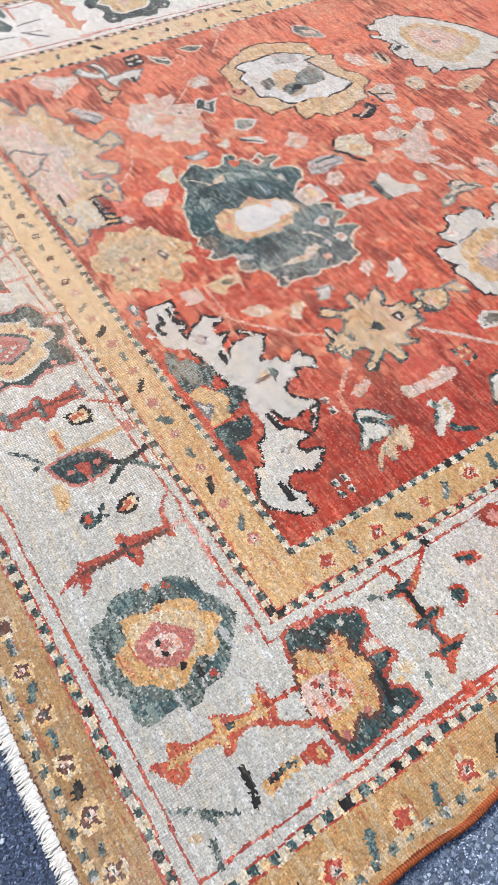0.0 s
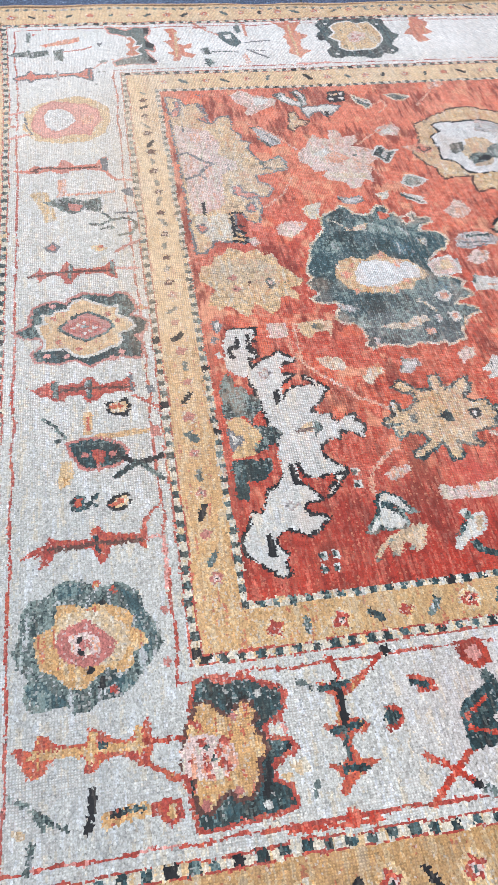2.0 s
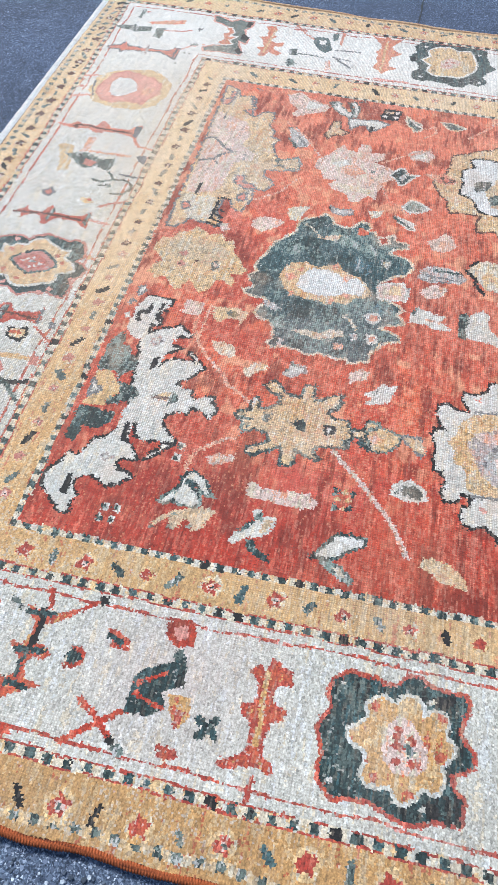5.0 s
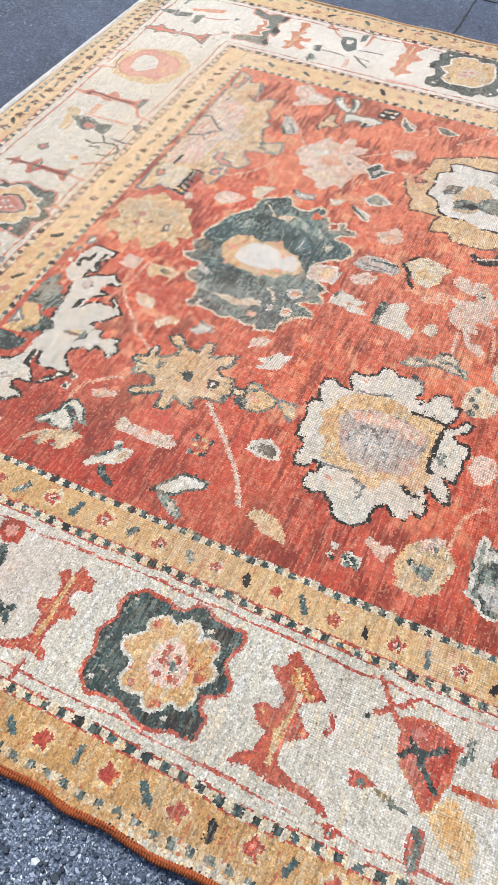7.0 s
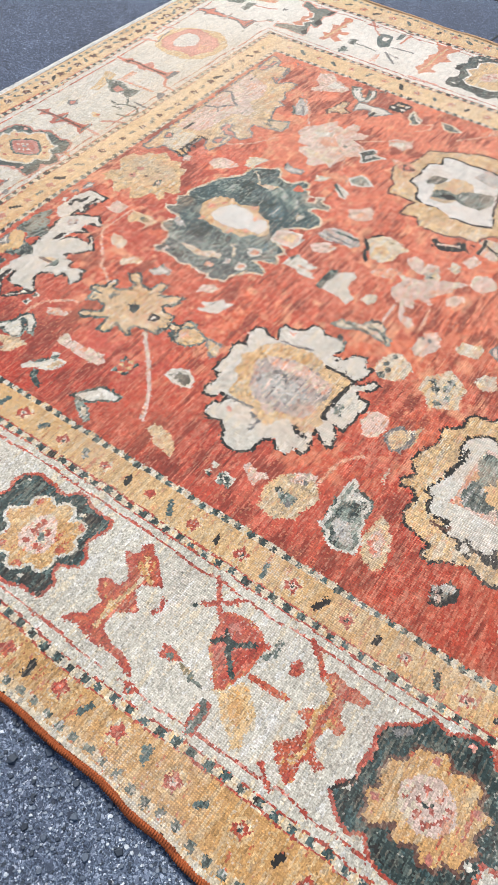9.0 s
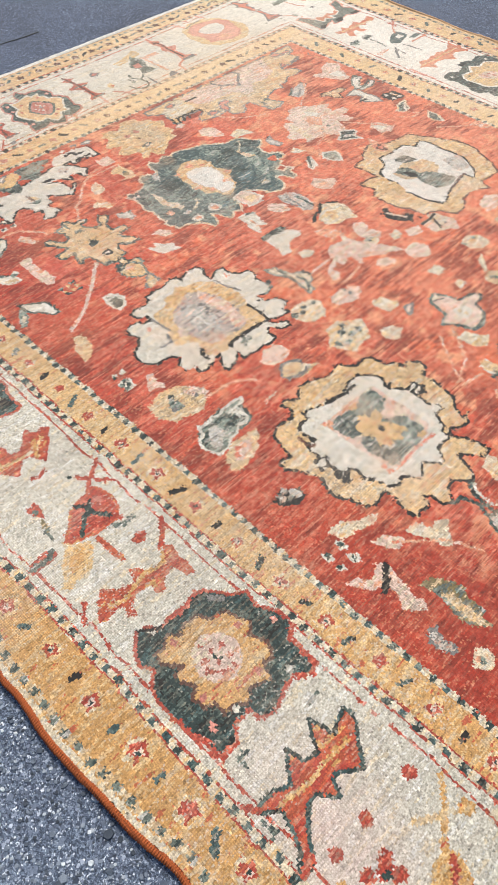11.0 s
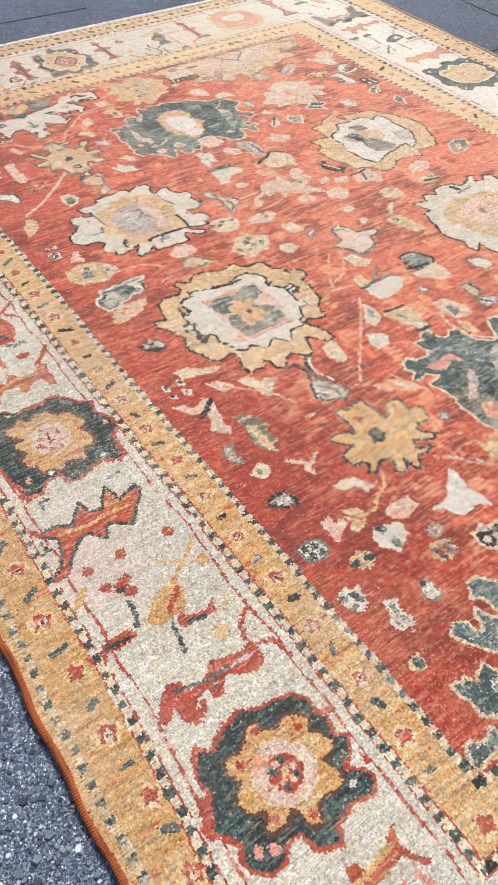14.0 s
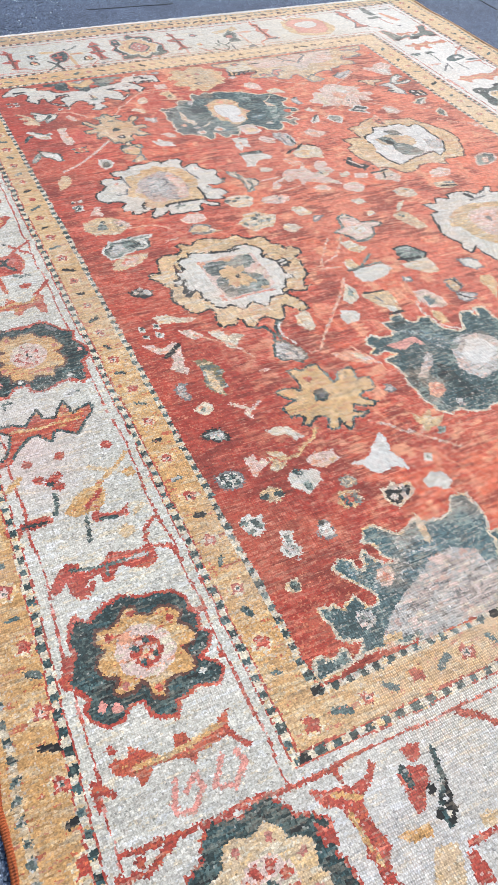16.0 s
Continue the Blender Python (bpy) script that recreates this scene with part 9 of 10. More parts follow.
shape("green", [(-16.6, 1.7), (-13.8, 6), (-14.6, 10.6), (-11.7, 16.1), (-9, 17.6), (-5, 15.5), (-2.5, 18.9), (2, 18.8), (4.6, 16.4), (9.5, 15.4), (13.5, 14.2), (13.5, 8.5), (14.8, 3.2), (17.3, 0.9), (14.3, -3.3), (12.2, -7.2), (14.1, -10.4), (10.8, -14.5), (7.5, -13.4), (5.2, -16.4), (1.7, -17), (-1.1, -15), (-4.1, -15.6), (-7, -14.4), (-10.5, -15.9), (-13.9, -14.8), (-14.6, -9.7), (-11.9, -6.5), (-13.1, -2.2)])
shape("goldpale", [(-11.3, 0.9), (-8.1, 4.3), (-9.3, 8.8), (-5.5, 12.4), (-1, 13.3), (2.5, 11.1), (7, 12), (8.5, 7.5), (9.9, 2.2), (9.1, -3.4), (7.1, -6.4), (3.5, -9.8), (-0.4, -9.6), (-4.3, -10.4), (-6.9, -10), (-8.9, -7.7), (-7.5, -2.9)], "ivory", 0.4)
shape("pale", [(-4.2, 1.3), (-0.1, 4.9), (3.8, 2.9), (2.6, -1.9), (-1, -4.4), (-4, -3.2)])
dots("dustyrose", 0.8, [(-1.6, 0.9), (1.1, 1.4), (-0.9, -1.7)])
dots("olive", 0.7, [(-4.9, 5.9), (5.4, 6.9), (-6.3, -6.3), (6, -3.1)])
dots("ivory", 0.7, [(-10.1, 11.5), (10.5, 9.8), (-10.8, -12.5), (11.1, -11)])
shape("black", [(-15.7, 1), (-13.9, 2.3), (-14, -1.5), (-15.3, -1.7)])
motif("border_tower", 166, 292)
shape("orange", [(-1.6, 10.6), (4, 12.7), (2.2, 8.5), (5.4, 5.3), (2.7, 1), (4.8, -3.1), (-0.2, -5), (1.5, -9.2), (-3, -10.9), (-4.6, -4.9), (-7.5, -3.7), (-3.4, 1.7)])
motif("border_rosette", 144, 29)
shape("green", [(-14.8, -9.1), (-15, -6.8), (-14.4, -4.8), (-15.4, -2.4), (-16.1, -0.4), (-15.1, 1.9), (-14.1, 3.8), (-14.9, 6.9), (-14.2, 9.5), (-11.2, 11.7), (-9, 11.1), (-6.5, 11.4), (-4.7, 10.4), (-2.2, 10.7), (-0.3, 13), (2.5, 13.1), (4.1, 12), (6.3, 11.5), (8.4, 11.4), (10.8, 11.7), (11.7, 10.2), (11.4, 8.1), (10.6, 6.2), (10.1, 4.2), (11.4, 2.3), (12.8, 1), (12.9, -1.3), (11.2, -2.6), (8.8, -3.7), (9.4, -5.8), (11.4, -7.4), (10.9, -11.6), (8.3, -11.9), (5.9, -11.9), (4.2, -13), (1.5, -13.3), (-0.3, -12.8), (-2.8, -12.1), (-5.4, -11), (-7.3, -11.2), (-9.8, -11.4), (-11.7, -12.1)], "rust", 0.6)
shape("gold", [(-10.5, -1.1), (-10.5, 0.7), (-8.3, 2.2), (-7.3, 3.7), (-7.6, 5.7), (-6.2, 7.4), (-4.3, 8.1), (-2.2, 7.2), (-0.8, 8.9), (1.6, 9.2), (3.1, 7.8), (3.3, 5.8), (4.6, 7.2), (7.1, 7.3), (8, 5.4), (7.3, 3.3), (9.2, 2), (9.3, 0.1), (8.2, -1.4), (7.2, -2.3), (7.5, -4.3), (7.2, -6.6), (5.7, -7.5), (3.8, -7), (2.8, -8.8), (1, -10.3), (-0.6, -10), (-1.8, -7.9), (-3.7, -8.4), (-6.5, -8.2), (-7.5, -6.5), (-6.6, -4.6), (-7.1, -2.6), (-9, -2.2)], "ivory", 0.35)
shape("pale", [(-3.6, -3.4), (-4, -0.4), (-3.2, 2.8), (-1.3, 5), (1.1, 4.3), (2.7, 2.2), (4.4, -0.2), (4.2, -3.2), (2.7, -4.9), (0.2, -5.3), (-1.7, -5)])
shape("rust", [(-2.1, 2.6), (-1.5, 3.3), (-0.2, 2.4), (-0.7, 1.4)])
shape("rust", [(-2.5, -0.7), (-1.4, 0.3), (0.3, -0.4), (-0.4, -1.5)])
shape("rust", [(0.5, 1), (1.4, 2.1), (2.4, 0.8), (1.5, -0.3)])
shape("rust", [(-2.3, -3.4), (-1.2, -2.3), (0, -3), (-1.2, -4.1)])
shape("rust", [(1.9, -2.1), (2.9, -2.1), (3.4, -3.6), (2.4, -3.8)])
shape("palegreen", [(-0.1, -0.1), (0.9, 0.4), (2.3, -1), (1.4, -2.1)])
dots("rust", 0.8, [(-1.3, 1.1), (1.6, -3)])
dots("orange", 0.9, [(-5.6, 5.9), (6.8, -0.6), (-4.8, -6.5), (1.6, -8.2), (6.9, 6.2)])
shape("black", [(4.1, 9.9), (6.5, 10.2), (9, 11.1), (8.8, 9.4), (6.9, 7.7), (4.8, 8.4)])
shape("black", [(3.8, -9.7), (5.1, -8.5), (7.1, -10.1), (6.6, -11.4), (5, -11.5)])
line("black", 1.0, [(8.4, -7.6), (8.9, -11.7)])
line("black", 0.9, [(10, -7.4), (10.5, -11.6)])
shape("ivory", [(3.7, 8.6), (4.7, 9.6), (5.5, 9), (4.5, 7.9)])
shape("ivory", [(3.3, -10.5), (4.1, -9.4), (4.8, -10.2), (4, -11)])
shape("ivory", [(-13.2, 9.1), (-11.9, 9.2), (-11.8, 8.1)])
shape("palegrey", [(-13.5, -8.3), (-12.1, -8.6), (-12.1, -9.8)])
motif("border_beast", 118, 29)
shape("orange", [(-3.9, 7), (-2.6, 8.5), (-1.2, 7.1), (-0.2, 9), (-0.3, 10.4), (1.8, 8.8), (3.5, 8.4), (4, 6.1), (1.6, 6.1), (0.6, 3.4), (1.1, 1.7), (3.5, 0.9), (3.4, -0.5), (1.3, -1.5), (0.7, -4.1), (0.6, -6), (0.9, -8), (2.6, -8.9), (3.1, -10.2), (0.3, -9.5), (-2.5, -10), (-5.8, -11), (-6.3, -10.3), (-2.8, -8.4), (-1.5, -6.5), (-1.7, -4.2), (-1.4, -2.2), (-3.8, -1.1), (-4.3, 0.5), (-2.4, 0.9), (-1.8, 2.9), (-1.8, 5.4)], "rust", 0.5)
line("gold", 1.0, [(-0.6, 7.4), (-0.8, 2.2), (-0.1, -1.3), (-0.2, -5.6)])
line("rust", 1.0, [(0.1, -11.8), (-0.2, -15.2)])
motif("border_beast", 169, 27)
shape("orange", [(-6.2, 9.5), (-4.4, 9.8), (-3.1, 11.2), (-4, 12.8), (-2.8, 14.1), (-0.9, 12.2), (0.7, 11.9), (3.1, 9.2), (5.1, 7.7), (3.2, 6.6), (1.2, 5.4), (1, 3.5), (2.4, 2.3), (3.3, 1.1), (4.7, -0.1), (2.5, -1.3), (0.9, -2.5), (0.9, -5.1), (1.7, -7.3), (4.3, -8.4), (7.9, -8.6), (10.9, -9.8), (12.5, -11.1), (10.8, -10.7), (8.3, -9.6), (5.1, -9.7), (2, -10.1), (-0.9, -9.5), (-3.5, -8.8), (-6.6, -9.8), (-5.6, -8.1), (-2.8, -6.4), (-2.7, -4.1), (-2.2, -2.1), (-4.4, -1.1), (-6.4, 1.2), (-5.1, 2), (-3.2, 2), (-1.6, 2.5), (-1.4, 4.9), (-3, 7), (-4.6, 8)], "rust", 0.5)
line("goldpale", 0.9, [(-1.1, 10.9), (0.8, 8.1), (0.4, 2), (-0.5, -1.8), (0.3, -6.9)])
line("gold", 0.9, [(-2, 9.2), (2.6, 7)])
shape("rust", [(12.4, -12.1), (14.5, -11.9), (15.4, -13.4), (14.2, -14.6), (13.1, -13.7)])
dots("greygreen", 0.6, [(14.1, -13.3)])
line("rust", 0.8, [(7.4, 5.7), (8.8, 3.2), (7.9, 2.1)])
motif("border_flower", 195, 32)
shape("rust", [(-5, 0.3), (-5.1, 3.1), (-6.6, 4.7), (-5.3, 6.2), (-3.3, 6.7), (-0.8, 7.1), (2.3, 6.5), (4.3, 4.6), (5.1, 4.7), (4.9, 2.9), (4.7, 0.5), (4.8, -2.2), (3.7, -4.2), (3.3, -7.2), (1.7, -8.1), (0.1, -6.2), (-1, -4.7), (-2.5, -3.9), (-4, -2.3)], "orange", 0.4)
shape("dustyrose", [(-4, 4), (-2.5, 5.6), (-1.3, 4.4), (-2.7, 3.1)])
line("green", 1.2, [(-4.2, -0.4), (-2.2, 1.6), (-0.4, 1.3), (3.1, 3.5)])
line("green", 1.2, [(-1.7, 1.4), (-0.7, -0.6), (1.1, -2.3), (3.1, -4.3)])
line("green", 0.9, [(-3.4, 2.8), (-1.3, 1.5)])
line("rust", 1.0, [(-6.6, 5.1), (-9, 7.8), (-11.9, 11.2)])
line("rust", 1.0, [(-11.1, 4.7), (-8.4, 6.8), (-6.1, 8.8), (-4.4, 10.6)])
dots("green", 0.6, [(-12.3, 3.6)])
line("greygreen", 1.2, [(7.1, 6.8), (7.5, 4.5), (6.3, 2.5)])
line("rust", 0.9, [(4.3, 4.6), (5.9, 4.9)])
motif("border_leaf", 185, 24)
shape("rust", [(-2.3, -1.5), (-1.4, 0), (-2.4, 1), (-0.8, 1.3), (1, 1.1), (2.8, 0.4), (1.9, -0.8), (0, -1.5)])
shape("greygreen", [(-1, -0.5), (0.4, 0.4), (1.3, -0.4), (0.1, -1)])
shape("olive", [(2.5, -0.1), (4, -0.2), (5.9, -0.2), (7.2, -1), (6.1, -1.5), (4, -1.3)])
line("greygreen", 0.8, [(6.3, -1.4), (9.3, -1.6)])
motif("border_leaf", 203, 22)
shape("goldpale", [(-6.7, 1.3), (-4.6, 2.6), (-2.3, 6.1), (-0.4, 5.2), (2.7, 2.6), (4.5, 0), (3.2, -1.9), (4.3, -4.1), (2.6, -6.3), (0.8, -3.9), (-2, -2.4), (-3.8, -0.3)])
shape("gold", [(-2.7, 0.2), (-1.1, 3.3), (1.4, 1.1), (1.4, -1.8), (-0.3, -1.6)])
line("orange", 1.2, [(-1.7, 7.8), (2.3, 8), (6, 8.1)])
motif("border_bar", 197, 17)
shape("rust", [(-1.3, -1.3), (-1.4, 2.3), (-0.4, 3.9), (1.4, 3.9), (1.7, 1.6), (1.8, -0.8), (1.7, -3.2), (0.1, -3.9)])
line("greygreen", 1.2, [(-0.8, 3.3), (0.5, 2), (0.7, -2.6)])
# the border goes on in the same way along the far side and the right end
for at_x, at_y in ((248, 285), (344, 285), (391, 118), (391, 212)):
    motif("border_rosette", at_x, at_y)
    rosette("green", "gold", "pale", 0, 0, 16.5, 17)
for at_x, at_y in ((296, 285), (391, 166), (391, 258)):
    motif("border_tower", at_x, at_y)
    tiers("orange", 0, 0, 14.5, 9)
    dots("rust", 1.3, [(-9, 12), (9, -12), (10, 11)])

# ---- wear, fading, uneven dye and painted far-side light, knot by knot ----
band = soft_noise(0.85, 22, 21) * 0.6 + soft_noise(2.6, 60, 22) * 0.5  # dye lots change from row to row
blotch = soft_noise(18, 18, 23) * 0.6 + soft_noise(6, 7, 24) * 0.4
grain = rng.standard_normal(GX.shape)
streak = soft_noise(0.5, 5, 31) + 0.5 * soft_noise(1.2, 1.2, 32)
# worn edges: knots of neighbouring colours have crept past one another, most where the pile is thin
creep = np.where(R_FIELD < 0, 0.12, 0.3) + 0.08 * soft_noise(16, 16, 81)
moved = rng.random(GX.shape) < creep
step_x = np.where(moved, rng.integers(-1, 2, GX.shape), 0)
step_y = np.where(moved, rng.integers(-1, 2, GX.shape), 0)
jj, ii = np.indices(ink.shape)
ink = ink[np.clip(jj + step_y, 0, NY - 1), np.clip(ii + step_x, 0, NX - 1)]
shuffled = ink.copy()
SPECKLE = {  # each dyed colour is spun from wools that are not quite alike
    "red": (("dustypink", 0.24), ("rust", 0.14)), "gold": (("goldpale", 0.26), ("orange", 0.04), ("tan", 0.06)), "green": (("bluegreen", 0.22), ("black", 0.10)),
    "ivory": (("cream", 0.10), ("white", 0.10)), "cream": (("goldpale", 0.14), ("ivory", 0.18)), "goldpale": (("tan", 0.18), ("cream", 0.16), ("gold", 0.10)),
    "rust": (("orange", 0.14), ("dustypink", 0.08)), "orange": (("rust", 0.2), ("gold", 0.05)), "pale": (("cream", 0.2), ("peach", 0.10)),
    "peach": (("dustypink", 0.14), ("pale", 0.16)), "greygreen": (("green", 0.22), ("palegrey", 0.14)), "mauve": (("palegrey", 0.25), ("grey", 0.10), ("cream", 0.12)),
    "palegrey": (("ivory", 0.25), ("grey", 0.06), ("pale", 0.1)), "blue": (("greygreen", 0.2), ("palegrey", 0.14)), "tan": (("goldpale", 0.2), ("cream", 0.15)),
    "palegreen": (("greygreen", 0.3), ("palegrey", 0.2)), "olive": (("greygreen", 0.3), ("tan", 0.12)),
}
lots = 0.5 + 0.5 * np.clip(soft_noise(0.5, 2.6, 33) + 0.7 * soft_noise(1.0, 6.0, 34) + 0.35 * rng.uniform(-1, 1, GX.shape), -1, 1)
for source, kin in SPECKLE.items():
    here = ink == INK[source]
    floor = 0.0
    for n, (other, share) in enumerate(kin):
        level = lots if n % 2 == 0 else 1 - lots
        cut = np.quantile(level[here], share) if here.any() else 0
        shuffled[here & (level < cut)] = INK[other]
colour = DYE[shuffled]
is_red = (ink == INK["red"])
amount = np.where(is_red, 0.16, 0.08)
colour = colour * (1 + amount * band + 0.10 * blotch + 0.17 * grain)[..., None]


OUTLINES = np.isin(ink, [INK["black"], INK["brown"], INK["grey"]])  # dark, corroded wools keep their colour


def wash(dye, x, y, rx, ry, strength, only=None):
    """Fading, staining or painted far-side light in a soft patch, middle and half-widths in centimetres."""
    global colour
    d = ((GX - x) / rx) ** 2 + ((GY - y) / ry) ** 2
    f = strength * np.exp(-d) * (0.75 + 0.35 * blotch + 0.25 * streak)
    if only:
        f = f * (ink == INK[only])
    else:
        f = f * np.where(OUTLINES, 0.3, 1.0)
    colour = colour + (np.array(srgb(*dye)) - colour) * np.clip(f, 0, 0.9)[..., None]


# deep, little-worn red along the near edge; salmon for thin pile plus painted far sheen
wash((158, 46, 32), 76, 74, 30, 18, 0.8, "red")
wash((156, 42, 28), 325, 72, 70, 24, 0.85, "red")
wash((160, 48, 32), 270, 68, 70, 22, 0.7, "red")
wash((166, 48, 32), 135, 68, 40, 14, 0.6, "red")
wash((226, 120, 98), 178, 68, 22, 12, 0.55, "red")
wash((236, 128, 94), 150, 222, 130, 44, 0.6, "red")
wash((234, 140, 112), 300, 200, 90, 60, 0.5, "red")
wash((150, 46, 34), 85, 152, 10, 9, 0.55, "red")
wash((152, 46, 34), 92, 128, 9, 8, 0.5, "red")
wash((158, 50, 38), 140, 150, 14, 8, 0.3, "red")
wash((156, 52, 40), 190, 118, 16, 8, 0.35, "red")
wash((160, 54, 40), 215, 135, 20, 9, 0.3, "red")
wash((100, 118, 110), 122, 150, 42, 30, 0.3, "green")
wash((120, 150, 156), 362, 120, 26, 40, 0.45, "green")
wash((120, 152, 160), 350, 100, 30, 30, 0.5, "bluegreen")
wash((160, 166, 158), 395, 120, 40, 20, 0.3, "green")
wash((228, 198, 152), 150, 258, 140, 7, 0.55, "gold")
wash((230, 200, 150), 100, 310, 160, 8, 0.45, "gold")
wash((220, 192, 150), 175, 51, 75, 8, 0.6, "gold")
wash((200, 168, 120), 85, 51, 40, 9, 0.45, "gold")
wash((248, 214, 172), 52, 200, 9, 90, 0.6, "gold")
wash((248, 212, 170), 0, 200, 9, 90, 0.45, "gold")
wash((248, 186, 150), 130, 285, 130, 24, 0.55, "orange")
wash((232, 150, 130), 25, 235, 30, 60, 0.5, "dustyrose")
wash((226, 140, 118), 25, 225, 30, 55, 0.4, "rust")
wash((242, 172, 132), 190, 150, 55, 32, 0.4, "red")
wash((240, 140, 100), 130, 215, 110, 34, 0.4, "red")
wash((228, 124, 100), 210, 150, 120, 45, 0.2, "red")
wash((226, 116, 102), 116, 84, 22, 10, 0.5, "red")
wash((232, 150, 118), 120, 120, 60, 22, 0.12)
wash((226, 196, 190), 100, 32, 16, 14, 0.45, "ivory")
wash((226, 192, 188), 278, 22, 16, 10, 0.55, "ivory")
wash((206, 200, 206), 395, 50, 25, 40, 0.35, "ivory")
wash((214, 206, 196), 66, 205, 22, 46, 0.18)
wash((232, 208, 176), 25, 230, 30, 60, 0.3)
# greyer ivory and duller gold towards the near left corner
wash((172, 174, 172), 10, 40, 34, 50, 0.45, "ivory")
wash((150, 124, 88), 30, 4, 100, 10, 0.5, "gold")
wash((180, 142, 92), 230, 4, 220, 9, 0.35, "gold")
wash((214, 196, 170), 366, 85, 14, 40, 0.2)
wash((232, 200, 158), 50, 190, 12, 90, 0.6)
# far ivory and gold: the brightness of backlight put into the dyes
wash((242, 238, 230), 120, 285, 220, 26, 0.7, "ivory")
wash((238, 230, 218), 22, 220, 26, 70, 0.5, "ivory")
wash((240, 208, 160), 120, 258, 200, 10, 0.4, "gold")
wash((238, 206, 160), 120, 312, 220, 10, 0.4, "gold")
wash((236, 206, 160), 0, 230, 8, 70, 0.4, "gold")
wash((240, 168, 132), 60, 240, 60, 12, 0.3, "red")
wash((214, 198, 174), 366, 130, 8, 80, 0.6, "gold")
wash((242, 214, 174), 30, 210, 44, 100, 0.55, "gold")
# the far side lightened once more, light painted as colour
wash((238, 214, 176), 200, 310, 220, 60, 0.35, "gold")
wash((244, 240, 232), 100, 300, 250, 50, 0.4, "ivory")
wash((252, 248, 242), 250, 290, 220, 40, 0.5, "ivory")
wash((244, 146, 108), 240, 236, 140, 24, 0.4, "red")
wash((244, 220, 180), 260, 258, 160, 14, 0.4, "gold")
wash((248, 218, 190), 200, 252, 170, 50, 0.16)
# darker gold and greyer ivory at the near left
wash((158, 124, 82), 2, 60, 14, 80, 0.5, "gold")
wash((166, 168, 166), 24, 25, 36, 45, 0.2, "ivory")
wash((128, 96, 58), 0, 30, 12, 60, 0.5, "gold")
# mottled fading over the middle of the field: thin salmon patches, paler veins, and rows of deeper, browner dye
def fade(mask, dye):
    global colour
    colour = colour + (np.array(srgb(*dye)) - colour) * mask[..., None]


def soft_step(v, a, b):
    t = np.clip((v - a) / (b - a), 0, 1)
    return t * t * (3 - 2 * t)


# figures in the field have faded too, in patches
faded = soft_step(soft_noise(10, 9, 91) + 0.5 * soft_noise(3, 3.5, 92), 0.1, 0.9) * (R_FIELD > 1)
fade(0.32 * faded * ~is_red * ~OUTLINES, (226, 190, 160))
fade(0.4 * (R_FIELD > 1) * (ink == INK["gold"]), (226, 194, 138))
inward = np.clip((GY - 62) / 45, 0.12, 1)
patches = soft_noise(11, 9, 51) * 0.7 + 0.6 * soft_noise(4.2, 4.8, 52) + 0.35 * soft_noise(0.5, 3.0, 53) + 0.25 * soft_noise(1.4, 0.6, 57)
fade(0.7 * soft_step(patches, 0.12, 0.7) * inward * is_red, (230, 118, 78))
spots = soft_noise(5.5, 5.0, 61) * 0.75 + 0.5 * soft_noise(2.0, 2.4, 62) + 0.3 * soft_noise(0.5, 2.4, 63) + 0.15 * patches
fade(0.8 * soft_step(spots, 0.36, 0.66) * inward * is_red, (234, 168, 130))
veins = 1 - np.abs(soft_noise(13, 10, 64) + 0.35 * soft_noise(3.5, 3.5, 65)) * 9
fade(0.55 * np.clip(veins, 0, 1) * (soft_noise(16, 16, 66) > -0.1) * inward * is_red, (242, 172, 132))
dusk = soft_noise(9, 8, 54) * 0.7 + 0.55 * soft_noise(1.6, 6, 55) + 0.45 * soft_noise(0.5, 4, 56)
fade(0.8 * soft_step(dusk, 0.12, 0.65) * is_red, (134, 42, 27))
rows_brown = soft_noise(0.45, 7, 58) + 0.5 * soft_noise(10, 12, 59)
fade(0.3 * soft_step(rows_brown, 0.5, 0.95) * is_red, (112, 48, 38))
# rubbed knots let the pale foundation through
rub = 0.06 + 0.42 * np.clip(soft_noise(30, 34, 25) * 0.7 + soft_noise(9, 12, 26) * 0.5, 0, 1)
rub = rub * np.where(is_red, 0.7, 1.0) + np.where(is_red, 0.08 * np.clip((GY - 70) / 120, 0, 1), 0)
rub = rub * np.where(np.isin(ink, [INK["green"], INK["black"]]), 0.45, 1.0)
rub = np.clip(rub * (0.6 + 0.8 * rng.random(GX.shape)), 0, 0.85)
foundation = np.array(srgb(222, 150, 112))
cool = np.array(srgb(214, 206, 196))
base = np.where(is_red[..., None], foundation, cool)
colour = colour + (base - colour) * (0.6 * rub)[..., None]
bare = rng.random(GX.shape) < 0.012 + 0.14 * np.clip(soft_noise(22, 28, 27) + 0.6 * soft_noise(0.6, 9, 28) - 0.1, 0, 1)
bare = bare & ~np.isin(ink, [INK["black"], INK["brown"]])
colour[bare] = colour[bare] * 0.45 + base[bare] * 0.55
# single rows worn low, so that the warp shows as fine pale lines across figures and ground
is_green = np.isin(ink, [INK["green"], INK["black"]])
worn_row = soft_noise(0.36, 4, 41) + 0.7 * soft_noise(0.36, 1.2, 42) + 0.5 * soft_noise(16, 20, 43)
f = np.clip((worn_row - 0.5) * 1.3, 0, np.where(is_red, 0.34, np.where(is_green, 0.26, 0.42))) * (0.4 + 1.0 * rng.random(GX.shape))
dark = np.isin(ink, [INK["ivory"], INK["cream"], INK["white"], INK["pale"]])
warp = np.where(dark[..., None], np.array(srgb(176, 164, 150)), np.where(is_red[..., None], np.array(srgb(232, 176, 150)), np.array(srgb(206, 188, 166))))
rough = np.interp(GX, [60, 160], [0.6, 1.3])  # the right half is worn more unevenly
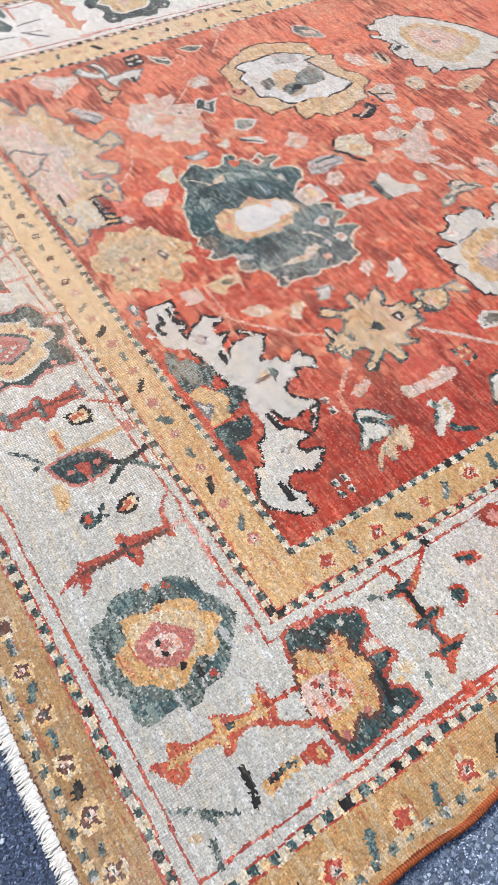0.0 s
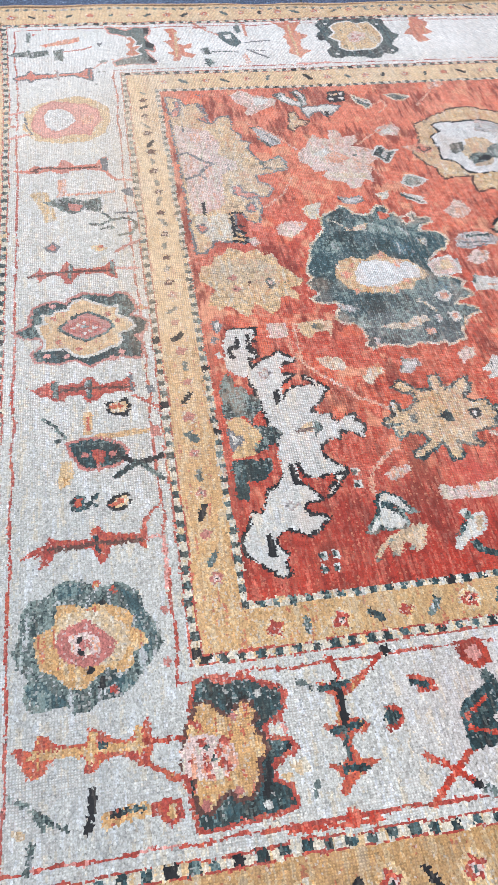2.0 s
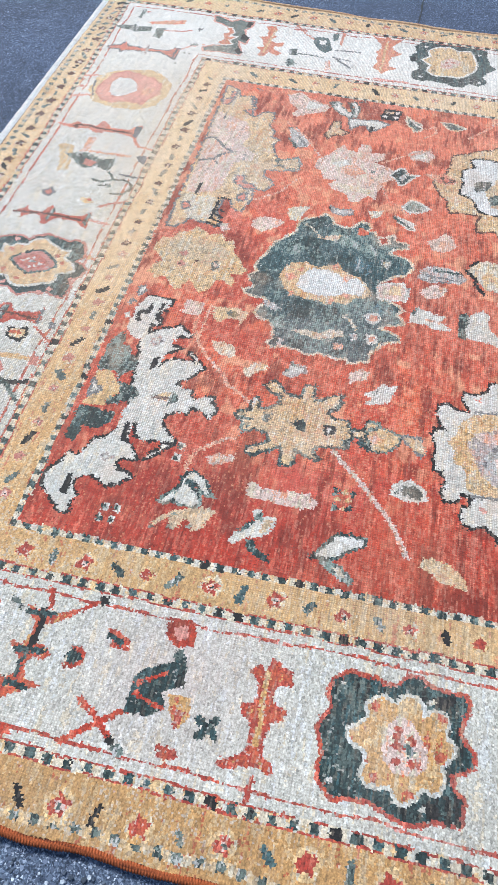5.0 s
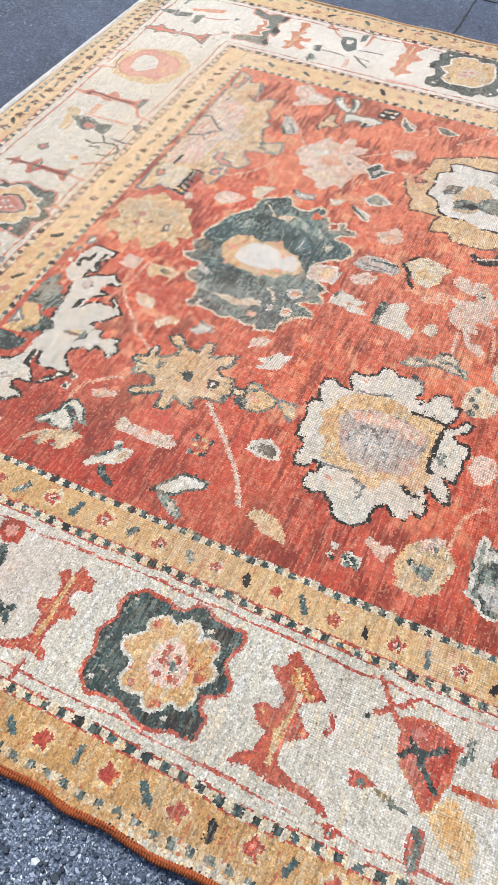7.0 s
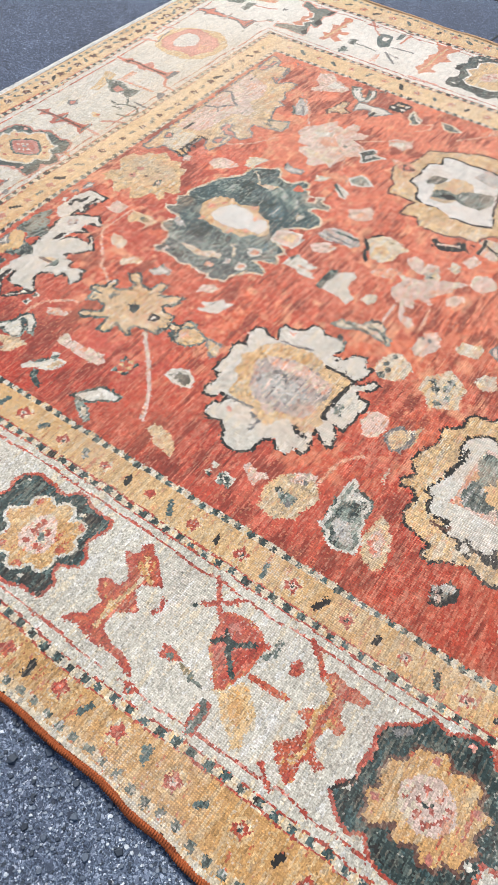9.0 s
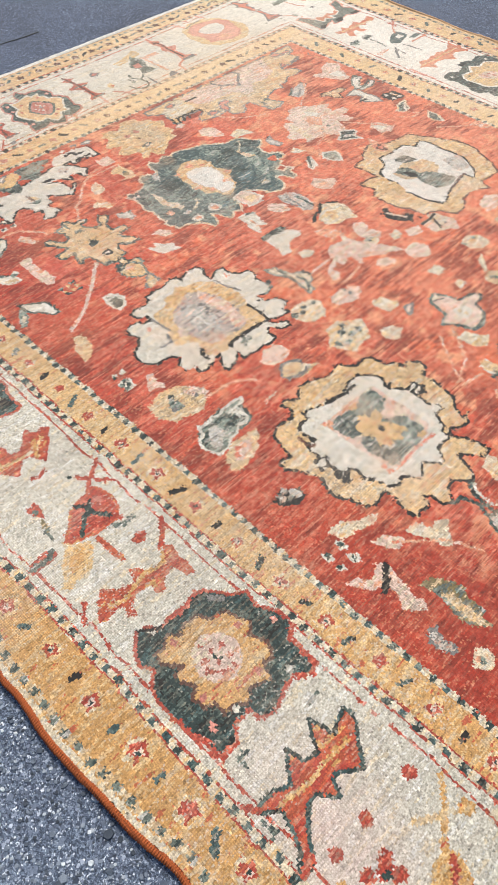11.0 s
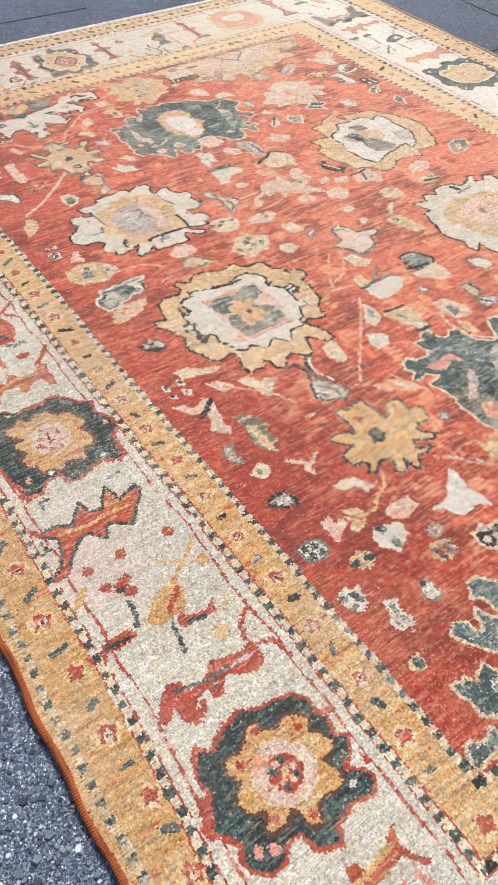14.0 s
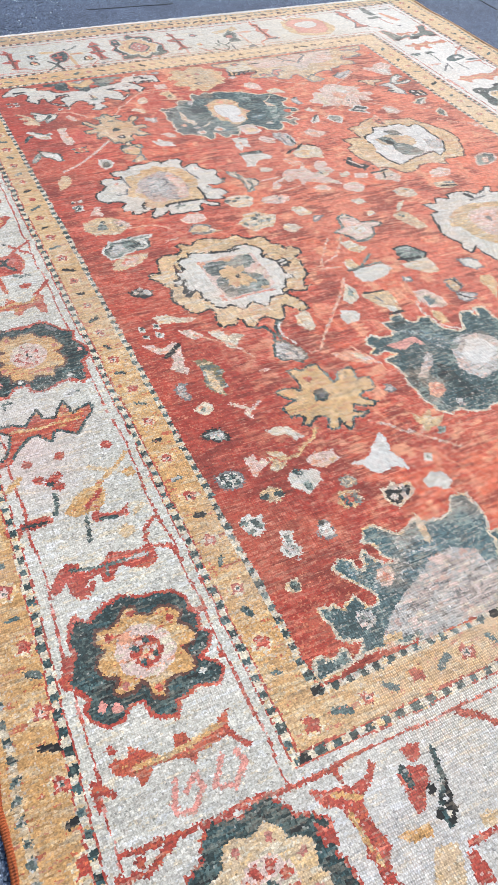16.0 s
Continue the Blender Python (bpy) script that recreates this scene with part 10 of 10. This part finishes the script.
f = 0.6 * f * rough
colour = colour + (warp - colour) * np.clip(f, 0, 0.8)[..., None]
deep = np.clip((soft_noise(0.36, 5, 44) + 0.6 * soft_noise(0.5, 1.2, 45) + 0.35 * soft_noise(14, 16, 46) - 0.4) * 1.2, 0, 0.55)
colour = colour * (1 - np.clip(deep * rough, 0, 0.7) * np.where(dark, 0.2, 0.35))[..., None]
# pairs of rows beaten down unevenly: small lighter and darker clumps of knots
clumps = 0.65 * soft_noise(0.8, 1.3, 101) + 0.5 * soft_noise(1.6, 0.8, 102)
colour = colour * (1 + clumps * np.where(R_FIELD > 0, 0.16, 0.10))[..., None]
# how far the pile is worn down to the weave: plush along the near border, thin in the field and at the left end
thin = np.interp(GY, [0, 50, 62, 90, 120, 320], [0.12, 0.2, 0.45, 0.75, 0.9, 0.9])
thin = np.maximum(thin, np.interp(GX, [0, 40, 70, 85], [0.28, 0.28, 0.25, 0.0]))
thin = np.maximum(thin, 0.6 * np.exp(-((GX - 195) / 22) ** 2) * (GY < 60))
thin = thin * np.interp(GX, [60, 130], [0.72, 1.0])
thin = np.clip(thin + 0.35 * soft_noise(20, 20, 71) + 0.2 * soft_noise(5, 5, 72), 0.05, 1)
# worn greens: short pale and dark hatches where the pile has gone unevenly
greens = np.isin(ink, [INK[n] for n in ("green", "bluegreen", "greygreen", "blue", "palegreen")])
hatch = soft_noise(0.4, 1.7, 111) + 0.7 * soft_noise(1.0, 0.5, 112) + 0.8 * soft_noise(7, 6, 113) + 0.35 * grain
amount = np.where(R_FIELD > 0, 1.0, np.where(GX < 48, 0.8, 0.4)) * greens
fade(0.62 * soft_step(hatch, 0.2, 1.0) * amount, (166, 178, 166))
fade(0.5 * soft_step(-hatch, 0.2, 1.0) * amount, (34, 52, 50))
# pale figures of the field: single knots rubbed to peach, grey or cream
pales = np.isin(ink, [INK[n] for n in ("pale", "cream", "ivory", "white", "tan", "goldpale", "palegrey", "peach", "mauve", "gold")]) & (R_FIELD > 0)
nap = soft_noise(0.45, 1.2, 121) + 0.6 * soft_noise(1.3, 0.5, 122) + 0.7 * soft_noise(5, 5, 123) + 0.3 * grain
bright = np.isin(ink, [INK["ivory"], INK["white"]])
fade(np.where(bright, 0.14, 0.5) * soft_step(nap, 0.45, 1.2) * pales, (198, 128, 100))
fade(np.where(bright, 0.2, 0.45) * soft_step(-nap, 0.5, 1.2) * pales, (128, 116, 100))
fade(0.2 * (bright & (R_FIELD > 0)), (232, 228, 220))
# rows of knots: shade of alternate, lower rows is painted into the colour
row_shade = 1 + 0.09 * np.where(np.arange(NY) % 2 == 0, 1, -1)[:, None] * soft_step(thin, 0.2, 0.8)
colour = colour * row_shade[..., None]
colour = np.clip(0.93 * colour ** 1.1, 0.004, 0.95)
# ---- the woven sheet ----
VX = X0 + np.arange(NX + 1) * PITCH
VY = Y0 + np.arange(NY + 1) * PITCH
HX, HY = np.meshgrid(VX, VY)


def ripple(x, y):
    """The rug's own low waves, in metres, for x and y in centimetres."""
    return 0.0016 * np.sin(x / 23.0 + 0.7 * np.sin(y / 41.0)) + 0.0012 * np.sin(y / 17.0 + x / 60.0)


def surface(x, y):
    return 0.0115 + ripple(x, y)


alive = (EDGE_R > 0) & True
HZ = surface(HX, HY) + 0.0003 * rng.standard_normal(HX.shape)
# carved relief: dark, corroded dyes lie lower than the pale wool
low = np.isin(ink, [INK["black"], INK["green"], INK["brown"]])
sink = np.zeros(HX.shape)
sink[:-1, :-1] += low
sink[1:, 1:] += low
HZ = HZ - 0.0007 * sink / 2
# no knot is square: each corner has slipped a little
JX = HX + np.clip(0.085 * rng.standard_normal(HX.shape), -0.15, 0.15)
JY = HY + np.clip(0.085 * rng.standard_normal(HX.shape), -0.15, 0.15)
POINTS = np.stack([JX / 100, JY / 100, HZ], -1).reshape(-1, 3).astype(np.float32)
row = NX + 1

rug = new("rug")
tagged(rug, "worn knotted wool rug, terracotta field, ivory floral border, on asphalt", "rug")
LABELS = {
    "field": "faded terracotta red wool field", "main_border": "ivory wool main border", "inner_guard_border": "mustard gold guard border with dotted edges",
    "outer_guard_border": "mustard gold outer guard border", "green_medallion": "dark green serrated medallion with cream centre",
    "grey_medallion": "ivory and grey worn medallion", "center_medallion": "gold and ivory medallion with green diamond", "border_rosette": "gold flower in dark surround",
    "leaf_palmette": "white serrated leaf palmette with green patches", "blue_medallion": "grey-green medallion with pale centre",
    "yellow_medallion": "yellow and ivory serrated medallion", "ivory_medallion": "ivory medallion with yellow ring", "star_flower": "gold star flower with green outline",
    "corner_palmette": "blue-grey and ivory corner palmette", "faded_palmette": "faded cream palmette", "border_bar": "rust red serrated bar",
    "corner_rosette": "gold half rosette in dark green surround", "pale_flower": "pale pink flower",
}


def split_islands():
    """Figures drawn in one go but lying apart become parts of their own; stray knots join the ground they lie in."""
    flat = piece.reshape(-1)
    back = np.where(R_FIELD > 0, 0, np.where(R_IN > 0, 2, np.where(R_OUT > 0, 1, 3))).reshape(-1)
    jobs = {}
    for cell in np.flatnonzero(flat > 3):
        jobs.setdefault(int(flat[cell]), []).append(int(cell))
    for pid, cells in jobs.items():
        left = set(cells)
        groups = []
        while left:
            todo = [left.pop()]
            got = []
            while todo:
                k = todo.pop()
                got.append(k)
                for n in (k - 1, k + 1, k - NX, k + NX, k - NX - 1, k - NX + 1, k + NX - 1, k + NX + 1):
                    if n in left:
                        left.remove(n)
                        todo.append(n)
            groups.append(got)
        groups.sort(key=len, reverse=True)
        for g in groups[1:]:
            if len(g) < 40 or HOLDER[pid] >= 0:
                flat[g] = back[g] if HOLDER[pid] < 0 else HOLDER[pid]
            else:
                PIECES.append(PIECES[pid])
                HOLDER.append(-1)
                flat[g] = len(PIECES) - 1


split_islands()
flat_piece = piece.reshape(-1)
MADE = {}
flat_alive = alive.reshape(-1)
flat_colour = np.concatenate([colour, thin[..., None]], -1).reshape(-1, 4).astype(np.float32)
order = np.argsort(flat_piece, kind="stable")
order = order[flat_alive[order]]
cuts = np.searchsorted(flat_piece[order], np.arange(len(PIECES) + 1))
for pid, name in enumerate(PIECES):
    cells = order[cuts[pid]:cuts[pid + 1]]
    if len(cells) == 0:
        continue
    a = (cells // NX) * row + cells % NX
    quads = np.stack([a, a + 1, a + 1 + row, a + row], -1)
    used, index = np.unique(quads, return_inverse=True)
    me = bpy.data.meshes.new(name)
    me.vertices.add(len(used))
    me.vertices.foreach_set("co", POINTS[used].reshape(-1))
    me.loops.add(len(cells) * 4)
    me.loops.foreach_set("vertex_index", index.reshape(-1).astype(np.int32))
    me.polygons.add(len(cells))
    me.polygons.foreach_set("loop_start", np.arange(len(cells), dtype=np.int32) * 4)
    me.update(calc_edges=True)
    dye = me.attributes.new("dye", "FLOAT_COLOR", "FACE")
    dye.data.foreach_set("color", flat_colour[cells].reshape(-1))
    me.polygons.foreach_set("use_smooth", np.ones(len(cells), bool))
    me.materials.append(WOOL)
    ob = new(name, me)
    ob.parent = MADE.get(HOLDER[pid], rug)
    MADE[pid] = ob
    tagged(ob, LABELS.get(name, ""))


# ---- edges of the rug ----


def foundation_sheet():
    """The woven back: a thin slab just under the pile, following the same outline."""
    bm = bmesh.new()
    rim = []
    for x in np.linspace(-4, 419, 120):
        rim.append((x, float(np.interp(x, CX, EDGE_N)) + 0.3))
    for y in np.linspace(2, 314, 60):
        rim.append((419.5, y))
    for x in np.linspace(419, -4, 120):
        rim.append((x, float(np.interp(x, CX, EDGE_F)) - 0.3))
    for y in np.linspace(314, 2, 60):
        rim.append((float(np.interp(y, CY, EDGE_W)) + 0.3, y))
    top = [bm.verts.new((x / 100, y / 100, float(surface(x, y)) - 0.0012)) for x, y in rim]
    bottom = [bm.verts.new((x / 100, y / 100, -0.001)) for x, y in rim]
    for k in range(len(rim)):
        n = (k + 1) % len(rim)
        bm.faces.new((top[k], bottom[k], bottom[n], top[n]))
    bm.faces.new(bottom)
    return part("woven_back", bm, FRINGE, rug, "pale wool edge of the woven back")


def cord(edge, sign, yarn, label):
    """Overcast selvage: two yarns wrapped round the long edge."""
    bm = bmesh.new()
    steps, around = 5200, 10
    prev = None
    for k in range(steps + 1):
        x = -4.5 + 424.0 * k / steps
        y = float(np.interp(x, CX, edge)) - sign * 0.35
        z = float(surface(x, y)) * 100 - 0.25 + 0.15 * math.sin(x / 9.0)
        loop = []
        for q in range(around):
            a = 2 * math.pi * q / around
            r = 0.68 + 0.07 * math.sin(x * 2 * math.pi / 0.52 + 1.2 * a) + 0.14 * noise.noise((x * 0.33, 0.5 * math.cos(a), sign)) + 0.1 * noise.noise((x * 1.7, a, 0.0))
            loop.append(bm.verts.new((x / 100, (y + 1.1 * r * math.cos(a)) / 100, max(0.0, (z + r * math.sin(a)) / 100))))
        if prev:
            for q in range(around):
                n = (q + 1) % around
                bm.faces.new((prev[q], prev[n], loop[n], loop[q]))
        prev = loop
    for f in bm.faces:
        f.smooth = True
    return part("selvage_cord", bm, yarn, rug, label)


def fringe():
    """Short cut wool ends along the end of the rug, lying on the ground."""
    r = random.Random(5)
    verts, faces = [], []
    y = 1.0
    while y < 317:
        edge_x = float(np.interp(y, CY, EDGE_W))
        for _ in range(3):
            length = r.uniform(2.0, 3.4)
            lean = r.uniform(-1.0, 0.7)
            w = r.uniform(0.14, 0.26)
            h = r.uniform(0.3, 1.0)
            px, py = edge_x + 0.6, y + r.uniform(-0.2, 0.2)
            b = len(verts)
            for s, (t, taper) in enumerate(((0, 1.0), (0.35, 1.1), (0.7, 0.9), (1, 0.35))):
                cx = px - length * t
                cy = py + lean * t * t + 0.15 * math.sin(6 * t + y)
                cz = max(0.12, 0.85 * (1 - t) ** 1.2 + h * math.sin(math.pi * t))
                ww = w * taper
                verts += [(cx / 100, (cy - ww) / 100, (cz - 0.05) / 100), (cx / 100, cy / 100, (cz + ww) / 100), (cx / 100, (cy + ww) / 100, (cz - 0.05) / 100)]
                if s:
                    o = b + 3 * (s - 1)
                    for q in range(3):
                        n = (q + 1) % 3
                        faces.append((o + q, o + n, o + 3 + n, o + 3 + q))
        y += r.uniform(0.10, 0.2)
    me = bpy.data.meshes.new("fringe")
    me.from_pydata(verts, [], faces)
    me.materials.append(FRINGE)
    me.polygons.foreach_set("use_smooth", np.ones(len(faces), bool))
    ob = new("fringe", me)
    ob.parent = rug
    return tagged(ob, "short off-white wool fringe", kind="stuff")


foundation_sheet()
cord(EDGE_N, 1, CORD, "rust orange overcast wool selvage cord")
cord(EDGE_F, -1, PALE_CORD, "faded tan overcast wool selvage cord")
fringe()


# ---- loose and bedded stone chips beside the rug, and joints in the asphalt ----


def chips():
    r = random.Random(9)
    verts, faces = [], []
    spots = []
    for _ in range(15000):
        spots.append((r.uniform(-0.2, 4.1), r.uniform(-0.5, -0.03), 1.0))
    for _ in range(3500):
        spots.append((r.uniform(-0.7, -0.07), r.uniform(-0.1, 1.2), 1.0))
    for _ in range(1500):
        spots.append((r.uniform(-0.2, 4.1), r.uniform(-0.5, -0.03), 2.0))
    for x, y, k in spots:
        if y < 0 and -0.06 < x and y * 100 > float(np.interp(x * 100, CX, EDGE_N)) - 1.0:
            continue
        s = k * (0.0016 + 0.0042 * r.random() ** 2.5)
        a = r.uniform(0, 6.28)
        b = len(verts)
        n = r.choice((5, 6))
        for q in range(n):
            t = a + 6.283 * q / n
            d = s * r.uniform(0.75, 1.2)
            verts.append((x + d * math.cos(t), y + d * math.sin(t), -0.004))
        for q in range(n):
            vx, vy, _ = verts[b + q]
            verts.append((x + (vx - x) * 0.72, y + (vy - y) * 0.72, -0.002 + s * r.uniform(0.25, 0.5)))
        for q in range(n):
            m = (q + 1) % n
            faces.append((b + q, b + m, b + n + m, b + n + q))
        faces.append(tuple(b + n + q for q in range(n)))
    me = bpy.data.meshes.new("stone_chips")
    me.from_pydata(verts, [], faces)
    me.materials.append(STONE)
    return tagged(new("stone_chips", me), "small grey stone chips bedded in the asphalt", "gravel", kind="stuff")


def joint(points, width):
    """A dark, tar-filled seam between two lengths of asphalt."""
    r = random.Random(3)
    bm = bmesh.new()
    prev = None
    (ax, ay), (bx, by) = points
    n = int(math.hypot(bx - ax, by - ay) / 0.04)
    ux, uy = (bx - ax) / n, (by - ay) / n
    size = math.hypot(ux, uy)
    for k in range(n + 1):
        w = width * r.uniform(0.5, 1.2) / size
        x, y = ax + ux * k + r.uniform(-0.003, 0.003), ay + uy * k + r.uniform(-0.003, 0.003)
        pair = [bm.verts.new((x - uy * w, y + ux * w, -0.0004)), bm.verts.new((x + uy * w, y - ux * w, -0.0004))]
        low = [bm.verts.new((v.co.x, v.co.y, -0.008)) for v in pair]
        if prev:
            bm.faces.new((prev[0], prev[1], pair[1], pair[0]))
            bm.faces.new((prev[1], prev[3], low[1], pair[1]))
            bm.faces.new((prev[2], prev[0], pair[0], low[0]))
        prev = pair + low
    me = bpy.data.meshes.new("asphalt_joint")
    bm.to_mesh(me)
    bm.free()
    me.materials.append(TAR)
    return tagged(new("asphalt_joint", me), "dark tar-filled seam in the asphalt", "seam", kind="structure")


chips()
joint([(1.24, 3.22), (1.27, 5.5)], 0.004)
joint([(-1.5, 3.72), (4.0, 3.5)], 0.004)
joint([(-0.36, 1.3), (-0.33, 1.8)], 0.003)
